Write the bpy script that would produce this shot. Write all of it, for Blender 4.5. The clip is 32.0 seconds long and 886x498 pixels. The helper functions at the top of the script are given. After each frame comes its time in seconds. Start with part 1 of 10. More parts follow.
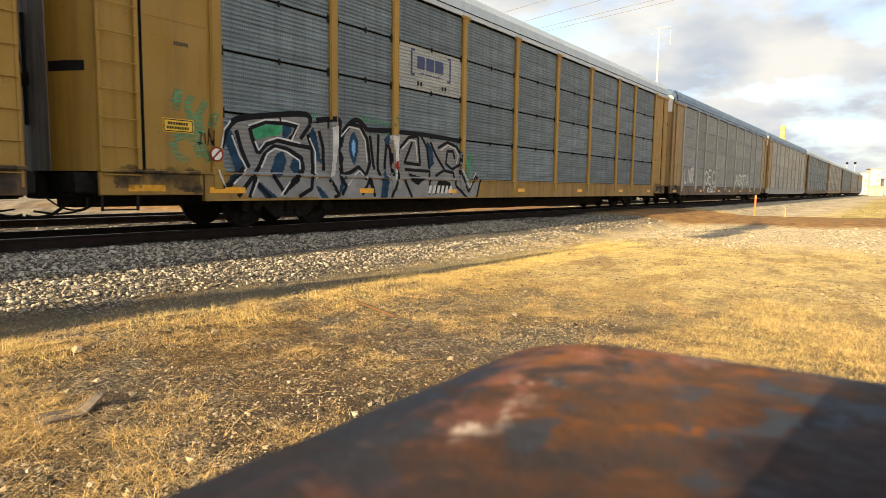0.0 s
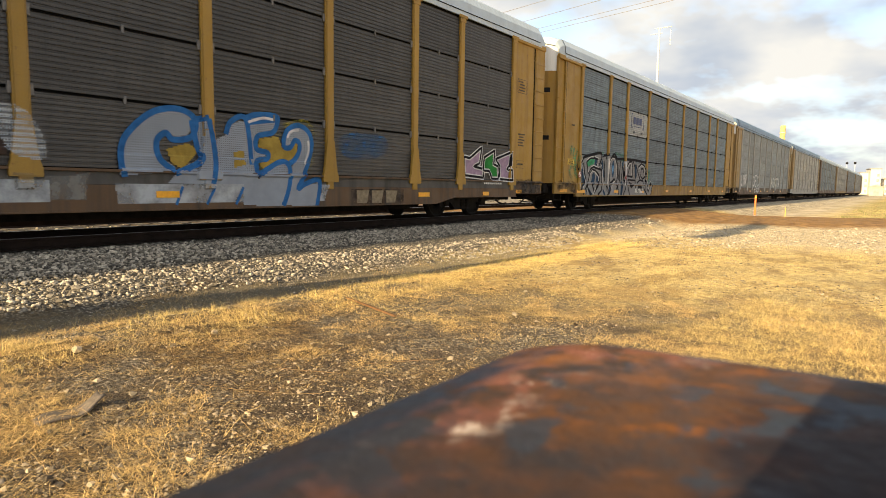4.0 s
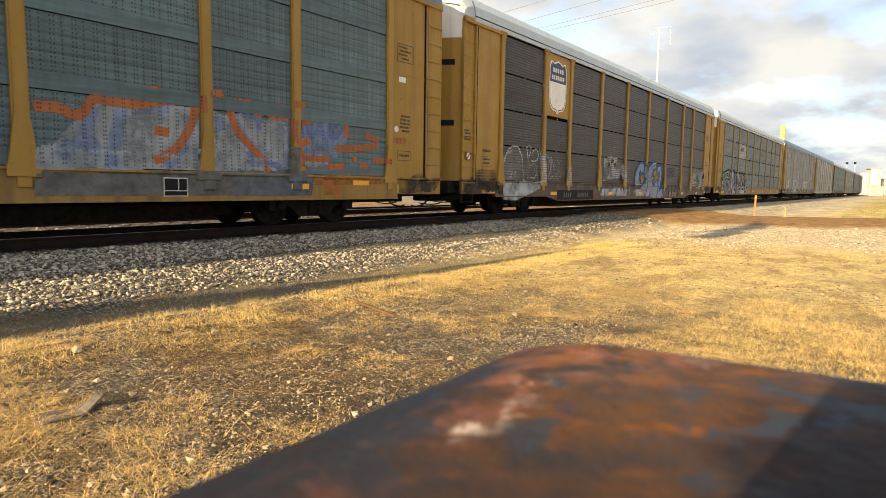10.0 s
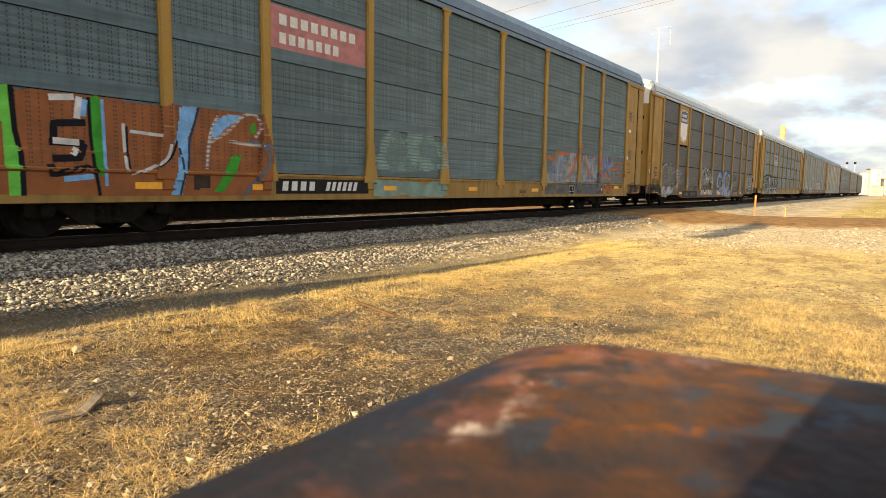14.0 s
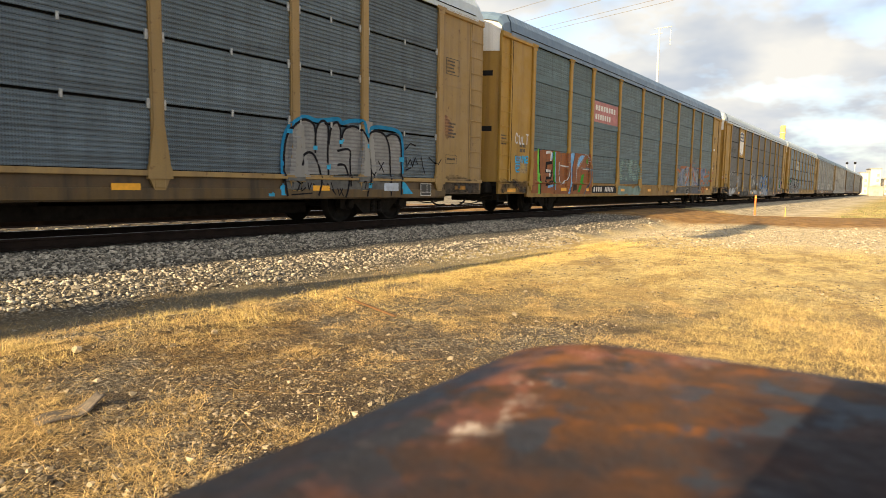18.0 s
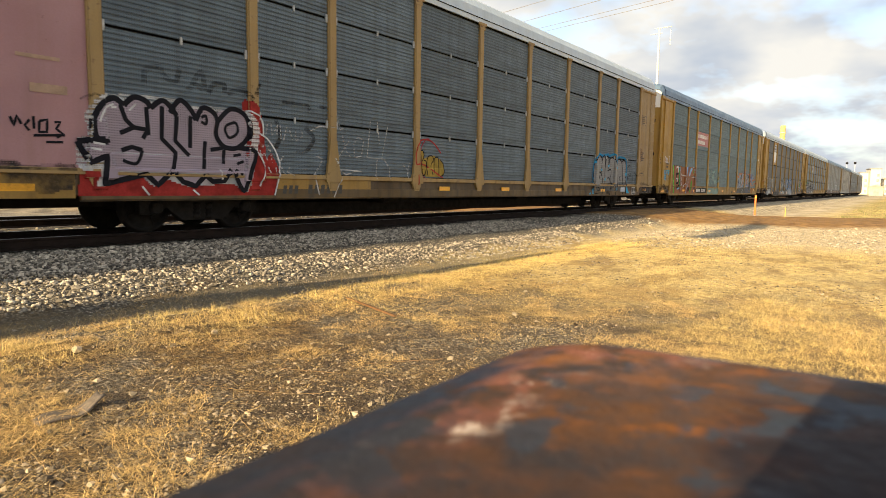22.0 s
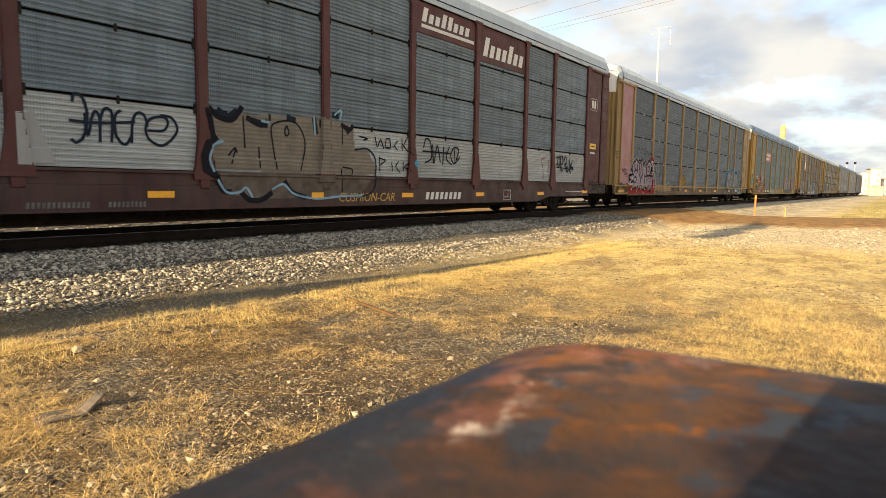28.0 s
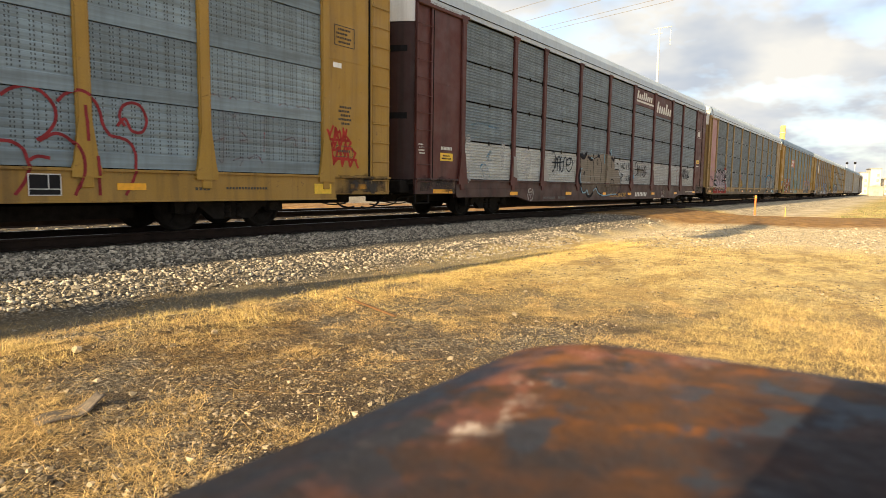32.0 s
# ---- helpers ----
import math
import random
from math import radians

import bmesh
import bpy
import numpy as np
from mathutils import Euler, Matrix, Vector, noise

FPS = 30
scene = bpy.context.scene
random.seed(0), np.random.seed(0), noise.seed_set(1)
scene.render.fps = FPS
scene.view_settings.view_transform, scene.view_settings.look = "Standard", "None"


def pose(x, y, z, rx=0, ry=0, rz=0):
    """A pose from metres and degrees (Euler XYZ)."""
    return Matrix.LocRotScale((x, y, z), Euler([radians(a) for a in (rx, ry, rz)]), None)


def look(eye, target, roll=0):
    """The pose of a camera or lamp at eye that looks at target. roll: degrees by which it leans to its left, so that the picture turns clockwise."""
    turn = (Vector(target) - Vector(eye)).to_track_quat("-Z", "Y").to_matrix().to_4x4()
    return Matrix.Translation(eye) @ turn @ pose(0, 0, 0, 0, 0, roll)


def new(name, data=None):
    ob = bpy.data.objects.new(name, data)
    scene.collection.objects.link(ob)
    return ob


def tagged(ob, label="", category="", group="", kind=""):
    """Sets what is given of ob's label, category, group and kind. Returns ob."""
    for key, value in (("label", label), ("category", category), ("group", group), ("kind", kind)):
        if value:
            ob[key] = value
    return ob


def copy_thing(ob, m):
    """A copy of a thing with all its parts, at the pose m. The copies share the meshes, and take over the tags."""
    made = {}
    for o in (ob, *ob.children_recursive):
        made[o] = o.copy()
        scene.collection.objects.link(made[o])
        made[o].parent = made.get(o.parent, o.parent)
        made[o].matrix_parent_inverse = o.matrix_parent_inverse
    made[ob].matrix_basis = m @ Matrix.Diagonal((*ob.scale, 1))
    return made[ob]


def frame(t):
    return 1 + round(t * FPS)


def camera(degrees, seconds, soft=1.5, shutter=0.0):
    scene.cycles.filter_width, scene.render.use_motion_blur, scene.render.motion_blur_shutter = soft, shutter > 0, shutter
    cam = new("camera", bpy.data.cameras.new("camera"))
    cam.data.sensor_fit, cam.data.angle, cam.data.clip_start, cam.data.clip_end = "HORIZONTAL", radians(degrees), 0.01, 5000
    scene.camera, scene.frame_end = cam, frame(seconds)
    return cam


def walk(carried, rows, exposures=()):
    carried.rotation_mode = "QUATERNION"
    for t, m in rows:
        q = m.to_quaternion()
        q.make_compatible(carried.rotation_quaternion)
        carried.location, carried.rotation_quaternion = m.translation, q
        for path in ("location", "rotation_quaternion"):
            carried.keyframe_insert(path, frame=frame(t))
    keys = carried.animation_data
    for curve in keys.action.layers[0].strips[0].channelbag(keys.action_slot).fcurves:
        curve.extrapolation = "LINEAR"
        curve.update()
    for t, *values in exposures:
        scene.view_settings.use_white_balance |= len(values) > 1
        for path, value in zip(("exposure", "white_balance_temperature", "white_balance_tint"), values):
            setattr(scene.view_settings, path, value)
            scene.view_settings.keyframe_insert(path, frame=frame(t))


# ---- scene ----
# The camera rests on a rusted steel pillar beside the railway. X runs along the track, Z is zero at the rail heads.
EYE = (0.0, 0.0, 0.853)
cam = camera(70.8, 32.0, soft=0.8, shutter=0.15)
cam.data.dof.use_dof, cam.data.dof.focus_distance, cam.data.dof.aperture_fstop = True, 14.0, 13.0
AIM = (EYE[0] + 8.0370, EYE[1] + 5.8645, EYE[2] - 1.0072)
walk(cam, [(0, look(EYE, AIM, 0.82)), (32, look(EYE, AIM, 0.82))], exposures=((0, 1.42, 6500, 10), (32, 1.42, 6500, 10)))

# ---- world and sun ----
SUN_EL, SUN_AZ = 20.3, 5.2   # degrees above the horizon; degrees off the track, beyond the train


def make_world():
    w = bpy.data.worlds.new("sky")
    scene.world = w
    w.use_nodes = True
    nt = w.node_tree
    nt.nodes.clear()
    N, K = nt.nodes.new, nt.links.new
    out, bg = N("ShaderNodeOutputWorld"), N("ShaderNodeBackground")
    sky = N("ShaderNodeTexSky")
    sky.sky_type, sky.sun_disc = "NISHITA", False
    sky.sun_elevation, sky.sun_rotation = radians(SUN_EL), radians(270 + SUN_AZ)
    sky.air_density, sky.dust_density, sky.ozone_density = 1.0, 1.5, 1.5
    dim = N("ShaderNodeVectorMath"); dim.operation = "SCALE"; dim.inputs[3].default_value = 0.15
    K(sky.outputs[0], dim.inputs[0])
    tc, sep = N("ShaderNodeTexCoord"), N("ShaderNodeSeparateXYZ")
    K(tc.outputs["Generated"], sep.inputs[0])
    zz = N("ShaderNodeMath"); zz.operation = "ADD"; zz.inputs[1].default_value = 0.30
    K(sep.outputs[2], zz.inputs[0])
    zc = N("ShaderNodeMath"); zc.operation = "MAXIMUM"; zc.inputs[1].default_value = 0.06
    K(zz.outputs[0], zc.inputs[0])
    dx = N("ShaderNodeMath"); dx.operation = "DIVIDE"; K(sep.outputs[0], dx.inputs[0]); K(zc.outputs[0], dx.inputs[1])
    dy = N("ShaderNodeMath"); dy.operation = "DIVIDE"; K(sep.outputs[1], dy.inputs[0]); K(zc.outputs[0], dy.inputs[1])
    com = N("ShaderNodeCombineXYZ"); K(dx.outputs[0], com.inputs[0]); K(dy.outputs[0], com.inputs[1])
    n1 = N("ShaderNodeTexNoise"); n1.inputs["Scale"].default_value = 1.7; n1.inputs["Detail"].default_value = 5
    n1.inputs["Roughness"].default_value = 0.55
    K(com.outputs[0], n1.inputs["Vector"])
    cover = N("ShaderNodeMapRange"); cover.inputs[1].default_value, cover.inputs[2].default_value = 0.30, 0.52
    K(n1.outputs[0], cover.inputs[0])
    n2 = N("ShaderNodeTexNoise"); n2.inputs["Scale"].default_value = 2.4; n2.inputs["Detail"].default_value = 4
    off = N("ShaderNodeVectorMath"); off.operation = "ADD"; off.inputs[1].default_value = (5.6, 2.3, 0.4)
    K(com.outputs[0], off.inputs[0]); K(off.outputs[0], n2.inputs["Vector"])
    ramp = N("ShaderNodeValToRGB")
    e = ramp.color_ramp.elements
    e[0].position, e[0].color = 0.36, (0.27, 0.297, 0.335, 1)
    e[1].position, e[1].color = 0.62, (0.455, 0.440, 0.405, 1)
    K(n2.outputs[0], ramp.inputs[0])
    mix = N("ShaderNodeMix"); mix.data_type = "RGBA"
    K(cover.outputs[0], mix.inputs[0]); K(dim.outputs[0], mix.inputs[6]); K(ramp.outputs[0], mix.inputs[7])
    K(mix.outputs[2], bg.inputs[0])
    bg.inputs[1].default_value = 0.80
    K(bg.outputs[0], out.inputs[0])


make_world()
sun = new("sun", bpy.data.lights.new("sun", "SUN"))
sun.data.energy, sun.data.angle, sun.data.color = 4.3, radians(0.55), (1.0, 0.765, 0.43)
_a, _e = radians(SUN_AZ), radians(SUN_EL)
SUN_DIR = Vector((-math.cos(_a) * math.cos(_e), math.sin(_a) * math.cos(_e), math.sin(_e)))
sun.matrix_world = look(SUN_DIR * 60, (0, 0, 0))


# ---- materials ----
class Nodes:
    """A short hand for node materials."""

    def __init__(self, name, rough=0.7, metal=0.0):
        self.mat = bpy.data.materials.new(name)
        self.mat.use_nodes = True
        self.nt = self.mat.node_tree
        self.b = self.nt.nodes["Principled BSDF"]
        self.b.inputs["Roughness"].default_value, self.b.inputs["Metallic"].default_value = rough, metal
        self.tc = self.nt.nodes.new("ShaderNodeTexCoord")

    def add(self, kind, **props):
        n = self.nt.nodes.new(kind)
        for k, v in props.items():
            if k == "op":
                n.operation = v
            elif k == "dtype":
                n.data_type = v
            elif k == "blend":
                n.blend_type = v
        return n

    def link(self, a, b):
        self.nt.links.new(a, b)

    def put(self, socket, v):
        if hasattr(v, "is_linked"):
            self.link(v, socket)
        elif isinstance(v, (tuple, list)) and len(v) == 3 and socket.type == "RGBA":
            socket.default_value = (*v, 1)
        else:
            socket.default_value = v

    def coords(self, scale=(1, 1, 1), kind="Object", turn=(0, 0, 0)):
        m = self.add("ShaderNodeMapping")
        m.inputs["Scale"].default_value = scale
        m.inputs["Rotation"].default_value = turn
        self.link(self.tc.outputs[kind], m.inputs[0])
        return m.outputs[0]

    def noise(self, scale, detail=4, vec=None, rough=0.55):
        n = self.add("ShaderNodeTexNoise")
        n.inputs["Scale"].default_value, n.inputs["Detail"].default_value = scale, detail
        n.inputs["Roughness"].default_value = rough
        self.link(vec if vec is not None else self.tc.outputs["Object"], n.inputs["Vector"])
        return n.outputs[0]

    def range(self, v, a, b, c=0.0, d=1.0):
        n = self.add("ShaderNodeMapRange")
        self.put(n.inputs[0], v)
        for i, x in zip((1, 2, 3, 4), (a, b, c, d)):
            n.inputs[i].default_value = x
        return n.outputs[0]

    def mix(self, f, a, b, blend="MIX"):
        n = self.add("ShaderNodeMix", dtype="RGBA", blend=blend)
        self.put(n.inputs[0], f), self.put(n.inputs[6], a), self.put(n.inputs[7], b)
        return n.outputs[2]

    def math(self, op, a, b=0.0):
        n = self.add("ShaderNodeMath", op=op)
        self.put(n.inputs[0], a), self.put(n.inputs[1], b)
        return n.outputs[0]

    def split(self, vec=None):
        n = self.add("ShaderNodeSeparateXYZ")
        self.link(vec if vec is not None else self.tc.outputs["Object"], n.inputs[0])
        return n.outputs

    def rand(self):
        return self.add("ShaderNodeObjectInfo").outputs["Random"]

    def island(self):
        return self.add("ShaderNodeNewGeometry").outputs["Random Per Island"]

    def color(self, v):
        self.put(self.b.inputs["Base Color"], v)
        return self

    def rough(self, v):
        self.put(self.b.inputs["Roughness"], v)
        return self

    def bump(self, h, strength=0.3, dist=0.01):
        n = self.add("ShaderNodeBump")
        n.inputs["Strength"].default_value, n.inputs["Distance"].default_value = strength, dist
        self.link(h, n.inputs["Height"])
        self.link(n.outputs[0], self.b.inputs["Normal"])
        return self


def paint(name, base, dirt, rust=(0.10, 0.045, 0.02), rusty=0.25, rough=0.6, streak=0.6):
    """Weathered paint on steel: faded patches, dark runs down the sheet, small rust spots."""
    n = Nodes(name, rough)
    fade = n.range(n.noise(0.9, 5), 0.3, 0.7)
    c = n.mix(n.math("MULTIPLY", fade, 0.6), base, tuple(min(1, x * 1.22 + 0.015) for x in base))
    runs = n.range(n.noise(1.0, 6, n.coords((5.0, 5.0, 0.35))), 0.46, 0.72)
    c = n.mix(n.math("MULTIPLY", runs, streak), c, dirt)
    grain = n.range(n.noise(38, 3), 0.35, 0.65)
    c = n.mix(n.math("MULTIPLY", grain, 0.16), c, dirt)
    spots = n.range(n.noise(7.0, 6, rough=0.7), 0.66 - 0.1 * rusty, 0.72)
    c = n.mix(n.math("MULTIPLY", spots, min(1, rusty * 2)), c, rust)
    tone = n.range(n.rand(), 0, 1, 0.9, 1.08)
    hsv = n.add("ShaderNodeHueSaturation")
    n.put(hsv.inputs["Value"], tone), n.put(hsv.inputs["Color"], c)
    n.color(hsv.outputs[0])
    n.rough(n.range(n.noise(3, 3), 0.3, 0.7, rough - 0.12, rough + 0.15))
    n.bump(n.noise(16, 4), 0.12, 0.01)
    return n.mat


def panel_sheet(name, base, dirt, dots=0.5, px=0.040, pz=0.03896, groups=False, rough=0.62, runs=0.5, metal=0.15):
    """Perforated galvanised sheet of the wagon's sides: rows of small dark holes, grime in runs, a tone of its own for each sheet."""
    n = Nodes(name, rough, metal)
    fade = n.range(n.noise(0.8, 6), 0.32, 0.68)
    c = n.mix(fade, tuple(x * 0.86 for x in base), tuple(min(1, x * 1.16) for x in base))
    run = n.range(n.noise(1.0, 6, n.coords((7.0, 7.0, 0.5))), 0.45, 0.75)
    c = n.mix(n.math("MULTIPLY", run, runs), c, dirt)
    band = n.range(n.noise(1.0, 3, n.coords((0.35, 0.35, 16.0))), 0.4, 0.7)
    c = n.mix(n.math("MULTIPLY", band, 0.6), c, dirt)
    blot = n.range(n.noise(1.0, 5, n.coords((0.9, 0.9, 2.6)), rough=0.65), 0.45, 0.7)
    c = n.mix(n.math("MULTIPLY", blot, 0.45), c, dirt)
    s = n.split()
    if groups:      # paired columns of larger holes, with plain strips between
        g = n.math("FRACT", n.math("DIVIDE", s[0], 0.29))
        col = n.math("LESS_THAN", n.math("ABSOLUTE", n.math("SUBTRACT", g, 0.10)), 0.027)
        for at in (0.27, 0.62):
            col = n.math("ADD", col, n.math("LESS_THAN", n.math("ABSOLUTE", n.math("SUBTRACT", g, at)), 0.027))
        hole = n.math("MULTIPLY", col, n.math("LESS_THAN", n.math("FRACT", n.math("DIVIDE", s[2], pz)), 0.5))
        hole = n.math("MULTIPLY", hole, n.math("GREATER_THAN", s[2], 0.25))
    else:
        fx = n.math("FRACT", n.math("DIVIDE", s[0], px))
        fz = n.math("FRACT", n.math("DIVIDE", s[2], pz))
        hole = n.math("MULTIPLY", n.math("GREATER_THAN", fx, 0.50), n.math("LESS_THAN", fz, 0.46))
    c = n.mix(n.math("MULTIPLY", hole, dots), c, (0.012, 0.013, 0.014))
    hsv = n.add("ShaderNodeHueSaturation")
    n.put(hsv.inputs["Value"], n.range(n.rand(), 0, 1, 0.84, 1.12)), n.put(hsv.inputs["Color"], c)
    n.color(hsv.outputs[0])
    n.bump(n.noise(26, 3), 0.1, 0.006)
    return n.mat


def plain(name, base, rough=0.7, metal=0.0, vary=0.25, scale=6.0, bump=0.15, gloss=0.5):
    n = Nodes(name, rough, metal)
    n.b.inputs["Specular IOR Level"].default_value = gloss
    f = n.range(n.noise(scale, 6), 0.3, 0.7)
    c = n.mix(f, tuple(x * (1 - vary) for x in base), tuple(min(1, x * (1 + vary)) for x in base))
    f2 = n.range(n.noise(scale * 9, 3), 0.35, 0.65)
    n.color(n.mix(n.math("MULTIPLY", f2, vary * 0.8), c, tuple(x * 0.5 for x in base)))
    n.bump(n.noise(scale * 5, 4), bump, 0.01)
    return n.mat


YELLOW = paint("yellow_paint", (0.335, 0.195, 0.024), (0.15, 0.085, 0.025), rusty=0.3, streak=0.5)
OCHRE = paint("faded_ochre_paint", (0.29, 0.19, 0.065), (0.16, 0.105, 0.055), rusty=0.45)
SILL_BROWN = paint("grimy_brown_paint", (0.098, 0.050, 0.018), (0.03, 0.024, 0.02), rusty=0.5, streak=0.85)
RED_OXIDE = paint("red_oxide_paint", (0.074, 0.0135, 0.0105), (0.026, 0.010, 0.008), rust=(0.045, 0.015, 0.009), rusty=0.4)
PINK = paint("faded_pink_paint", (0.33, 0.175, 0.185), (0.24, 0.13, 0.10), rusty=0.2, streak=0.3)
WHITE_PAINT = paint("white_paint", (0.74, 0.74, 0.72), (0.38, 0.35, 0.30), rusty=0.25, streak=0.35)
SILL_RED = paint("grimy_red_sill_paint", (0.043, 0.012, 0.010), (0.018, 0.010, 0.008), rust=(0.04, 0.014, 0.008), rusty=0.5, streak=0.8)
SILL_OCHRE = paint("grimy_ochre_sill_paint", (0.20, 0.118, 0.026), (0.06, 0.04, 0.022), rusty=0.5, streak=0.85)
BRACKET_GREY = plain("dull_grey_bracket", (0.17, 0.16, 0.15), 0.7, 0, 0.3, 18, 0.1)
SHEET_GREY = panel_sheet("grey_side_sheet", (0.205, 0.27, 0.32), (0.065, 0.082, 0.098), 0.7)
SHEET_BROWN = panel_sheet("brown_grey_side_sheet", (0.085, 0.081, 0.078), (0.038, 0.036, 0.035), 0.65, rough=0.5, metal=0.25)
SHEET_GREEN = panel_sheet("green_grey_side_sheet", (0.115, 0.180, 0.208), (0.053, 0.076, 0.083), 0.95, 0.05, 0.062, True)
SHEET_PALE = panel_sheet("pale_side_sheet", (0.225, 0.30, 0.35), (0.115, 0.135, 0.142), 0.95, 0.05, 0.062, True)
SHEET_BLUE = panel_sheet("blue_grey_side_sheet", (0.14, 0.19, 0.235), (0.06, 0.075, 0.088), 0.7)
SHEET_WHITE = panel_sheet("whitewashed_side_sheet", (0.43, 0.47, 0.485), (0.27, 0.275, 0.26), 0.65, runs=0.3, metal=0.0)
SHEET_FADED = panel_sheet("faded_side_sheet", (0.255, 0.28, 0.295), (0.16, 0.165, 0.16), 0.4)
SHEET_CHALKY = panel_sheet("chalky_side_sheet", (0.40, 0.39, 0.36), (0.25, 0.235, 0.205), 0.4)
POST_GREY = paint("faded_grey_post_paint", (0.32, 0.315, 0.295), (0.22, 0.20, 0.17), rusty=0.2)
SILL_GOLD = paint("grubby_yellow_sill_paint", (0.30, 0.172, 0.026), (0.10, 0.06, 0.024), rusty=0.5, streak=0.6)
ROOF_WHITE = paint("pale_roof_sheet", (0.43, 0.50, 0.56), (0.30, 0.34, 0.375), rusty=0.1, rough=0.45, streak=0.3)
ROOF_BLUE = paint("blue_grey_roof_sheet", (0.11, 0.175, 0.265), (0.075, 0.11, 0.155), rusty=0.1, rough=0.45, streak=0.25)
# grime and the recessed web's shade, put together into one dark dun
SILL_DUN = paint("grimy_shaded_dun_sill_paint", (0.075, 0.045, 0.016), (0.025, 0.018, 0.012), rusty=0.5, streak=0.85)
DARK_STEEL = plain("grimy_dark_steel", (0.020, 0.0175, 0.0155), 0.85, 0.0, 0.4, 8, gloss=0.12)
RUBBER = plain("black_rubber", (0.015, 0.015, 0.016), 0.7, 0, 0.2, 12, gloss=0.2)
REFLECT = plain("yellow_reflector_tape", (0.85, 0.40, 0.015), 0.35, 0, 0.12, 14, 0.05)
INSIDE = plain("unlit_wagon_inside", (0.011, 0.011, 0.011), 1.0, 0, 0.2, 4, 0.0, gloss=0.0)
BLACK = plain("black_paint", (0.012, 0.012, 0.014), 0.6, 0, 0.3, 8, 0.05, gloss=0.15)
INK = plain("faded_black_ink", (0.05, 0.043, 0.035), 0.6, 0, 0.3, 20, 0.02)
WHITE_INK = plain("white_stencil_paint", (0.66, 0.66, 0.63), 0.6, 0, 0.15, 20, 0.02)
LABEL_YELLOW = plain("yellow_label", (0.78, 0.50, 0.03), 0.45, 0, 0.12, 14, 0.02)
NAVY = plain("navy_paint", (0.02, 0.035, 0.13), 0.5, 0, 0.15, 14, 0.02)
GALV = plain("galvanised_bracket", (0.42, 0.43, 0.43), 0.5, 0.4, 0.25, 18, 0.1)


def spray(name, rgb, vary=0.2):
    return plain(name, rgb, 0.8, 0, vary, 5, 0.06, gloss=0.12)


SP_BLACK, SP_WHITE = spray("black_spray", (0.012, 0.012, 0.016)), spray("white_spray", (0.60, 0.60, 0.60), 0.25)
SP_NAVY = spray("dark_blue_spray", (0.02, 0.055, 0.105), 0.4)
SP_GREEN, SP_BLUE = spray("green_spray", (0.06, 0.32, 0.16), 0.4), spray("light_blue_spray", (0.20, 0.42, 0.72), 0.3)
SP_CYAN = spray("bright_blue_spray", (0.05, 0.36, 0.62), 0.25)
SP_RED = spray("red_spray", (0.29, 0.03, 0.025), 0.4)
SP_LIME = spray("lime_spray", (0.16, 0.55, 0.08), 0.25)
SP_DUSTY = spray("faded_white_spray", (0.135, 0.135, 0.13), 0.4)
SP_MAROON = spray("maroon_spray", (0.28, 0.03, 0.05), 0.3)


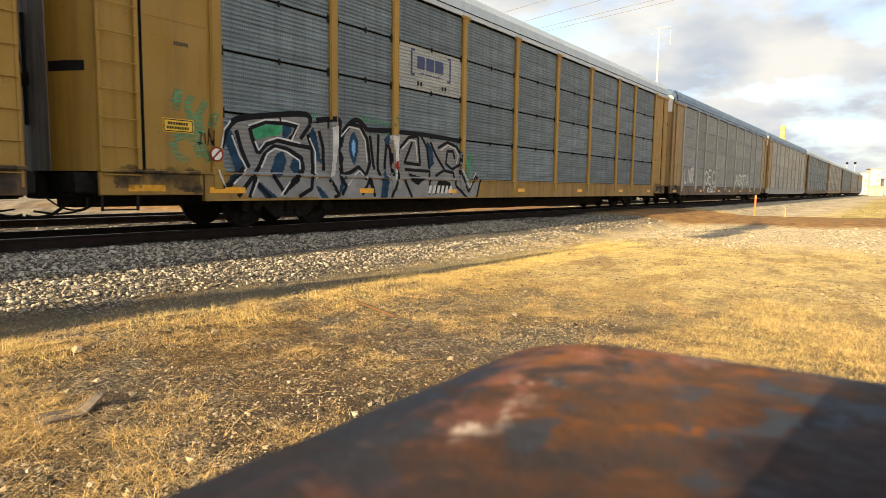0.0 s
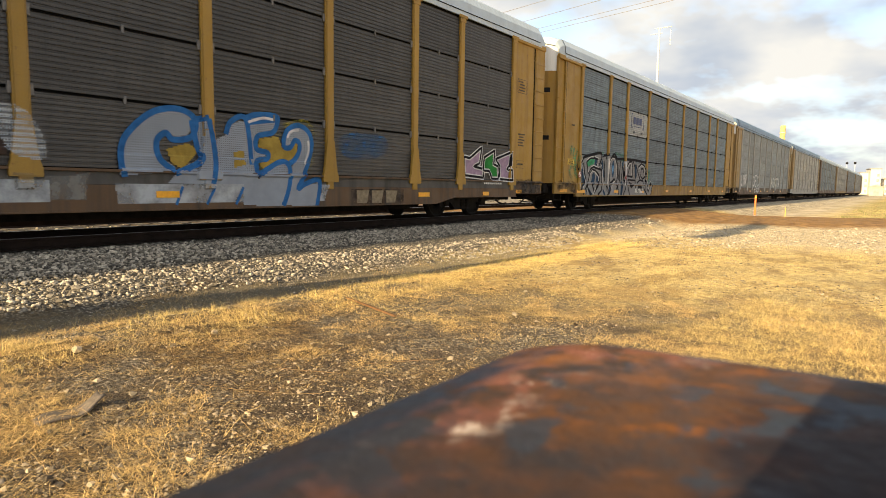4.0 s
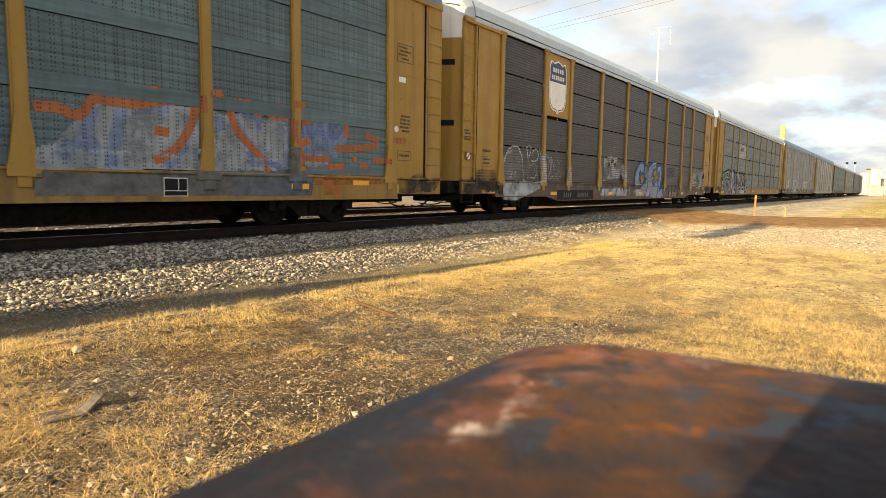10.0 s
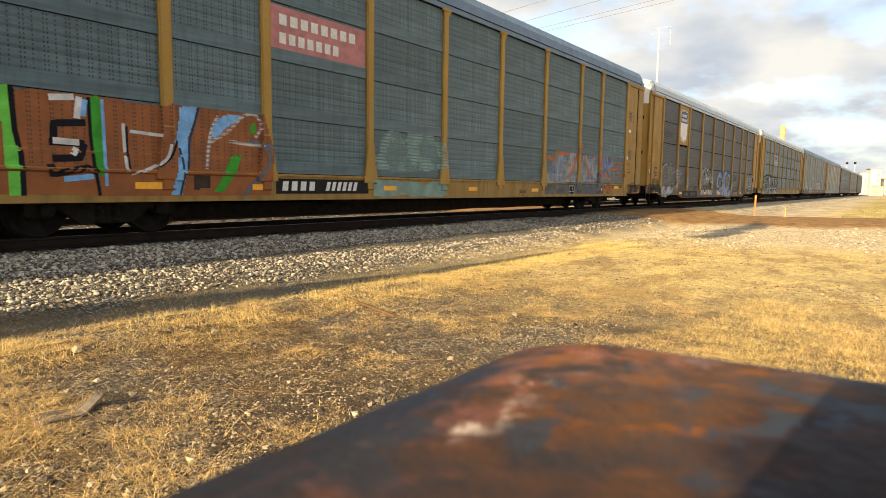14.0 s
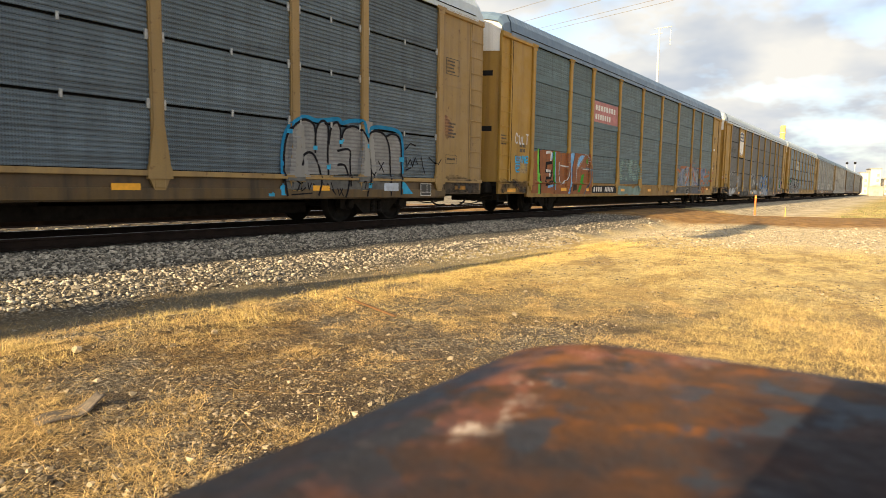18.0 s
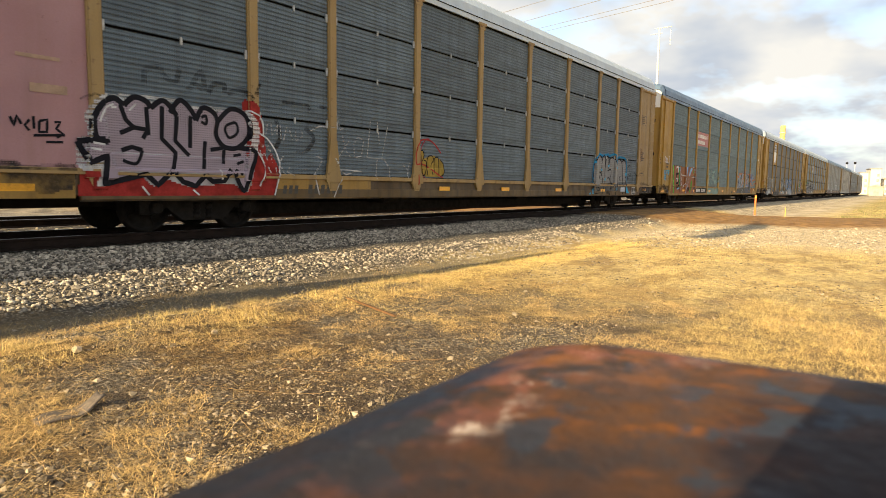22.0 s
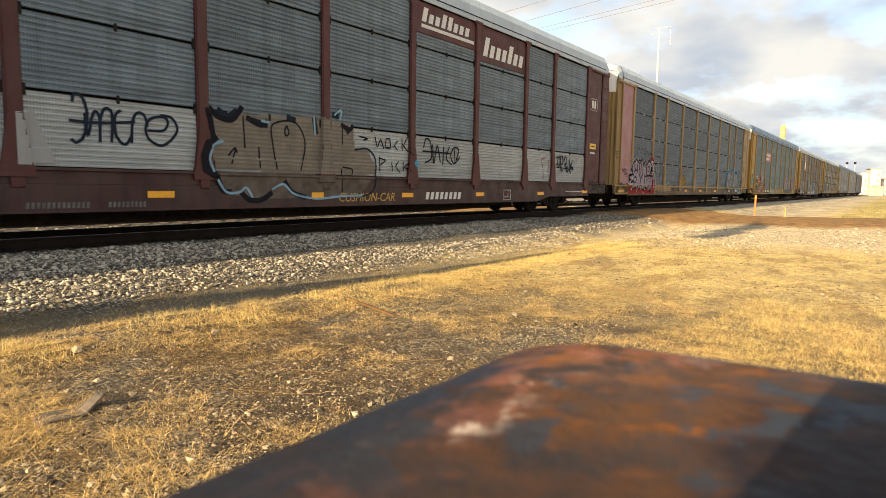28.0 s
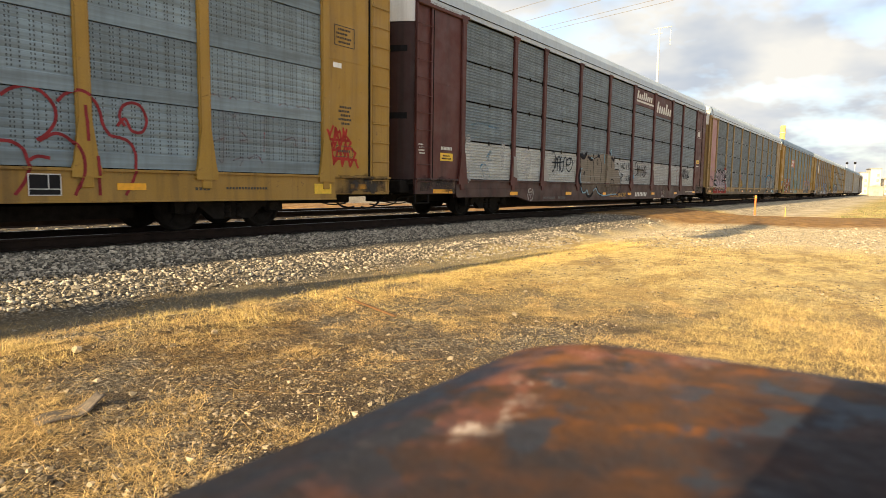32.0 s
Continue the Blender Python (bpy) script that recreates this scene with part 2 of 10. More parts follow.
# ---- mesh helpers ----
class MB:
    """Collects vertices and faces of one mesh."""

    def __init__(self):
        self.v, self.f = [], []

    def quad(self, a, b, c, d):
        i = len(self.v)
        self.v += [a, b, c, d]
        self.f.append((i, i + 1, i + 2, i + 3))
        return self

    def poly(self, pts):
        i = len(self.v)
        self.v += list(pts)
        self.f.append(tuple(range(i, i + len(pts))))
        return self

    def box(self, x0, x1, y0, y1, z0, z1, c=0.0):
        """A block with chamfered edges of width c."""
        if c <= 0:
            i = len(self.v)
            self.v += [(x, y, z) for x in (x0, x1) for y in (y0, y1) for z in (z0, z1)]
            for q in ((0, 1, 3, 2), (4, 6, 7, 5), (0, 4, 5, 1), (2, 3, 7, 6), (0, 2, 6, 4), (1, 5, 7, 3)):
                self.f.append(tuple(i + k for k in q))
            return self
        i = len(self.v)
        lo, hi = (x0, y0, z0), (x1, y1, z1)
        idx = {}
        for sx in (0, 1):
            for sy in (0, 1):
                for sz in (0, 1):
                    s = (sx, sy, sz)
                    corner = [hi[k] if s[k] else lo[k] for k in range(3)]
                    for ax in range(3):
                        p = [corner[k] if k == ax else corner[k] + (-c if s[k] else c) for k in range(3)]
                        idx[s, ax] = len(self.v)
                        self.v.append(tuple(p))
        for ax in range(3):
            o = [k for k in range(3) if k != ax]
            for side in (0, 1):
                q = []
                for a, b in ((0, 0), (0, 1), (1, 1), (1, 0)):
                    s = [0, 0, 0]
                    s[ax], s[o[0]], s[o[1]] = side, a, b
                    q.append(idx[tuple(s), ax])
                self.f.append(tuple(q))
        for ax in range(3):
            o = [k for k in range(3) if k != ax]
            for a in (0, 1):
                for b in (0, 1):
                    s0, s1 = [0, 0, 0], [0, 0, 0]
                    s0[o[0]] = s1[o[0]] = a
                    s0[o[1]] = s1[o[1]] = b
                    s0[ax], s1[ax] = 0, 1
                    self.f.append((idx[tuple(s0), o[0]], idx[tuple(s0), o[1]], idx[tuple(s1), o[1]], idx[tuple(s1), o[0]]))
        for sx in (0, 1):
            for sy in (0, 1):
                for sz in (0, 1):
                    self.f.append(tuple(idx[(sx, sy, sz), ax] for ax in range(3)))
        return self

    def sweep(self, prof, x0, x1, cap=True):
        """A closed (y, z) profile drawn out along x."""
        i, n = len(self.v), len(prof)
        self.v += [(x0, y, z) for y, z in prof] + [(x1, y, z) for y, z in prof]
        for k in range(n):
            j = (k + 1) % n
            self.f.append((i + k, i + j, i + n + j, i + n + k))
        if cap:
            self.f.append(tuple(range(i, i + n)))
            self.f.append(tuple(range(i + 2 * n - 1, i + n - 1, -1)))
        return self

    def lathe(self, prof, c=(0, 0, 0), n=28, axis="y"):
        """(radius, height) pairs turned round an axis through c."""
        i, m = len(self.v), len(prof)
        for k in range(n):
            a = 2 * math.pi * k / n
            for r, h in prof:
                p, q = r * math.cos(a), r * math.sin(a)
                v = {"y": (p, h, q), "z": (p, q, h), "x": (h, p, q)}[axis]
                self.v.append((c[0] + v[0], c[1] + v[1], c[2] + v[2]))
        for k in range(n):
            for j in range(m - 1):
                a, b = i + k * m + j, i + ((k + 1) % n) * m + j
                self.f.append((a, b, b + 1, a + 1))
        return self

    def tube(self, pts, r, n=6):
        i = len(self.v)
        P = [Vector(p) for p in pts]
        for k, p in enumerate(P):
            d = (P[min(k + 1, len(P) - 1)] - P[max(k - 1, 0)]).normalized()
            up = Vector((0, 0, 1)) if abs(d.z) < 0.9 else Vector((0, 1, 0))
            a = d.cross(up).normalized()
            b = d.cross(a)
            rr = r[k] if isinstance(r, (list, tuple)) else r
            for j in range(n):
                t = 2 * math.pi * j / n
                self.v.append(tuple(p + a * rr * math.cos(t) + b * rr * math.sin(t)))
        for k in range(len(P) - 1):
            for j in range(n):
                a, b = i + k * n + j, i + k * n + (j + 1) % n
                self.f.append((a, b, b + n, a + n))
        self.f.append(tuple(range(i, i + n)))
        self.f.append(tuple(range(i + len(P) * n - 1, i + (len(P) - 1) * n - 1, -1)))
        return self

    def mesh(self, name, mat, smooth=False):
        me = bpy.data.meshes.new(name)
        me.from_pydata([tuple(v) for v in self.v], [], self.f)
        me.materials.append(mat)
        bm = bmesh.new()
        bm.from_mesh(me)
        bmesh.ops.recalc_face_normals(bm, faces=bm.faces)
        bm.to_mesh(me)
        bm.free()
        if smooth:
            for p in me.polygons:
                p.use_smooth = True
        return me


def part(name, mb, mat, parent, label="", at=None, smooth=False):
    """One mesh object under a thing or a part."""
    me = mb if isinstance(mb, bpy.types.Mesh) else mb.mesh(name, mat, smooth)
    ob = new(name, me)
    ob.parent = parent
    if at is not None:
        ob.matrix_basis = at if isinstance(at, Matrix) else Matrix.Translation(at)
    return tagged(ob, label)


def thing(name, label, category, at=None, group="", kind=""):
    ob = new(name)
    if at is not None:
        ob.matrix_basis = at if isinstance(at, Matrix) else Matrix.Translation(at)
    return tagged(ob, label, category, group, kind)


def raw_mesh(name, verts, faces, mat, smooth=False):
    """A large mesh from number arrays; faces all of one size."""
    me = bpy.data.meshes.new(name)
    n, k = faces.shape
    me.vertices.add(len(verts)), me.loops.add(n * k), me.polygons.add(n)
    me.vertices.foreach_set("co", np.ascontiguousarray(verts, dtype=np.float32).ravel())
    me.loops.foreach_set("vertex_index", np.ascontiguousarray(faces, dtype=np.int32).ravel())
    me.polygons.foreach_set("loop_start", np.arange(0, n * k, k, dtype=np.int32))
    me.polygons.foreach_set("use_smooth", np.full(n, smooth))
    me.update(calc_edges=True)
    me.materials.append(mat)
    return me


def text_mesh(words, size, mat, shear=0.0, align="LEFT"):
    cu = bpy.data.curves.new("words", "FONT")
    cu.body, cu.size, cu.shear, cu.align_x, cu.extrude, cu.resolution_u = words, size, shear, align, 0.002, 3
    ob = bpy.data.objects.new("words", cu)
    scene.collection.objects.link(ob)
    bpy.context.view_layer.update()
    me = bpy.data.meshes.new_from_object(ob.evaluated_get(bpy.context.evaluated_depsgraph_get()))
    bpy.data.objects.remove(ob)
    me.materials.clear()
    me.materials.append(mat)
    return me


def ribbon(mb, pts, w, y, close=False):
    """A flat painted stroke in the plane of the wagon's side."""
    P = [Vector((p[0], p[1])) for p in pts]
    n = len(P)
    i = len(mb.v)
    for k in range(n):
        a, b = (P[k - 1], P[(k + 1) % n]) if close else (P[max(k - 1, 0)], P[min(k + 1, n - 1)])
        d = (b - a)
        d = d.normalized() if d.length > 1e-6 else Vector((1, 0))
        nrm = Vector((-d.y, d.x)) * w * 0.5
        mb.v += [(P[k].x + nrm.x, y, P[k].y + nrm.y), (P[k].x - nrm.x, y, P[k].y - nrm.y)]
    for k in range(n if close else n - 1):
        a, b = i + 2 * k, i + 2 * ((k + 1) % n)
        mb.f.append((a, b, b + 1, a + 1))
    return mb


def curve_pts(pts, steps=5, close=False):
    """A smooth line through a few points."""
    P, out, n = [Vector(p) for p in pts], [], len(pts)
    rng = range(n) if close else range(n - 1)
    for k in rng:
        if close:
            p0, p1, p2, p3 = P[k - 1], P[k], P[(k + 1) % n], P[(k + 2) % n]
        else:
            p0, p1, p2, p3 = P[max(k - 1, 0)], P[k], P[k + 1], P[min(k + 2, n - 1)]
        for s in range(steps):
            t = s / steps
            out.append(0.5 * ((2 * p1) + (p2 - p0) * t + (2 * p0 - 5 * p1 + 4 * p2 - p3) * t * t + (3 * p1 - p0 - 3 * p2 + p3) * t ** 3))
    if not close:
        out.append(P[-1])
    return [tuple(p) for p in out]


# ---- the ground ----
TRACK_Y = 11.08            # centre line of the track in use
SECOND_Y = 16.0            # centre line of the empty track behind it
BEND_AT, BEND_R = 212.0, 600.0   # the line runs straight, then bends away to the left


def along(s, side=0.0):
    """A point and heading on the line, s metres along, side metres to its left."""
    if s <= BEND_AT:
        return Vector((s, TRACK_Y + side, 0)), 0.0
    a = (s - BEND_AT) / BEND_R
    r = BEND_R - side
    return Vector((BEND_AT + r * math.sin(a), TRACK_Y + BEND_R - r * math.cos(a), 0)), a


PROFILE = ((-4000, -0.6), (-30, -0.6), (0, -0.58), (3.0, -0.57), (5.3, -0.53), (6.1, -0.57), (6.7, -0.63), (7.05, -0.60), (7.5, -0.46), (8.3, -0.27), (9.3, -0.20),
           (12.9, -0.20), (13.6, -0.27), (14.2, -0.21), (18.2, -0.21), (19.2, -0.5), (21, -0.7), (24, -0.55), (60, -0.5), (4000, -0.5))


def road_weight(x, y):
    """1 on the dirt crossing, falling to 0 beside it."""
    u = x - (33.9 - 0.55 * y)
    return max(0.0, min(1.0, (5.5 - abs(u)) / 1.6)) if -40 < y < 40 else 0.0


def ground_z(x, y, rough=True):
    yy = y
    if x > BEND_AT:
        yy = y - (x - BEND_AT) ** 2 / (2 * BEND_R)
    z = float(np.interp(yy, [p[0] for p in PROFILE], [p[1] for p in PROFILE]))
    w = road_weight(x, y)
    if w > 0:
        top = -0.42 if y < 6 else (-0.42 + (y - 6) / 3.0 * 0.30 if y < 9 else -0.12)
        z = z * (1 - w) + max(z, top) * w
    if rough and abs(x) < 120 and abs(y) < 80:
        z += 0.035 * noise.noise((x * 0.45, y * 0.45, 3.0)) + 0.016 * noise.noise((x * 1.9, y * 1.9, 7.0))
        if x < 20 and y < 7.6:      # lumpy turf
            z += (0.022 * noise.noise((x * 5.2, y * 5.2, 1.0)) + 0.016 * abs(noise.noise((x * 9, y * 9, 5.0))) + 0.010 * noise.noise((x * 19, y * 19, 2.0))) * max(0.25, min(1.0, 1.6 - x * 0.14))
        if yy > 7.2 and yy < 20:
            z = min(z, -0.185) if w == 0 else min(z, -0.03)
    if x > 70 and y < 3 and x < 260:      # a low grassy rise beyond the crossing
        z += 0.25 * min(1.0, (x - 70) / 40) * max(0.0, min(1.0, (2.5 - y) / 5.0)) * max(0.0, min(1.0, (260 - x) / 60))
    return z


# stony drifts in the near grass: x, y, half-width along and across
DRIFTS = ((2.2, 4.1, 0.5, 0.55), (1.35, 2.65, 0.25, 0.28), (2.0, 2.75, 0.34, 0.26), (3.75, 3.55, 0.75, 0.5), (2.75, 2.95, 0.45, 0.36), (5.2, 2.6, 0.9, 0.4), (1.0, 3.3, 0.3, 0.35))


def stony(x, y):
    w = noise.noise((x * 0.55, y * 0.8, 11.0)) * 0.6 + 0.5 * noise.noise((x * 2.1, y * 2.1, 4.0)) + 0.3 * noise.noise((x * 5.3, y * 5.3, 6.0))
    return w + sum(0.42 * math.exp(-((x - a) / p) ** 2 - ((y - b) / q) ** 2) for a, b, p, q in DRIFTS)


def make_ground():
    xs = np.concatenate([[-3000, -1200, -500, -220, -110, -60, -35, -22, -14, -9], np.arange(-6, 0.5, 0.22), np.arange(0.5, 7, 0.045), np.arange(7, 12, 0.08), np.arange(12, 20, 0.14), np.arange(20, 30, 0.22), np.arange(30, 62, 0.5),
                         np.arange(62, 130, 2.0), np.arange(130, 330, 8.0), [340, 400, 500, 700, 1000, 1600, 3000]])
    ys = np.concatenate([[-3000, -1200, -500, -220, -110, -60, -40, -28, -20, -14, -10], np.arange(-7, -0.5, 0.2), np.arange(-0.5, 7.6, 0.05), np.arange(7.6, 20, 0.2), np.arange(20, 30, 1.0),
                         [32, 36, 42, 52, 70, 100, 150, 220, 330, 500, 900, 1600, 3000]])
    verts = np.array([(x, y, ground_z(float(x), float(y))) for x in xs for y in ys])
    ny = len(ys)
    i = np.arange(len(xs) - 1)[:, None] * ny + np.arange(ny - 1)[None, :]
    i = i.ravel()
    faces = np.stack([i, i + ny, i + ny + 1, i + 1], 1)
    n = Nodes("dry_grass_and_ballast", 0.95)
    s = n.split()
    wob = n.math("MULTIPLY", n.math("SUBTRACT", n.noise(0.55, 6), 0.5), 2.2)
    y = n.math("ADD", s[1], wob)
    fine, mid = n.noise(9, 7, rough=0.65), n.noise(1.3, 6)
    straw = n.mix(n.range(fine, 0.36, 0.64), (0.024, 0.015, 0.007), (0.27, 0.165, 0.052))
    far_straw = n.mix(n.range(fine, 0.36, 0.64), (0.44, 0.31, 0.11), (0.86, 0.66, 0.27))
    # the straw colour turns paler from about 4.5 to 10 m along x
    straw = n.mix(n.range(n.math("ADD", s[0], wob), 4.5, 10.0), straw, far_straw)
    patchy = n.range(n.noise(1.0, 6, n.coords((0.9, 1.9, 1.0)), rough=0.62), 0.50, 0.60)
    far_tuft = n.math("MULTIPLY", patchy, n.range(s[0], 4, 8, 0.0, 0.75))
    straw = n.mix(far_tuft, straw, n.mix(fine, (0.20, 0.115, 0.035), (0.50, 0.33, 0.11)))
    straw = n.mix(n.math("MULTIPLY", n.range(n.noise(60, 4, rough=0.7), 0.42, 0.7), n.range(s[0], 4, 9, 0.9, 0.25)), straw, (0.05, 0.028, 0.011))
    soil = n.mix(n.range(n.noise(24, 6, rough=0.7), 0.35, 0.65), (0.018, 0.011, 0.006), (0.085, 0.052, 0.027))
    cell = n.add("ShaderNodeTexVoronoi")
    cell.inputs["Scale"].default_value = 32
    n.link(n.tc.outputs["Object"], cell.inputs["Vector"])
    cell2 = n.add("ShaderNodeTexVoronoi")
    cell2.inputs["Scale"].default_value = 75
    n.link(n.tc.outputs["Object"], cell2.inputs["Vector"])
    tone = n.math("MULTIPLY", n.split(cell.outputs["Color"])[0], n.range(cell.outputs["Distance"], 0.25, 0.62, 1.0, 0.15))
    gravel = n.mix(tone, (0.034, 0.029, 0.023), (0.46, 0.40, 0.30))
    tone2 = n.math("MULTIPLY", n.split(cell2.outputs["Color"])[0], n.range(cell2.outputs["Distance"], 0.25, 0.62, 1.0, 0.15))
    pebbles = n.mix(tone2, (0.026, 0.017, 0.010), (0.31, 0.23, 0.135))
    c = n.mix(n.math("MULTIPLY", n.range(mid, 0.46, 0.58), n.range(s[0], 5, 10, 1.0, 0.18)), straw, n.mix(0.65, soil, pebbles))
    bx, by = n.math("MULTIPLY", n.math("SUBTRACT", s[0], 4.2), 0.42), n.math("MULTIPLY", n.math("SUBTRACT", s[1], 2.7), 0.85)
    bare = n.math("ADD", n.math("ADD", n.math("MULTIPLY", bx, bx), n.math("MULTIPLY", by, by)), n.math("MULTIPLY", wob, 0.5))
    c = n.mix(n.range(bare, 0.35, 1.0, 0.75, 0.0), c, n.mix(0.5, soil, pebbles))
    for a, b, p, q in DRIFTS:
        gx, gy = n.math("MULTIPLY", n.math("SUBTRACT", s[0], a), 1 / p), n.math("MULTIPLY", n.math("SUBTRACT", s[1], b), 1 / q)
        g = n.math("ADD", n.math("ADD", n.math("MULTIPLY", gx, gx), n.math("MULTIPLY", gy, gy)), n.math("MULTIPLY", n.math("SUBTRACT", n.noise(6, 5), 0.5), 2.4))
        c = n.mix(n.range(g, 0.3, 1.5, 0.5, 0.0), c, n.mix(0.5, soil, pebbles))
    stony_bed = n.range(n.noise(0.7, 5), 0.50, 0.62)
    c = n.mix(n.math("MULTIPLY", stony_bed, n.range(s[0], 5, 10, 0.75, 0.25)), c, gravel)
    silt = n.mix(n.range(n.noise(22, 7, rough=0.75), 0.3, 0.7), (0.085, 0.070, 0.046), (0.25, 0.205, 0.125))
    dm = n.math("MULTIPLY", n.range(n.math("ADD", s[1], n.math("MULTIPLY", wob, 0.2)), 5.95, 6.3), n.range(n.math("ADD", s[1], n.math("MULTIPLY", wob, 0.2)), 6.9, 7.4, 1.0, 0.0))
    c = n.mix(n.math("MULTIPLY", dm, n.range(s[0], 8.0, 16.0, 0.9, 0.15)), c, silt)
    pale = n.mix(n.range(n.noise(1.1, 6), 0.35, 0.65), (0.33, 0.265, 0.17), (0.62, 0.52, 0.365))
    c = n.mix(n.math("MULTIPLY", n.range(s[0], 37, 40), n.range(y, 2.5, 4.5)), c, pale)
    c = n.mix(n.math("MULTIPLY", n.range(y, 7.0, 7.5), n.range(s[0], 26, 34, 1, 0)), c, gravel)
    bed = n.mix(n.range(n.noise(2.0, 6, rough=0.65), 0.38, 0.62), (0.24, 0.195, 0.13), (0.58, 0.49, 0.34))
    c = n.mix(n.math("MULTIPLY", n.range(n.math("ADD", s[1], n.math("MULTIPLY", wob, 0.4)), 5.6, 6.8), n.range(s[0], 36, 40)), c, bed)
    back = n.mix(n.range(n.noise(0.9, 6, rough=0.65), 0.4, 0.62), (0.12, 0.095, 0.065), (0.46, 0.385, 0.27))
    c = n.mix(n.range(s[1], 18.5, 20.5), c, n.mix(0.45, back, gravel))
    verge = n.mix(n.range(n.noise(16, 6, rough=0.7), 0.38, 0.62), (0.24, 0.175, 0.10), (0.82, 0.69, 0.46))
    on_verge = n.math("MULTIPLY", n.range(n.math("ADD", s[0], wob), 15.5, 19.0), n.range(s[0], 30, 34, 1, 0))
    c = n.mix(n.math("MULTIPLY", on_verge, n.math("MULTIPLY", n.range(y, -1.5, 0.5), n.range(s[1], 7.0, 7.6, 0.85, 0))), c, verge)
    u = n.math("ABSOLUTE", n.math("ADD", n.math("ADD", s[0], n.math("MULTIPLY", s[1], 0.55)), -33.9))
    road = n.range(n.math("ADD", u, n.math("MULTIPLY", wob, 0.5)), 4.4, 5.4, 1.0, 0.0)
    road = n.math("MULTIPLY", road, n.math("MULTIPLY", n.range(s[1], -40, -30), n.range(s[1], 28, 34, 1, 0)))
    dirt = n.mix(n.range(n.noise(2.2, 7), 0.35, 0.65), (0.155, 0.076, 0.020), (0.34, 0.185, 0.055))
    c = n.mix(road, c, dirt)
    far_green = n.math("MULTIPLY", n.range(s[0], 55, 75), n.range(n.noise(0.12, 4), 0.4, 0.6))
    c = n.mix(n.math("MULTIPLY", n.math("MULTIPLY", far_green, n.range(y, 4, 6, 1, 0)), 0.55), c, (0.20, 0.185, 0.06))
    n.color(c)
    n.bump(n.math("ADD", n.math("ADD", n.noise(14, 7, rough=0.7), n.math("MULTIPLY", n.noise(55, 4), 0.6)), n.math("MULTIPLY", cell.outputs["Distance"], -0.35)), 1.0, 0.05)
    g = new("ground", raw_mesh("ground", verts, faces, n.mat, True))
    tagged(g, "flat trackside ground of dry golden grass, gravel and dirt", "ground", kind="structure")


make_ground()


# ---- the two tracks ----
RAIL_STEEL = plain("brown_rail_steel", (0.026, 0.017, 0.013), 0.85, 0.0, 0.35, 5, gloss=0.15)
RAIL_HEAD = plain("polished_rail_head", (0.20, 0.185, 0.17), 0.4, 1.0, 0.12, 3, 0.03)
TIE_WOOD = plain("creosoted_tie_wood", (0.05, 0.038, 0.03), 0.85, 0, 0.4, 7, 0.3)
RAIL_PROFILE = ((-0.07, -0.17), (0.07, -0.17), (0.07, -0.155), (0.012, -0.13), (0.012, -0.045), (0.036, -0.035), (0.036, -0.006), (-0.036, -0.006), (-0.036, -0.035), (-0.012, -0.045), (-0.012, -0.13), (-0.07, -0.155))


def rail_mesh(name, prof, mat, side):
    mb = MB()
    stations = [-160, -40, 20, 60, 120, 180, BEND_AT] + [BEND_AT + 8 * k for k in range(1, 26)]
    m = len(prof)
    for s in stations:
        p, a = along(s, side)
        for o, z in prof:
            mb.v.append((p.x - o * math.sin(a), p.y + o * math.cos(a), z))
    for k in range(len(stations) - 1):
        for j in range(m):
            a, b = k * m + j, k * m + (j + 1) % m
            mb.f.append((a, b, b + m, a + m))
    return mb.mesh(name, mat)


def make_track(centre, label):
    t = thing("railway_track", label, "railway track", kind="structure")
    for sd in (-0.7535, 0.7535):
        r = part("rail", rail_mesh("rail", RAIL_PROFILE, RAIL_STEEL, centre - TRACK_Y + sd), None, t, "brown steel rail with a worn head")
        part("rail_head", rail_mesh("rail_head", ((-0.036, -0.006), (0.036, -0.006), (0.030, 0.0), (-0.030, 0.0)), RAIL_HEAD, centre - TRACK_Y + sd), None, r, "shiny worn running surface")
    tie = MB().box(-0.115, 0.115, -1.3, 1.3, -0.17, 0, 0.012).mesh("tie", TIE_WOOD)
    plate = MB().box(-0.09, 0.09, -0.17, 0.17, 0, 0.012, 0.003).mesh("tie_plate", RAIL_STEEL)
    rnd = random.Random(int(centre))
    for k in range(110):
        x = -4 + k * 0.52
        o = part("tie", tie, None, t, at=pose(x + rnd.uniform(-0.03, 0.03), centre, -0.188 + rnd.uniform(-0.006, 0.006), 0, 0, rnd.uniform(-1, 1)))
    mb = MB()
    for k in range(520):
        s = -160 + k * 0.75
        if -5 < s < 54:
            continue
        p, a = along(s, centre - TRACK_Y)
        c, d = math.cos(a), math.sin(a)
        i = len(mb.v)
        for ux in (-0.115, 0.115):
            for uy in (-1.3, 1.3):
                for z in (-0.34, -0.172):
                    mb.v.append((p.x + ux * c - uy * d, p.y + ux * d + uy * c, z))
        for q in ((0, 1, 3, 2), (4, 6, 7, 5), (0, 4, 5, 1), (2, 3, 7, 6), (1, 5, 7, 3)):
            mb.f.append(tuple(i + e for e in q))
    me = bpy.data.meshes.new("distant_ties")
    me.from_pydata(mb.v, [], mb.f)
    me.materials.append(TIE_WOOD)
    tagged(part("distant_ties", me, None, t), kind="stuff")
    return t


make_track(TRACK_Y, "railway track with worn steel rails on wooden ties")
make_track(SECOND_Y, "empty second railway track behind the train")


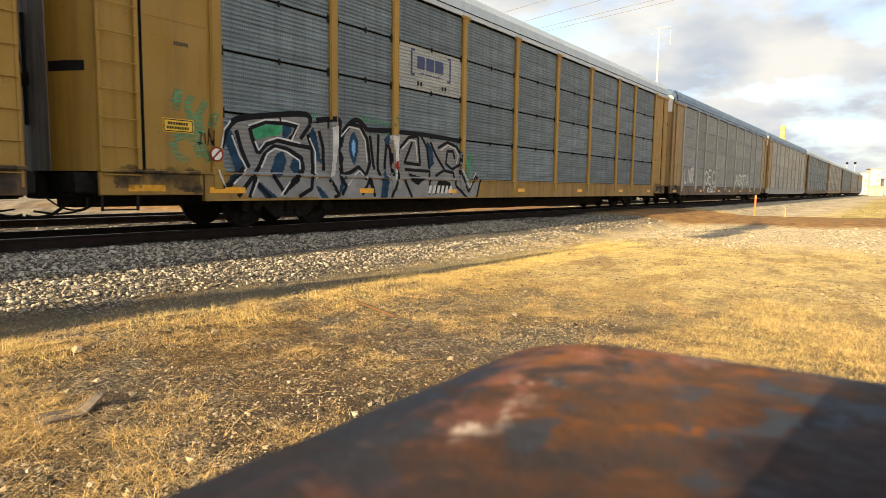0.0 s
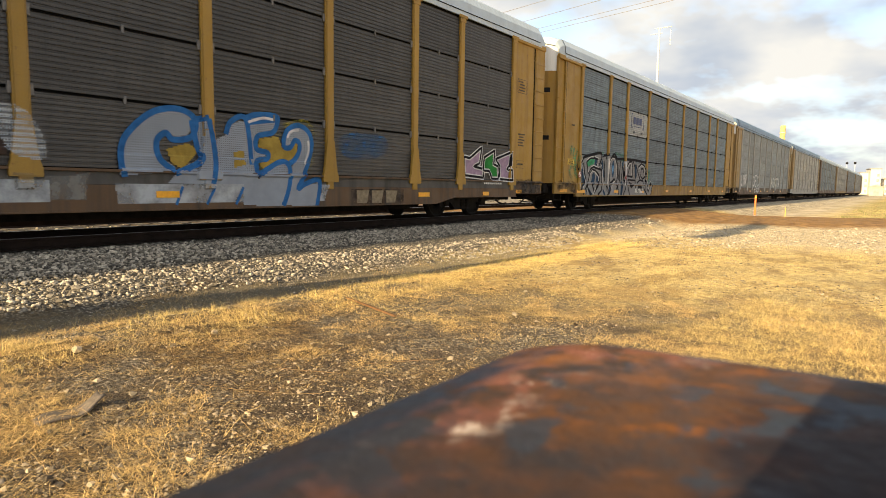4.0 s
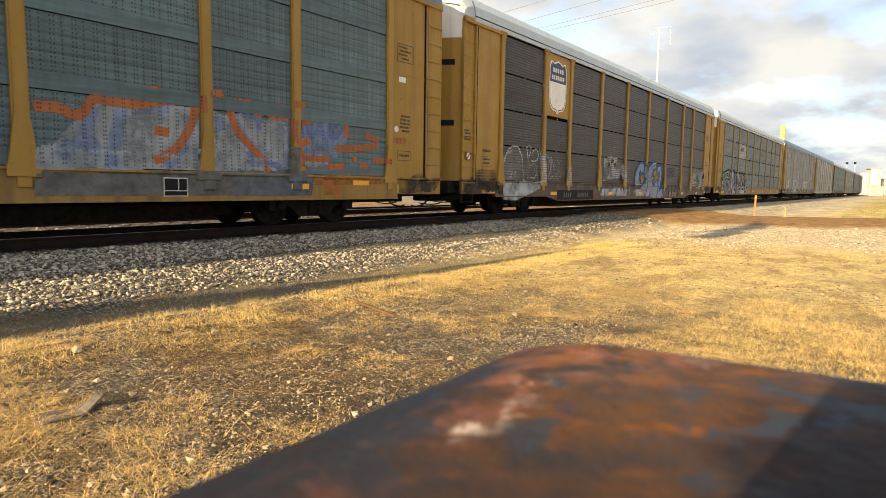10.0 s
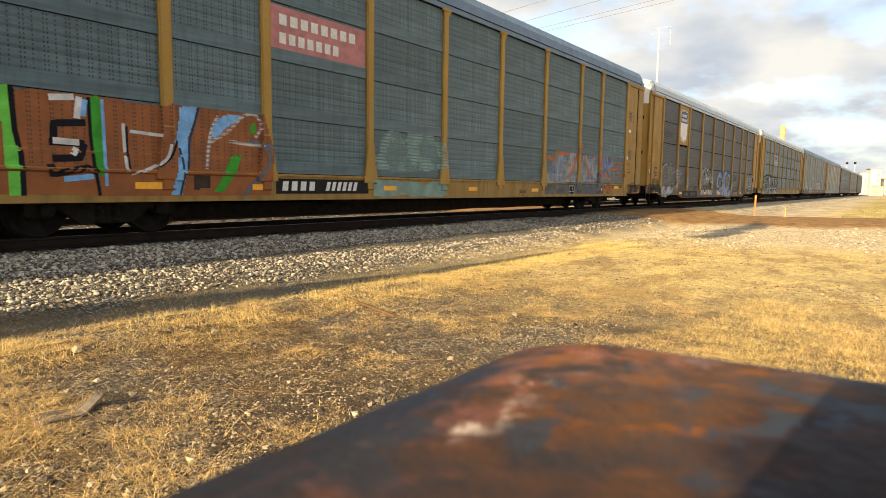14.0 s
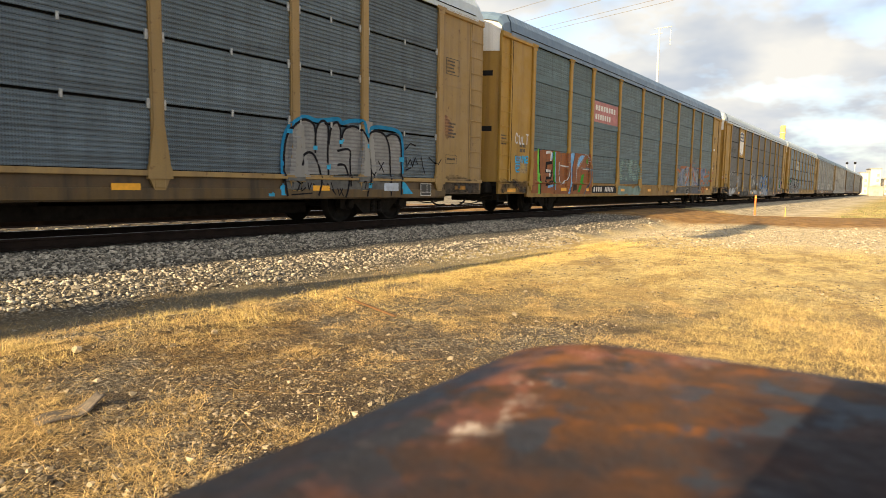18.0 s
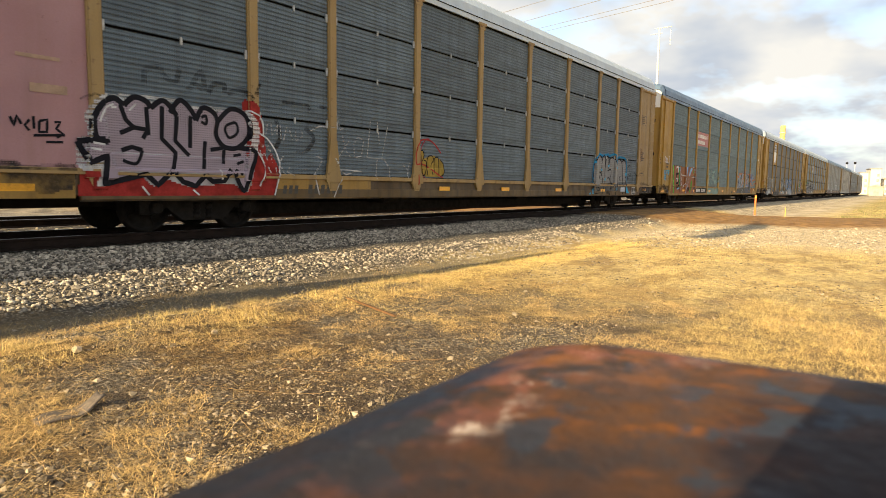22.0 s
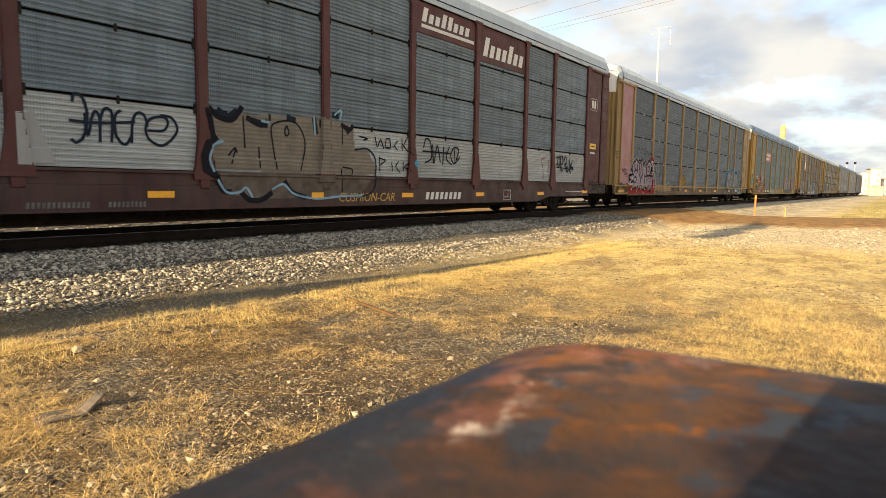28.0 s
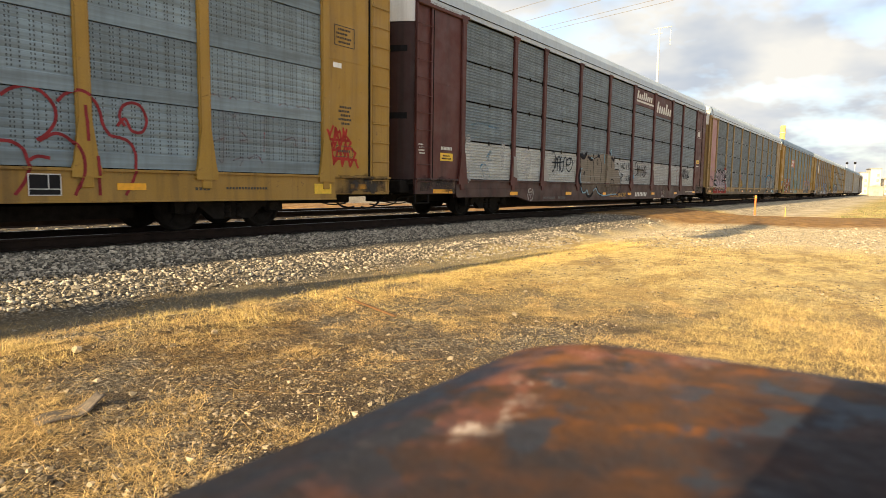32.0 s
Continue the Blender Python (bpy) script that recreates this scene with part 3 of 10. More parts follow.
# ---- the wagons ----
L = 28.35                 # length over couplers
GAP0 = 32.82              # where the leading end of the first near wagon stands at the start
POSTS = (2.47, 5.22, 7.17, 9.97, 12.77, 15.57, 18.37, 21.17, 23.12, 25.87)
SILL0, PANEL0, ROW, EAVE = 0.55, 1.05, 1.055, 5.28
GAP = 0.042               # the dark joint between two rows of sheets
SIDE = -1.5               # the near side, in the wagon's own space
FACE = SIDE + 0.035       # outer face of the side sheets
ROOF_HALF = [(-1.53, 5.27), (-1.53, 5.40), (-1.50, 5.66), (-1.38, 5.88), (-1.10, 5.97), (-0.60, 6.03), (0, 6.07)]
CACHE, LOWEST = {}, {}


def cached(key, make):
    if key not in CACHE:
        CACHE[key] = make()
    return CACHE[key]


def sheet_mesh(style, w, mat):
    """One side sheet, origin at its lower near corner, ribs running along the wagon."""
    h = ROW - GAP

    def make():
        prof = []
        if style == "fine":
            n = 13
            p = h / n
            for k in range(n):
                z = k * p
                prof += [(0.0, z), (0.0, z + p * 0.55), (0.014, z + p * 0.68), (0.014, z + p * 0.92)]
            prof.append((0.0, h))
        else:
            n = 6
            top = ROW - 0.012
            prof += [(-0.012, 0.0), (-0.012, 0.215), (0.004, 0.225)]
            p = (top - 0.24) / n
            for k in range(n):
                z = 0.24 + k * p
                prof += [(0.006, z), (0.0, z + p * 0.2), (0.0, z + p * 0.75), (0.011, z + p * 0.86)]
            prof.append((0.012, top))
        prof += [(0.045, prof[-1][1]), (0.045, 0.0)]
        return MB().sweep(prof, 0, w).mesh("side_sheet", mat)
    return cached((style, round(w, 2), mat.name), make)


def post_mesh(flare, mat):
    def make():
        mb = MB()
        mb.box(-0.09, 0.09, -0.025, 0.07, PANEL0 - 0.3, EAVE + 0.02, 0.012)
        mb.box(-0.11, -0.085, -0.005, 0.07, PANEL0, EAVE, 0.0)
        mb.box(0.085, 0.11, -0.005, 0.07, PANEL0, EAVE, 0.0)
        mb.box(-0.20, 0.20, -0.034, 0.0, EAVE - 0.05, EAVE + 0.03, 0.008)
        mb.box(-0.13, 0.13, -0.032, 0.0, EAVE - 0.16, EAVE - 0.05, 0.008)
        if flare:
            a = [(-0.09, 1.75), (0.09, 1.75), (0.175, 1.12), (0.21, 1.02), (0.21, 0.9), (-0.21, 0.9), (-0.21, 1.02), (-0.175, 1.12)]
            mb.poly([(x, -0.04, z) for x, z in a])
            n = len(a)
            for k in range(n):
                p, q = a[k], a[(k + 1) % n]
                mb.quad((p[0], -0.04, p[1]), (q[0], -0.04, q[1]), (q[0], 0.02, q[1]), (p[0], 0.02, p[1]))
        else:
            mb.box(-0.13, 0.13, -0.03, 0.02, 0.98, 1.12, 0.01)
        return mb.mesh("post", mat)
    return cached(("post", flare, mat.name), make)


def roof_mesh(mat):
    def make():
        half = ROOF_HALF
        prof = half + [(-y, z) for y, z in half[-2::-1]]
        xs, rib = [], []
        x = 0.95
        while x < L - 0.95:
            for d, r in ((0, 0), (0.09, 0), (0.11, 1), (0.17, 1), (0.19, 0)):
                xs.append(x + d), rib.append(r)
            x += 0.2
        mb = MB()
        m = len(prof)
        for x, r in zip(xs, rib):
            for j, (y, z) in enumerate(prof):
                up = 0.011 * r if 1 < j < m - 2 else 0
                mb.v.append((x, y, z + up))
        for k in range(len(xs) - 1):
            for j in range(m - 1):
                a = k * m + j
                mb.f.append((a, a + 1, a + m + 1, a + m))
        mb.quad((0.95, -1.5, 5.29), (L - 0.95, -1.5, 5.29), (L - 0.95, 1.5, 5.29), (0.95, 1.5, 5.29))
        return mb.mesh("roof", mat)
    return cached(("roof", mat.name), make)


def door_x(a):
    """How far the bowed end door stands from the coupling, across the wagon's half width a."""
    return 0.12 + 0.45 * abs(a) ** 2.3


def arc_door(z0, z1, a0, a1, mat, out=0.0, rib=0.0):
    """A piece of the bowed end door between the half widths a0 and a1; built for the trailing end."""
    def make():
        mb = MB()
        n = max(4, int(abs(a1 - a0) * 12))
        pts = []
        for k in range(n + 1):
            a = a0 + (a1 - a0) * k / n
            if rib:
                for d, q in ((0.0, 0), (0.45, 0), (0.5, 1), (0.95, 1)):
                    b = a + d * (a1 - a0) / n
                    if k < n:
                        pts.append((door_x(b) - out - rib * q, 1.43 * b))
            else:
                pts.append((door_x(a) - out, 1.43 * a))
        if rib:
            pts.append((door_x(a1) - out, 1.43 * a1))
        back = [(x + 0.05 + rib, y) for x, y in pts]
        loop = pts + back[::-1]
        m, w = len(loop), len(pts)
        for z in (z0, z1):
            mb.v += [(x, y, z) for x, y in loop]
        for k in range(m):
            j = (k + 1) % m
            mb.f.append((k, j, m + j, m + k))
        for lev in (0, m):
            for k in range(w - 1):
                mb.f.append((lev + k, lev + k + 1, lev + m - 2 - k, lev + m - 1 - k))
        return mb.mesh("end_door", mat)
    return cached(("door", z0, z1, a0, a1, out, rib, mat.name), make)


def hood_panel(a0, a1, mat):
    """The pale upper part of the end door, rising to the curve of the roof."""
    def make():
        mb, n = MB(), 12
        ys, zs = [y / 1.53 for y, z in ROOF_HALF[1:]], [z - 0.25 * (z - 5.0) / 0.8 for y, z in ROOF_HALF[1:]]
        for k in range(n + 1):
            a = a0 + (a1 - a0) * k / n
            top = float(np.interp(-abs(a) * 0.95, ys, zs)) + 0.03
            for x in (door_x(a) - 0.014, door_x(a) + 0.04):
                mb.v += [(x, 1.43 * a, 4.78), (x, 1.43 * a, top - 0.07), (x + 0.04, 1.43 * a, top)]
        for k in range(n):
            for q in ((0, 1), (1, 2), (2, 5), (5, 4), (4, 3), (3, 0)):
                a, b = 6 * k + q[0], 6 * k + q[1]
                mb.f.append((a, b, b + 6, a + 6))
        mb.f += [(0, 1, 2, 5, 4, 3), tuple(6 * n + j for j in (3, 4, 5, 2, 1, 0))]
        return mb.mesh("door_hood", mat)
    return cached(("hood_panel", a0, a1, mat.name), make)


def wheelset_mesh():
    def make():
        mb = MB()
        for s in (-1, 1):
            y = 0.7175 * s
            prof = [(0.07, y - 0.05 * s), (0.12, y - 0.04 * s), (0.14, y + 0.01 * s), (0.33, y + 0.03 * s), (0.36, y - 0.0 * s), (0.37, y + 0.06 * s), (0.42, y + 0.065 * s), (0.425, y - 0.03 * s),
                    (0.45, y - 0.04 * s), (0.45, y - 0.068 * s), (0.36, y - 0.07 * s), (0.33, y - 0.03 * s), (0.14, y - 0.06 * s), (0.07, y - 0.07 * s)]
            mb.lathe(prof, n=30)
            for k in range(4):      # stiffening ribs, so that the wheel's turning can be seen
                a = k * math.pi / 2
                c, d = math.cos(a), math.sin(a)
                mb.quad((0.14 * c, y + 0.05 * s, 0.14 * d), (0.33 * c, y + 0.05 * s, 0.33 * d), (0.33 * c - 0.03 * d, y + 0.02 * s, 0.33 * d + 0.03 * c), (0.14 * c - 0.03 * d, y + 0.02 * s, 0.14 * d + 0.03 * c))
        mb.lathe([(0.0, -1.08), (0.075, -1.08), (0.08, -0.7), (0.08, 0.7), (0.075, 1.08), (0.0, 1.08)], n=14)
        me = mb.mesh("wheelset", DARK_STEEL, True)
        return me
    return cached("wheelset", make)


WHEELSETS = []


def bogie(parent, x):
    b = part("truck", cached("bolster", lambda: MB().box(-0.2, 0.2, -1.0, 1.0, 0.32, 0.62, 0.02).box(-0.3, 0.3, -0.35, 0.35, 0.5, 0.72, 0.02)
             .box(-0.95, 0.95, -0.12, 0.12, 0.36, 0.46, 0.01).mesh("truck", DARK_STEEL)), None, parent, "grimy cast steel two-axle truck", at=(x, 0, 0))

    def frame_side():
        mb = MB()
        a = [(-1.15, 0.56), (-0.72, 0.62), (-0.35, 0.72), (0.35, 0.72), (0.72, 0.62), (1.15, 0.56), (1.15, 0.33), (1.0, 0.30), (0.68, 0.42), (0.40, 0.2), (-0.40, 0.2), (-0.68, 0.42), (-1.0, 0.30), (-1.15, 0.33)]
        n = len(a)
        for y in (-0.07, 0.07):
            mb.poly([(p[0], y, p[1]) for p in a])
        for k in range(n):
            p, q = a[k], a[(k + 1) % n]
            mb.quad((p[0], -0.07, p[1]), (q[0], -0.07, q[1]), (q[0], 0.07, q[1]), (p[0], 0.07, p[1]))
        return mb.mesh("side_frame", DARK_STEEL)
    for s in (-1, 1):
        part("side_frame", cached("side_frame", frame_side), None, b, at=(0, 1.0 * s, 0))
        for d in (-0.12, 0.12):
            part("spring", cached("spring", lambda: MB().lathe([(0.05, 0.22), (0.075, 0.24), (0.055, 0.28), (0.075, 0.32), (0.055, 0.36), (0.075, 0.40), (0.055, 0.44), (0.075, 0.48), (0.05, 0.5)], n=10, axis="z").mesh("spring", DARK_STEEL)), None, b, at=(d, 1.06 * s, 0))
        for d in (-0.875, 0.875):
            part("bearing_cap", cached("cap", lambda: MB().lathe([(0.0, -0.06), (0.09, -0.06), (0.115, -0.03), (0.125, 0.05), (0.125, 0.1)], n=16).mesh("bearing_cap", DARK_STEEL)), None, b, at=pose(d, 1.08 * s, 0.42, 0, 0, 0 if s < 0 else 180))
    for d in (-0.875, 0.875):
        w = part("wheelset", wheelset_mesh(), None, b, "steel wheelset with polished treads", at=(d, 0, 0.425))
        WHEELSETS.append((w, d))
    return b


def ladder_mesh(mat, z0, z1):
    def make():
        mb = MB()
        for x in (0.0, 0.56):
            mb.box(x - 0.02, x + 0.02, -0.06, -0.02, z0, z1, 0.005)
        z = z0 + 0.2
        while z < z1:
            mb.tube([(0.0, -0.05, z), (0.0, -0.085, z), (0.56, -0.085, z), (0.56, -0.05, z)], 0.011, 5)
            z += 0.42
        return mb.mesh("ladder", mat)
    return cached(("ladder", mat.name, z0), make)


def flip(m):
    """The same fitting at the wagon's other end."""
    return Matrix.Translation((L, 0, 0)) @ Matrix.Rotation(math.pi, 4, "Z") @ m


def autorack(spec, full=True):
    """One covered car-carrying wagon. Its origin is the trailing coupling on the rail heads, x ahead."""
    fr, sl, sh, style = spec["frame"], spec.get("sill", spec["frame"]), spec["sheet"], spec.get("style", "fine")
    end = spec.get("ends", fr)
    car = thing("autorack_wagon", spec["label"], "railway wagon", group="wagons of the train")
    W = -SIDE
    # underframe
    part("underframe", cached("under", lambda: MB().box(0.6, L - 0.6, -0.32, 0.32, 0.42, 0.9, 0.03).sweep([(-0.32, 0.22), (0.32, 0.22), (0.32, 0.5), (-0.32, 0.5)], 5.9, L - 5.9).box(0.50, L - 0.50, -1.36, 1.36, 0.86, 0.99, 0.02)
         .box(0.26, 0.62, -1.2, 1.2, 0.66, 0.985, 0.03).box(L - 0.62, L - 0.26, -1.2, 1.2, 0.66, 0.985, 0.03).box(0.62, 1.5, -1.3, 1.3, 0.62, 0.86, 0.02).box(L - 1.5, L - 0.62, -1.3, 1.3, 0.62, 0.86, 0.02)
         .box(9.4, 11.0, -0.9, -0.35, 0.42, 0.84, 0.05).box(16.2, 16.9, -0.8, -0.35, 0.45, 0.84, 0.05).mesh("underframe", DARK_STEEL)), None, car, "grimy dark steel underframe")

    deep, channel = spec.get("deep", False), spec.get("channel", False)
    LOWEST[car.name] = 0.40 if deep else SILL0

    def sill():
        """The web of the side sill; on some wagons deeper between the trucks."""
        low = [(2.2, SILL0), (5.5, SILL0), (6.3, 0.395), (L - 6.3, 0.395), (L - 5.5, SILL0), (L - 2.2, SILL0)] if deep else [(2.2, SILL0), (L - 2.2, SILL0)]
        top = 0.80 if deep else 1.0
        y = SIDE + (0.035 if channel else 0.0)
        mb = MB()
        for (a, p), (b, q) in zip(low, low[1:]):
            mb.quad((a, y, p), (b, y, q), (b, y, top), (a, y, top)).quad((a, SIDE + 0.09, p), (b, SIDE + 0.09, q), (b, SIDE + 0.09, top), (a, SIDE + 0.09, top))
            mb.quad((a, y, p), (b, y, q), (b, SIDE + 0.09, q), (a, SIDE + 0.09, p)).quad((a, y, top), (b, y, top), (b, SIDE + 0.09, top), (a, SIDE + 0.09, top))
            if deep:      # rolled lower edge
                mb.quad((a, y - 0.022, p), (b, y - 0.022, q), (b, y - 0.022, q + 0.025), (a, y - 0.022, p + 0.025)).quad((a, y - 0.022, p), (b, y - 0.022, q), (b, y + 0.001, q), (a, y + 0.001, p)).quad((a, y - 0.022, p + 0.025), (b, y - 0.022, q + 0.025), (b, y + 0.001, q + 0.025), (a, y + 0.001, p + 0.025))
        return mb.mesh("side_sill", sl)
    me = cached(("sill", sl.name, deep, channel), sill)
    cp = fr if channel else sl
    cap = cached(("sill_cap", cp.name, channel), lambda: MB().box(0.48, L - 0.48, SIDE - 0.03, SIDE + 0.1, 0.945 if channel else 0.99, 1.035, 0.006).mesh("sill_cap", cp))
    lip = cached(("sill_lip", sl.name, channel), lambda: MB().box(2.2, L - 2.2, SIDE - 0.025, SIDE + 0.088, SILL0 - 0.016, SILL0 + 0.011, 0.004).mesh("sill_lip", sl)) if not channel else \
        cached(("sill_flange", fr.name), lambda: MB().box(2.2, L - 2.2, SIDE - 0.004, SIDE + 0.088, SILL0 + 0.02, 0.76, 0.01).mesh("sill_flange", SILL_FLANGE))
    band = cached(("sill_band", spec.get("band", sl).name), lambda: MB().box(2.2, L - 2.2, SIDE + 0.014, SIDE + 0.088, 0.80, 0.99, 0.004).mesh("sill_band", spec.get("band", sl)))
    gusset = cached(("gusset", fr.name), lambda: MB().poly([(-0.19, SIDE - 0.02, 0.95), (0.19, SIDE - 0.02, 0.95), (0.09, SIDE - 0.012, 0.72), (-0.09, SIDE - 0.012, 0.72)]).quad((-0.19, SIDE - 0.02, 0.95), (-0.09, SIDE - 0.012, 0.72), (-0.09, SIDE + 0.05, 0.72), (-0.19, SIDE + 0.05, 0.95))
                    .quad((0.19, SIDE - 0.02, 0.95), (0.09, SIDE - 0.012, 0.72), (0.09, SIDE + 0.05, 0.72), (0.19, SIDE + 0.05, 0.95)).mesh("gusset", fr))
    end_sill = cached(("end_sill", sl.name), lambda: MB().box(0.48, 2.198, SIDE + 0.02, SIDE + 0.1, 0.64, 0.99, 0.012).mesh("end_sill", sl))
    for m in (Matrix(), flip(Matrix())):
        o = part("side_sill", me, None, car, at=m)
        part("sill_cap", cap, None, o)
        if not deep:
            part("sill_flange" if channel else "sill_lip", lip, None, o)
        else:
            part("sill_band", band, None, o, "plain grimy band above the sill")
        if channel:
            for x in POSTS:
                part("gusset", gusset, None, o, at=(x, 0, 0))
        part("end_sill", end_sill, None, o)
        part("end_sill", cached(("end_sill2", sl.name), lambda: MB().box(L - 2.198, L - 0.48, SIDE + 0.02, SIDE + 0.1, 0.64, 0.99, 0.012).mesh("end_sill", sl)), None, o)
    # near-black inner walls behind the sheets put the shade of the joints into colour
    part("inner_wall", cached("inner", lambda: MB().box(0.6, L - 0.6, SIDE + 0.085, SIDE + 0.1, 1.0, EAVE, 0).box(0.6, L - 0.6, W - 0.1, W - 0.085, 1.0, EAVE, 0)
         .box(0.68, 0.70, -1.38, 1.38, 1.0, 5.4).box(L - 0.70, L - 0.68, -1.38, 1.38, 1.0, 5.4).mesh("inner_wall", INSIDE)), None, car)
    # sheets and posts of the near side; the far side is a single piece
    over = spec.get("over", {})
    for i in range(len(POSTS) - 1):
        a, b = POSTS[i] + 0.105, POSTS[i + 1] - 0.105
        for r in range(4):
            m = over.get((i, r), over.get(("row", r), sh))
            if m is None:
                continue
            o = part("side_sheet", sheet_mesh(style, b - a, m), None, car, at=(a, FACE, PANEL0 + r * ROW))
        if full and style == "fine":
            for r in range(1, 4):
                for x in ((a + 0.02), (b - 0.02), (a + b) / 2):
                    part("bracket", cached(("bracket", x == (a + b) / 2, spec.get("bracket", GALV).name), lambda: MB().box(-0.035, 0.035, -0.02, 0.02, -0.09, 0.07, 0.006).mesh("bracket", spec.get("bracket", GALV)) if x != (a + b) / 2
                         else MB().box(-0.022, 0.022, -0.015, 0.02, -0.07, 0.05, 0.005).mesh("bracket", spec.get("bracket", GALV))), None, car, at=(x, FACE, PANEL0 + r * ROW - 0.02))
    for x in POSTS:
        part("post", post_mesh(spec.get("flare", True), spec.get("post", fr)), None, car, at=(x, SIDE, 0))

    def far_side():
        mb = MB()
        mb.box(2.3, L - 2.3, W - 0.06, W - 0.03, PANEL0, EAVE)
        for x in POSTS:
            mb.box(L - x - 0.09, L - x + 0.09, W - 0.05, W + 0.02, 0.8, EAVE, 0.01)
        for s in (2.3, L - 2.3):
            a, b = (0.5, s) if s < 9 else (s, L - 0.5)
            mb.box(a, b, W - 0.06, W - 0.03, 1.0, EAVE)
        return mb.mesh("far_side", sh)
    part("far_side", cached(("far", sh.name), far_side), None, car)
    roof = part("roof", roof_mesh(spec["roof"]), None, car, spec.get("roof_label", "pale ribbed sheet roof"))
    for m in (Matrix(), flip(Matrix())):
        # a dark strip stands in for the shade line under the roof edge
        part("gutter_seam", cached("gutter", lambda: MB().box(0.96, L - 0.96, -1.545, -1.52, 5.392, 5.412, 0.003).mesh("gutter_seam", DARK_STEEL)), None, roof, "dark strip painting the shade of the seam along the foot of the roof", at=m)
        # a near-black strip paints the dark of the slot under the eave
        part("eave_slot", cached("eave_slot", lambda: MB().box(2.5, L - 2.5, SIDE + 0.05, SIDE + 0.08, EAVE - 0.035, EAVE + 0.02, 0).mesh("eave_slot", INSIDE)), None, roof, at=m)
    # both ends
    for k, place in enumerate((Matrix(), flip(Matrix()))):
        near = k == 0
        em = spec.get("end_sheet", end) if near else end
        for sd in (1, -1):
            if (sd < 0) == near:
                y0, y1 = SIDE + 0.03, SIDE + 0.075
            else:
                y0, y1 = W - 0.075, W - 0.03
            mat = em if (sd < 0) == near else end
            part("end_sheet", cached(("es", mat.name, y0), lambda: MB().box(1.11, 2.38, y0, y1, 1.0, EAVE - 0.05, 0.012).box(1.18, 2.38, y0 - 0.006 if y0 < 0 else y0, y1 if y0 < 0 else y1 + 0.006, 3.42, 3.46, 0).mesh("end_sheet", mat)), None, car, at=place)
            part("corner_post", cached(("cp", end.name, y0), lambda: MB().box(0.50, 0.56, y0 - 0.02, y1 + 0.02, 0.98, EAVE, 0.01).box(1.06, 1.13, y0 - 0.03, y1 + 0.01, 0.98, EAVE, 0.01)
                 .box(0.56, 1.06, y0 + 0.035, y1 + 0.02, 0.98, EAVE, 0).mesh("corner_post", end)), None, car, at=place)
            # a near-black strip stands in for the unlit gap beside the ladder
            if spec.get("seam", True):
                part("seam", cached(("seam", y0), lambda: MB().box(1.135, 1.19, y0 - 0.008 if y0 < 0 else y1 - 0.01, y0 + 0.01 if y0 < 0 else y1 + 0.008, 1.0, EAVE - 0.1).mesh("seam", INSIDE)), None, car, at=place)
            part("fascia", cached(("fascia", end.name, y0), lambda: MB().box(0.5, 2.6, y0 - 0.06 if y0 < 0 else y0, y1 if y0 < 0 else y1 + 0.06, EAVE - 0.09, EAVE + 0.06, 0.015).mesh("fascia", end)), None, car, at=place)
            lad = part("ladder", ladder_mesh(end, 0.75, 5.1), None, car, at=place @ (Matrix.Translation((0.53, y0 + 0.04, 0)) if y0 < 0 else Matrix.Translation((1.09, y1 - 0.04, 0)) @ Matrix.Rotation(math.pi, 4, "Z")))
        rb = 0.07 if spec.get("ribbed_door") and near else 0.0
        for a0, a1 in ((-1.0, -0.42), (0.42, 1.0)):
            d = part("end_door", arc_door(1.0, 4.78, a0, a1, spec.get("door", end), 0.0, rb), None, car, at=place)
            part("door_hood", hood_panel(a0, a1, spec.get("hood", WHITE_PAINT)), None, d, "pale hood over the end door")
            if not rb:
                b0, b1 = (0.45, 0.86) if a0 > 0 else (-0.86, -0.45)
                # black strips on the door paint the dark of its recessed slots
                for z in (2.55, 4.15):
                    part("door_slot", arc_door(z - 0.075, z + 0.075, b0, b1, BLACK, 0.006), None, d, "black strip standing for the dark of a recessed door slot")
        m = part("door_leaf", arc_door(1.0, 5.5, -0.42, 0.42, spec.get("leaf", LEAF_GREY), 0.006, rb), None, car, "grimy pale middle door leaf", at=place)
        part("latch_bar", cached("latch", lambda: MB().box(0.07, 0.12, -0.06, 0.0, 1.7, 3.4, 0.01).box(0.06, 0.12, -0.14, 0.08, 2.3, 2.5, 0.01).mesh("latch_bar", DARK_STEEL)), None, m, "dark door latch bar")
        part("roof_hood", cached(("hood", spec["roof"].name), lambda: hood_mesh(spec["roof"])), None, car, at=place)
        part("coupler", cached("coupler", lambda: MB().box(0.16, 0.95, -0.08, 0.08, 0.70, 0.88, 0.02).box(-0.06, 0.2, -0.16, 0.1, 0.65, 0.93, 0.05).box(0.55, 0.66, -0.3, 0.3, 0.55, 1.0, 0.03).box(0.12, 0.56, -0.24, 0.24, 0.56, 0.99, 0.03).box(0.3, 0.42, -0.85, 0.85, 0.60, 0.68, 0.01).mesh("coupler", DARK_STEEL)), None, car, "rusty knuckle coupler", at=place)
        part("air_hose", cached("hose", lambda: MB().tube(curve_pts([(0.7, -0.35, 0.62), (0.5, -0.35, 0.5), (0.3, -0.3, 0.33), (0.1, -0.22, 0.27), (-0.03, -0.15, 0.30)], 5), 0.026, 7).mesh("air_hose", RUBBER, True)), None, car, "sagging black rubber air hose", at=place)
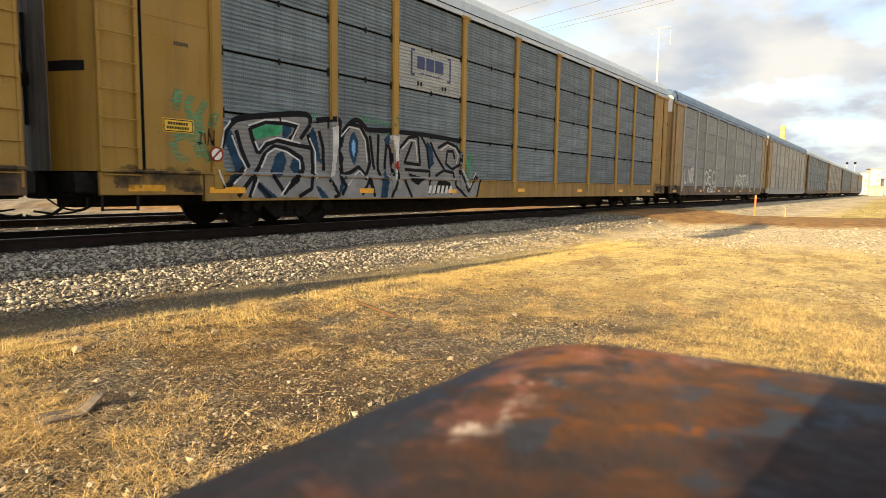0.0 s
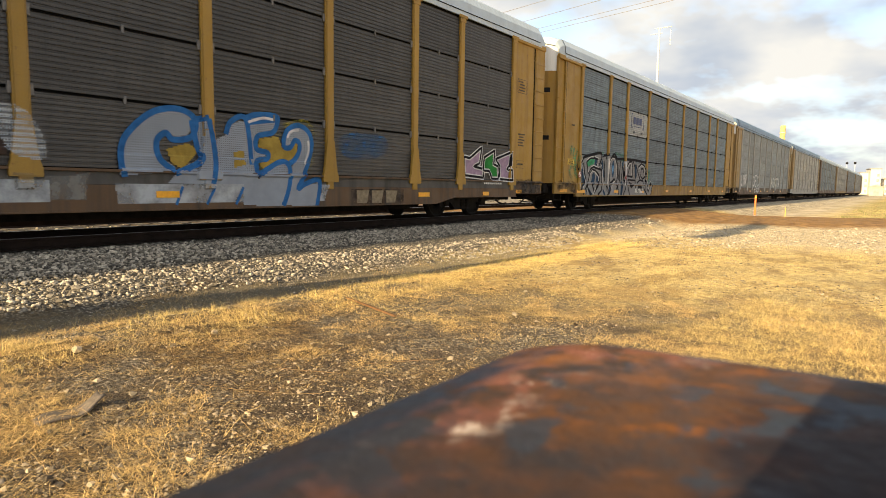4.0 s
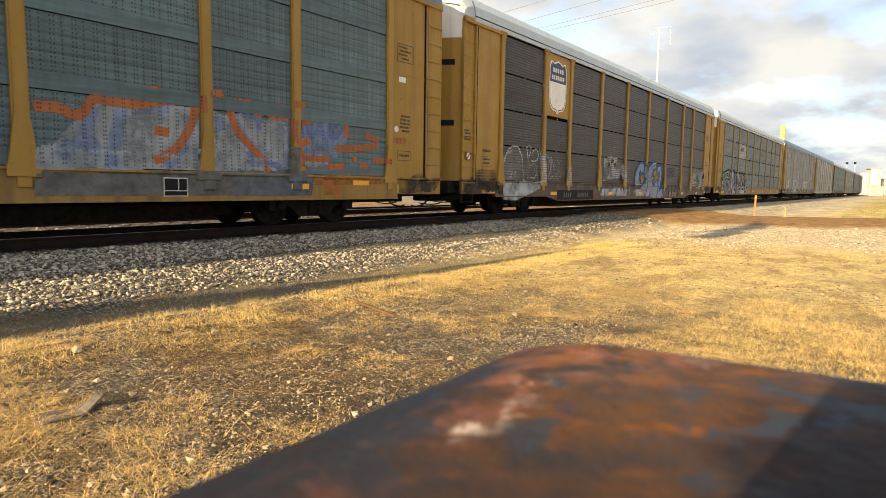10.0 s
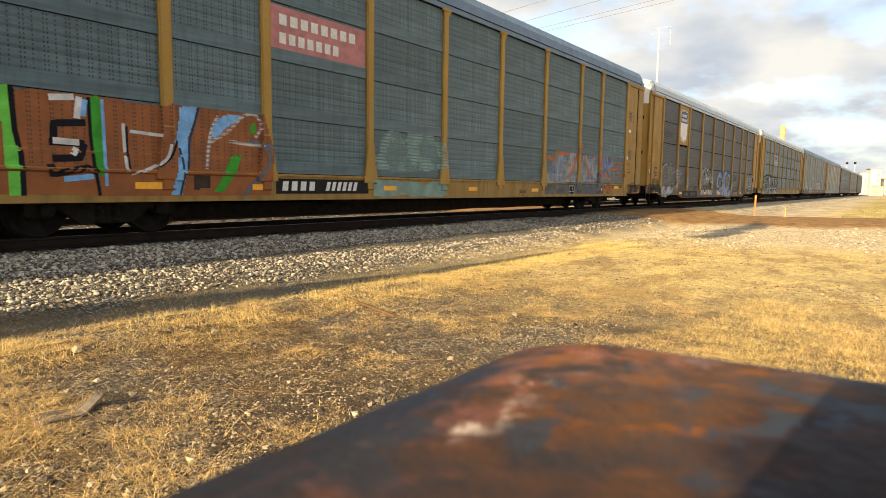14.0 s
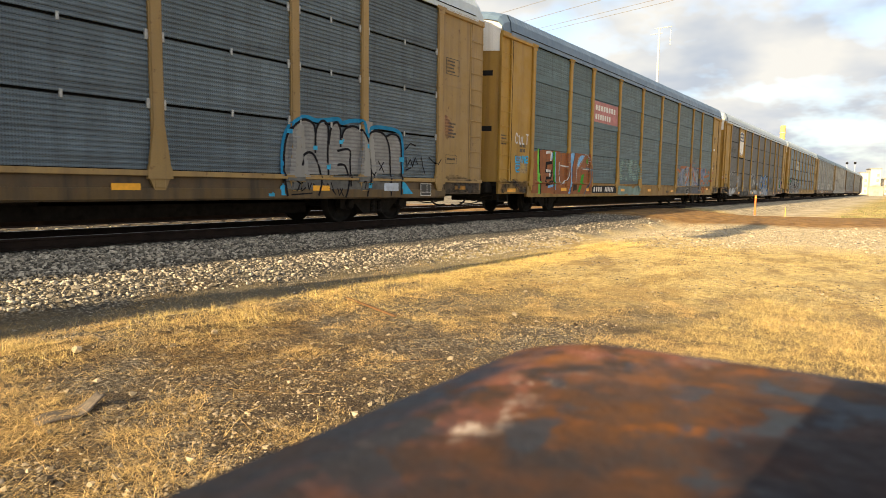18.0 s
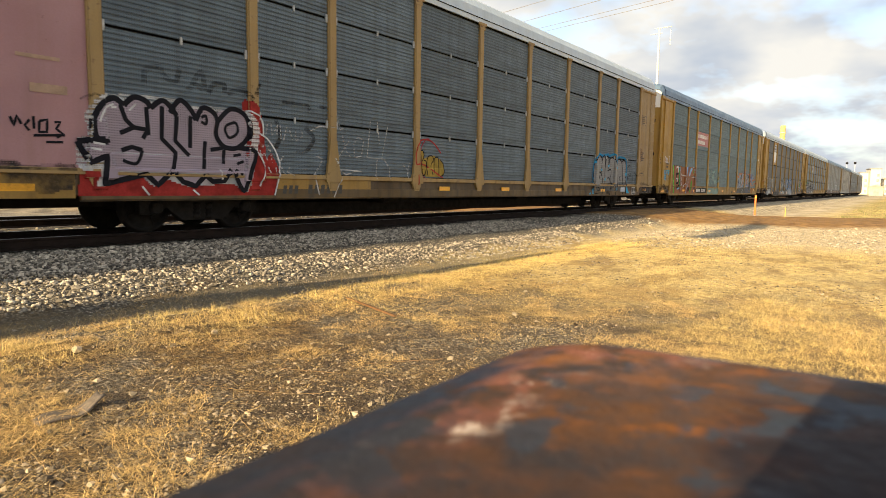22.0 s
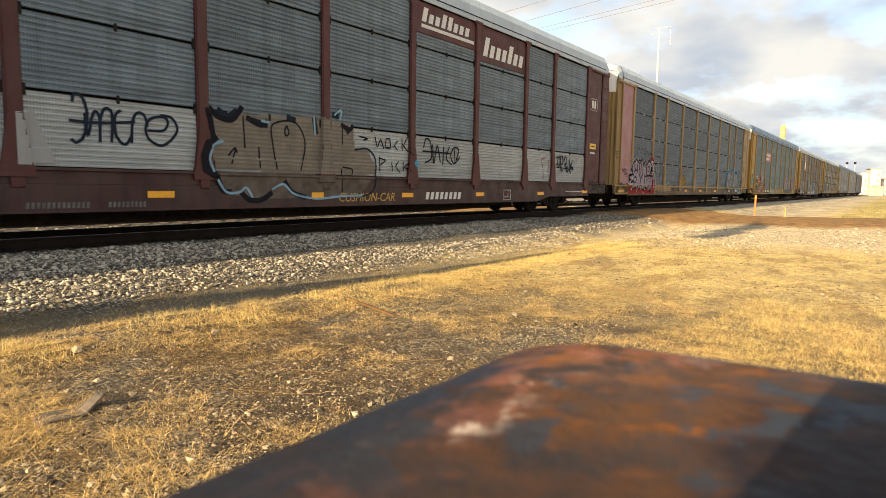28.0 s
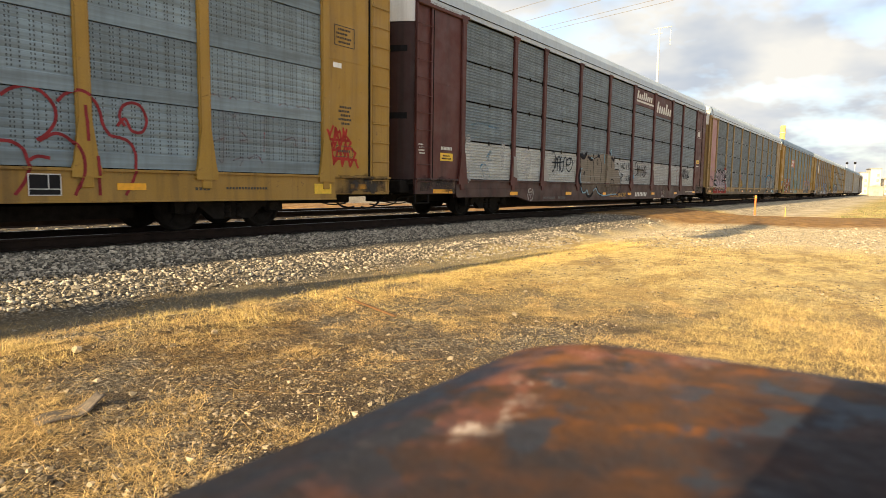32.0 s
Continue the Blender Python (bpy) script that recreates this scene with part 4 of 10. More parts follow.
        part("cut_lever", cached("cut_lever", lambda: MB().tube(curve_pts([(0.34, -1.38, 0.60), (0.33, -1.34, 0.46), (0.30, -1.05, 0.41), (0.27, -0.62, 0.45), (0.20, -0.25, 0.60), (0.12, -0.08, 0.72)], 5), 0.014, 6).mesh("cut_lever", DARK_STEEL, True)), None, car, "bent steel uncoupling lever", at=place)
        part("brake_pipe", cached("brake_pipe", lambda: MB().tube(curve_pts([(1.6, -0.55, 0.58), (0.9, -0.6, 0.52), (0.55, -0.75, 0.40), (0.25, -0.62, 0.34), (-0.02, -0.42, 0.38)], 5), 0.018, 6).mesh("brake_pipe", RUBBER, True)), None, car, "thin hanging brake pipe", at=place)
        part("step", cached(("step", end.name), lambda: MB().box(0.50, 0.54, -1.46, -1.42, 0.40, 1.0, 0.005).box(1.04, 1.08, -1.46, -1.42, 0.40, 1.0, 0.005).tube([(0.52, -1.45, 0.42), (1.06, -1.45, 0.42)], 0.014, 6).mesh("step", DARK_STEEL)), None, car, at=place)
    for x in (4.42, L - 4.42):
        bogie(car, x)
    if full:
        for u, w, z in spec.get("tapes", ((1.0, 0.6, 0.7), (6.3, 0.45, 0.73), (10.9, 0.45, 0.73), (14.0, 0.45, 0.73), (17.6, 0.45, 0.72), (21.6, 0.45, 0.72), (26.6, 0.5, 0.76))):
            tape = cached(("tape", w), lambda: MB().box(0, w, -0.006, 0.004, 0, 0.105, 0).mesh("reflector", REFLECT))
            part("reflector", tape, None, car, "orange-yellow reflective strip", at=(u, SIDE - 0.003 if 2.2 < u < L - 2.7 else SIDE + 0.018, z))
    return car


def hood_mesh(mat):
    mb = MB()
    half = ROOF_HALF
    prof = half + [(-y, z) for y, z in half[-2::-1]]
    m = len(prof)
    rows = [(0.96, 0.0), (0.42, -0.03), (0.2, -0.12), (0.09, -0.25)]
    for x, dz in rows:
        for y, z in prof:
            bow = door_x(y / 1.53) - 0.12
            mb.v.append((x if x > 0.9 else min(0.95, x + bow * 0.95), y * 0.985, max(z + dz * (z - 5.0) / 0.8, 5.2)))
    for k in range(len(rows) - 1):
        for j in range(m - 1):
            a = k * m + j
            mb.f.append((a, a + 1, a + m + 1, a + m))
    return mb.mesh("roof_hood", mat)


LEAF_GREY = paint("grimy_pale_door_paint", (0.13, 0.12, 0.105), (0.04, 0.035, 0.03), rusty=0.6, streak=0.8)
# one dark red holds the door's grime and the deep shade between wagons
DOOR_RED = paint("shaded_grimy_red_door_paint", (0.036, 0.008, 0.007), (0.012, 0.007, 0.006), rust=(0.03, 0.012, 0.008), rusty=0.4, streak=0.8)
SILL_FLANGE = paint("grimy_sill_flange_paint", (0.105, 0.062, 0.016), (0.035, 0.024, 0.014), rusty=0.5, streak=0.8)
BAND_GREY = paint("grimy_grey_band_paint", (0.060, 0.056, 0.052), (0.022, 0.020, 0.018), rusty=0.3, streak=0.7)
LEAF_PALE = paint("stained_pale_door_paint", (0.44, 0.42, 0.385), (0.07, 0.06, 0.05), rusty=0.6, streak=0.85)
SPECS = {
    0: dict(tapes=((0.9, 0.6, 0.7), (2.29, 0.72, 0.67), (5.97, 0.46, 0.67), (9.25, 0.42, 0.66), (13.0, 0.42, 0.70), (17.4, 0.42, 0.70), (21.6, 0.42, 0.70), (25.2, 0.42, 0.70)), frame=YELLOW, sill=SILL_GOLD, leaf=LEAF_PALE, sheet=SHEET_GREY, roof=ROOF_WHITE, flare=False, over={(2, 2): SHEET_WHITE}, bracket=DARK_STEEL, label="yellow autorack wagon with grey ribbed sides and large silver graffiti"),
    1: dict(tapes=((1.5, 0.7, 0.66), (5.78, 0.46, 0.60), (10.98, 0.44, 0.60), (14.6, 0.4, 0.60), (21.32, 0.44, 0.58), (24.26, 0.32, 0.60), (25.94, 0.62, 0.66)), frame=YELLOW, sill=SILL_BROWN, deep=True, band=BAND_GREY,  bracket=BRACKET_GREY, over={(1, 2): None, (1, 3): None}, sheet=SHEET_BROWN, roof=ROOF_WHITE, label="yellow-framed autorack wagon with grimy brown-grey sides and blue graffiti"),
    2: dict(tapes=((1.0, 0.5, 0.7), (4.65, 0.44, 0.74), (6.82, 0.44, 0.73), (10.42, 0.44, 0.73), (13.9, 0.44, 0.73), (17.54, 0.45, 0.71), (22.97, 0.44, 0.75), (24.66, 0.5, 0.84)), frame=YELLOW, sill=SILL_GOLD, sheet=SHEET_GREEN, style="wide", roof=ROOF_BLUE, roof_label="blue-grey ribbed sheet roof", label="yellow autorack wagon with green-grey perforated sides and orange graffiti"),
    3: dict(tapes=((1.0, 0.6, 0.7), (10.9, 0.45, 0.73), (14.0, 0.45, 0.73), (17.6, 0.45, 0.72), (21.6, 0.45, 0.72), (26.6, 0.5, 0.76)), seam=False, frame=OCHRE, sill=SILL_DUN, channel=True, sheet=SHEET_BLUE, roof=ROOF_WHITE, end_sheet=PINK, ribbed_door=OCHRE, leaf=OCHRE, label="ochre autorack wagon with blue-grey sides and a pink end sheet"),
    4: dict(door=DOOR_RED, leaf=LEAF_PALE, tapes=((1.2, 0.85, 0.66), (5.04, 0.46, 0.60), (8.96, 0.45, 0.60), (12.36, 0.32, 0.58), (15.19, 0.42, 0.57), (18.4, 0.42, 0.58), (22.06, 0.43, 0.60), (25.62, 0.44, 0.66)), frame=RED_OXIDE, sill=SILL_RED, deep=True, sheet=SHEET_GREY, roof=ROOF_WHITE, over={("row", 0): SHEET_WHITE}, bracket=DARK_STEEL, label="red-brown autorack wagon with grey sides whitewashed along the bottom"),
    5: dict(frame=YELLOW, sill=SILL_GOLD, sheet=SHEET_PALE, style="wide", roof=ROOF_WHITE, label="yellow-framed autorack wagon with pale perforated sides and red graffiti"),
    6: dict(frame=YELLOW, sill=SILL_OCHRE, sheet=SHEET_GREY, roof=ROOF_WHITE, label="yellow-framed autorack wagon with grey ribbed sides"),
    -1: dict(frame=OCHRE, post=POST_GREY, sill=SILL_BROWN, sheet=SHEET_FADED, style="wide", roof=ROOF_BLUE, roof_label="blue-grey ribbed sheet roof", label="ochre-framed autorack wagon with faded grey sides and white graffiti"),
    -2: dict(frame=OCHRE, post=POST_GREY, sill=POST_GREY, sheet=SHEET_CHALKY, style="wide", roof=ROOF_BLUE, label="faded ochre-framed autorack wagon with pale weathered sides"),
    -3: dict(frame=SILL_BROWN, post=POST_GREY, sheet=SHEET_GREY, roof=ROOF_WHITE, label="brown-framed autorack wagon with grey ribbed sides"),
    -4: dict(frame=OCHRE, post=POST_GREY, sheet=SHEET_CHALKY, roof=ROOF_WHITE, label="ochre-framed autorack wagon with faded grey sides"),
}
CARS = {}
for _k in range(-10, 8):
    if _k in SPECS:
        CARS[_k] = autorack(SPECS[_k], full=-1 <= _k <= 5)
    else:
        CARS[_k] = None
for _k in range(-10, 8):
    if CARS[_k] is None:
        CARS[_k] = copy_thing(CARS[{-5: -3, -6: -4, -7: -2, -8: -4, -9: -3, -10: -4, 7: 6}[_k]], Matrix())



# ---- the rusted pillar under the camera, and the telephone that films ----
def rusty_steel(x1, y1):
    """Dark steel under brown rust; the paint is chipped pale along the worn ridge, 3 cm inside the edges."""
    n = Nodes("rusted_painted_steel", 0.5, 0.2)
    n.b.inputs["Specular IOR Level"].default_value = 0.06
    big, mid, fine = n.noise(15, 6), n.noise(44, 7, rough=0.68), n.noise(180, 4)
    m = n.add("ShaderNodeMapping")       # rust runs across the plate
    m.inputs["Scale"].default_value = (40, 66, 60)
    n.link(n.coords(turn=(0, 0, 0.94)), m.inputs[0])
    runs = n.noise(1.0, 5, m.outputs[0])
    s = n.split()
    c = n.mix(n.range(n.math("ADD", mid, n.math("MULTIPLY", big, 0.8)), 0.74, 1.02), (0.050, 0.037, 0.032), (0.125, 0.056, 0.022))
    c = n.mix(n.math("MULTIPLY", n.range(runs, 0.53, 0.60), n.range(big, 0.42, 0.58, 0.1, 0.95)), c, (0.225, 0.080, 0.015))
    phone_shade = n.range(n.math("ADD", n.math("MULTIPLY", s[1], -4.0), n.math("MULTIPLY", big, 0.7)), 0.22, 0.33)      # phone shade painted into the colour on the side away from the track
    c = n.mix(n.math("MULTIPLY", phone_shade, 0.88), c, n.mix(mid, (0.006, 0.008, 0.015), (0.019, 0.020, 0.026)))
    c = n.mix(n.math("MULTIPLY", n.range(n.noise(34, 4), 0.54, 0.58), 0.8), c, (0.040, 0.052, 0.070))
    edge = n.math("MINIMUM", n.math("SUBTRACT", n.math("ADD", x1, n.math("MULTIPLY", n.math("SUBTRACT", y1, s[1]), 0.1)), s[0]), n.math("SUBTRACT", y1, s[1]))
    # the bevel's blue sky sheen and shade are put into its colour
    slope = n.range(edge, 0.024, 0.033, 1.0, 0.0)
    c = n.mix(n.math("MULTIPLY", slope, 0.85), c, n.mix(n.range(mid, 0.50, 0.66), (0.022, 0.036, 0.064), (0.050, 0.030, 0.024)))
    ridge = n.range(n.math("ABSOLUTE", n.math("SUBTRACT", edge, 0.039)), 0.004, 0.019, 1.0, 0.0)
    corner = n.math("MULTIPLY", n.range(s[0], 0.19, 0.23), n.range(s[1], 0.03, 0.08))
    c = n.mix(n.math("MULTIPLY", n.math("MULTIPLY", corner, 0.45), n.range(n.noise(52, 5), 0.42, 0.60)), c, (0.34, 0.135, 0.045))
    c = n.mix(n.math("MULTIPLY", n.math("MULTIPLY", ridge, n.range(s[1], 0.04, 0.08)), n.range(n.noise(48, 5), 0.44, 0.58)), c, (0.27, 0.105, 0.065))
    crest = n.range(n.math("ABSOLUTE", n.math("SUBTRACT", edge, 0.042)), 0.002, 0.016, 1.0, 0.0)
    chips = n.math("MULTIPLY", crest, n.math("MULTIPLY", n.math("MULTIPLY", n.range(n.noise(24, 3), 0.46, 0.58), n.range(n.noise(75, 7, rough=0.72), 0.53, 0.63)), n.math("MULTIPLY", n.range(s[0], 0.09, 0.15), n.range(s[1], 0.035, 0.075))))
    # the plate turns dark grey towards the end by the camera
    bare = n.range(n.math("ADD", s[0], n.math("MULTIPLY", big, 0.08)), 0.225, 0.13)
    c = n.mix(n.math("MULTIPLY", bare, 0.75), c, (0.024, 0.024, 0.030))
    # grey-blue sky sheen painted along the far rim
    far_sheen = n.math("MULTIPLY", n.math("MULTIPLY", n.range(s[0], 0.262, 0.29), n.range(s[1], -0.02, 0.06)), n.range(n.noise(34, 4), 0.40, 0.56))
    c = n.mix(n.math("MULTIPLY", far_sheen, 0.95), c, (0.165, 0.175, 0.19))
    c = n.mix(chips, c, (0.68, 0.57, 0.47))
    c = n.mix(n.math("MULTIPLY", n.range(fine, 0.5, 0.7), 0.3), c, (0.022, 0.018, 0.016))
    n.color(c)
    n.rough(n.range(mid, 0.3, 0.7, 0.45, 0.8))
    n.bump(n.math("ADD", mid, fine), 0.3, 0.003)
    return n.mat


def make_pillar():
    top, r = EYE[2] - 0.070, 0.045
    p = thing("steel_pillar", "rusted square steel pillar with chipped paint and rounded top edges", "pillar")
    x0, x1, y0, y1 = -0.20, 0.292, -0.24, 0.144
    mb = MB()
    rings = []
    for inset, z in ((0.0, ground_z(0, 0) - 0.3), (0.0, top - 0.014), (0.001, top - 0.009), (0.004, top - 0.0065), (0.026, top - 0.0012), (0.030, top - 0.0003), (0.036, top), (0.06, top + 0.0003)):
        ring = []
        rr = r
        for cx, cy, a0 in ((x1 - rr, y1 - rr, 0), (x0 + rr, y1 - rr, 90), (x0 + rr, y0 + rr, 180), (x1 - rr, y0 + rr, 270)):
            for k in range(9):
                a = radians(a0 + 90 * k / 8)
                q = max(rr - inset, 0.001)
                ex, ey = cx + q * math.cos(a), cy + q * math.sin(a)
                if inset > rr:
                    ex += -(inset - rr) * (1 if math.cos(radians(a0 + 45)) > 0 else -1)
                    ey += -(inset - rr) * (1 if math.sin(radians(a0 + 45)) > 0 else -1)
                ring.append((ex + 0.10 * (y1 - ey) if ex > 0 else ex, ey, z))
        rings.append(ring)
    m = len(rings[0])
    for ring in rings:
        mb.v += ring
    for k in range(len(rings) - 1):
        for j in range(m):
            a, b = k * m + j, k * m + (j + 1) % m
            mb.f.append((a, b, b + m, a + m))
    mb.f.append(tuple(range((len(rings) - 1) * m, len(rings) * m)))
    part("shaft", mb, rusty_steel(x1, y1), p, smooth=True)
    # the telephone stands on its long edge just behind the lens
    ph = thing("smartphone", "dark smartphone standing on its long edge on the pillar", "smartphone")
    ph.matrix_basis = Matrix.Translation((EYE[0], EYE[1], top)) @ Matrix.Rotation(math.atan2(5.8645, 8.037), 4, "Z")
    part("body", MB().box(-0.022, -0.013, -0.190, 0.066, 0.0005, 0.150, 0.003), BLACK, ph)


make_pillar()


# ---- loose stones and dry grass ----
def rotations(n, rng):
    q = rng.normal(size=(n, 4))
    q /= np.linalg.norm(q, axis=1)[:, None]
    w, x, y, z = q.T
    return np.stack([1 - 2 * (y * y + z * z), 2 * (x * y - z * w), 2 * (x * z + y * w), 2 * (x * y + z * w), 1 - 2 * (x * x + z * z), 2 * (y * z - x * w),
                     2 * (x * z - y * w), 2 * (y * z + x * w), 1 - 2 * (x * x + y * y)], 1).reshape(n, 3, 3)


def stones(name, label, xy, size, mat, seed, lift=0.25, chips=False):
    """A scatter of angular stones lying on the ground, each an uneven lump of twenty facets, or of eight for small chips."""
    rng = np.random.default_rng(seed)
    g = (1 + 5 ** 0.5) / 2
    base = np.array([(-1, g, 0), (1, g, 0), (-1, -g, 0), (1, -g, 0), (0, -1, g), (0, 1, g), (0, -1, -g), (0, 1, -g), (g, 0, -1), (g, 0, 1), (-g, 0, -1), (-g, 0, 1)]) / 1.902
    tri = np.array([(0, 11, 5), (0, 5, 1), (0, 1, 7), (0, 7, 10), (0, 10, 11), (1, 5, 9), (5, 11, 4), (11, 10, 2), (10, 7, 6), (7, 1, 8),
                    (3, 9, 4), (3, 4, 2), (3, 2, 6), (3, 6, 8), (3, 8, 9), (4, 9, 5), (2, 4, 11), (6, 2, 10), (8, 6, 7), (9, 8, 1)])
    if chips:
        base = np.array([(1, 0, 0), (-1, 0, 0), (0, 1, 0), (0, -1, 0), (0, 0, 1), (0, 0, -1)]) * 1.15
        tri = np.array([(0, 2, 4), (2, 1, 4), (1, 3, 4), (3, 0, 4), (2, 0, 5), (1, 2, 5), (3, 1, 5), (0, 3, 5)])
    n, m = len(xy), len(base)
    v = base[None] * rng.uniform(0.6, 1.28, (n, m, 1)) * rng.uniform(0.55, 1.25, (n, 1, 3))
    v = np.einsum("nij,nkj->nki", rotations(n, rng), v)
    v[:, :, 2] *= 0.75
    v *= (size * 0.5)[:, None, None]
    z = np.array([ground_z(float(a), float(b)) for a, b in xy])
    v += np.stack([xy[:, 0], xy[:, 1], z + size * lift * 0.5 * rng.uniform(0.2, 1.6, n)], 1)[:, None, :]
    f = (tri[None] + (np.arange(n) * m)[:, None, None]).reshape(-1, 3)
    return tagged(new(name, raw_mesh(name, v.reshape(-1, 3), f, mat)), label, "stones", kind="stuff")


def stone_mat(name, dark, light, power=1.0):
    n = Nodes(name, 0.9)
    ri = n.math("POWER", n.island(), power)
    c = n.mix(ri, dark, light)
    c = n.mix(n.math("MULTIPLY", n.range(n.noise(45, 4), 0.4, 0.65), 0.35), c, tuple(x * 0.55 for x in dark))
    n.color(c)
    n.bump(n.noise(70, 4), 0.4, 0.006)
    return n.mat


BALLAST = stone_mat("grey_limestone_ballast", (0.060, 0.052, 0.043), (0.66, 0.575, 0.445))
FIELD_STONE = stone_mat("pale_field_stone", (0.040, 0.027, 0.016), (0.58, 0.47, 0.32), 2.2)


def scatter():
    rng = np.random.default_rng(5)
    # the ballast shoulder beside the train
    a = np.stack([1.5 + 15 * rng.random(25000) ** 1.25, 7.25 + 2.85 * rng.random(25000) ** 0.8], 1)
    b = np.stack([rng.uniform(15, 34, 7000), rng.uniform(7.35, 10.15, 7000)], 1)
    c = np.stack([rng.uniform(2, 45, 9000), rng.uniform(12.4, 22, 9000)], 1)
    d = np.stack([rng.uniform(3, 30, 2500), rng.uniform(10.5, 11.7, 2500)], 1)
    e = np.stack([rng.uniform(4, 60, 2200), rng.uniform(19, 34, 2200)], 1)
    a[:, 1] -= np.clip((a[:, 0] - 4) * 0.05, 0, 0.35) * (a[:, 1] < 8.2)
    xy = np.concatenate([a, b, c, d, e])
    xy = xy[[road_weight(float(x), float(y)) < 0.5 for x, y in xy]]
    size = np.clip(rng.lognormal(math.log(0.033), 0.42, len(xy)), 0.015, 0.085)
    stones("ballast_stones", "loose angular grey limestone ballast beside the rails", xy, size, BALLAST, 1)
    xy = np.stack([1.2 + 15 * rng.random(6500) ** 1.3, rng.uniform(5.9, 7.15, 6500)], 1)
    stones("ditch_pebbles", "small grey pebbles in the shallow ditch", xy, np.clip(rng.lognormal(math.log(0.012), 0.5, len(xy)), 0.006, 0.04), BALLAST, 6, 0.0, True)
    # stones among the grass, in drifts
    pts, k = [], 0
    while len(pts) < 33000 and k < 170000:
        k += 1
        x = 0.9 + 16 * rng.random() ** 1.9
        y = rng.uniform(-0.9, 6.6)
        if rng.random() < max(0.03, min(1.0, 0.12 + 1.1 * stony(x, y))):
            pts.append((x, y))
    xy = np.array(pts)
    size = np.clip(rng.lognormal(math.log(0.0135), 0.5, len(xy)), 0.006, 0.05)
    stones("field_stones", "pale stones scattered among the dry grass", xy, size, FIELD_STONE, 2, 0.15, True)
    # the gravelled verge by the crossing
    xy = np.stack([rng.uniform(15, 31, 6500), rng.uniform(-1, 6.8, 6500)], 1)
    xy = xy[[road_weight(float(x), float(y)) < 0.4 and x > 16.5 + 2.5 * math.sin(y) for x, y in xy]]
    stones("verge_gravel", "pale gravel on the verge of the dirt crossing", xy, np.clip(rng.lognormal(math.log(0.04), 0.35, len(xy)), 0.02, 0.1), BALLAST, 3, 0.1)


scatter()


def straw_mat(name, a, b, c3):
    n = Nodes(name, 0.7)
    ri = n.island()
    c = n.mix(n.range(ri, 0.0, 0.6), a, b)
    c = n.mix(n.range(ri, 0.72, 1.0), c, c3)
    n.color(c)
    return n.mat


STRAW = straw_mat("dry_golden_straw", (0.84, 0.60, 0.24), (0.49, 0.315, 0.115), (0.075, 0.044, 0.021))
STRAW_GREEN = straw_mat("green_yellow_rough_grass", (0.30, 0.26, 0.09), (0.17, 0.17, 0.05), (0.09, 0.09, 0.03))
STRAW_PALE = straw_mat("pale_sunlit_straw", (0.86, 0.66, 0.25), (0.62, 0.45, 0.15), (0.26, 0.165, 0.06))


def grass(name, label, xy, length, lean, width, mat, seed):
    """Bent blades, two quads each, leaning by up to lean radians from upright."""
    rng = np.random.default_rng(seed)
    n = len(xy)
    z = np.array([ground_z(float(a), float(b)) for a, b in xy])
    az, tilt = rng.uniform(0, 2 * np.pi, n), lean
    face = az + rng.uniform(-1.2, 1.2, n) + np.pi / 2
    d0 = np.stack([np.cos(az) * np.sin(tilt), np.sin(az) * np.sin(tilt), np.cos(tilt)], 1)
    t2 = np.clip(tilt + rng.uniform(0.1, 0.7, n), 0, 1.62)
    d1 = np.stack([np.cos(az) * np.sin(t2), np.sin(az) * np.sin(t2), np.cos(t2)], 1)
    side = np.stack([np.cos(face), np.sin(face), np.zeros(n)], 1) * (width * 0.5)[:, None]
    p0 = np.stack([xy[:, 0], xy[:, 1], z - 0.004], 1)
    p1 = p0 + d0 * (length * 0.5)[:, None]
    p2 = p1 + d1 * (length * 0.5)[:, None]
    p1[:, 2] = np.maximum(p1[:, 2], z + 0.004)
    p2[:, 2] = np.maximum(p2[:, 2], z + 0.003)
    v = np.stack([p0 - side, p0 + side, p1 - side * 0.8, p1 + side * 0.8, p2 - side * 0.15, p2 + side * 0.15], 1).reshape(-1, 3)
    i = np.arange(n)[:, None] * 6
    f = np.concatenate([i + np.array([0, 1, 3, 2]), i + np.array([2, 3, 5, 4])])
    return tagged(new(name, raw_mesh(name, v, f, mat)), label, "grass", kind="stuff")


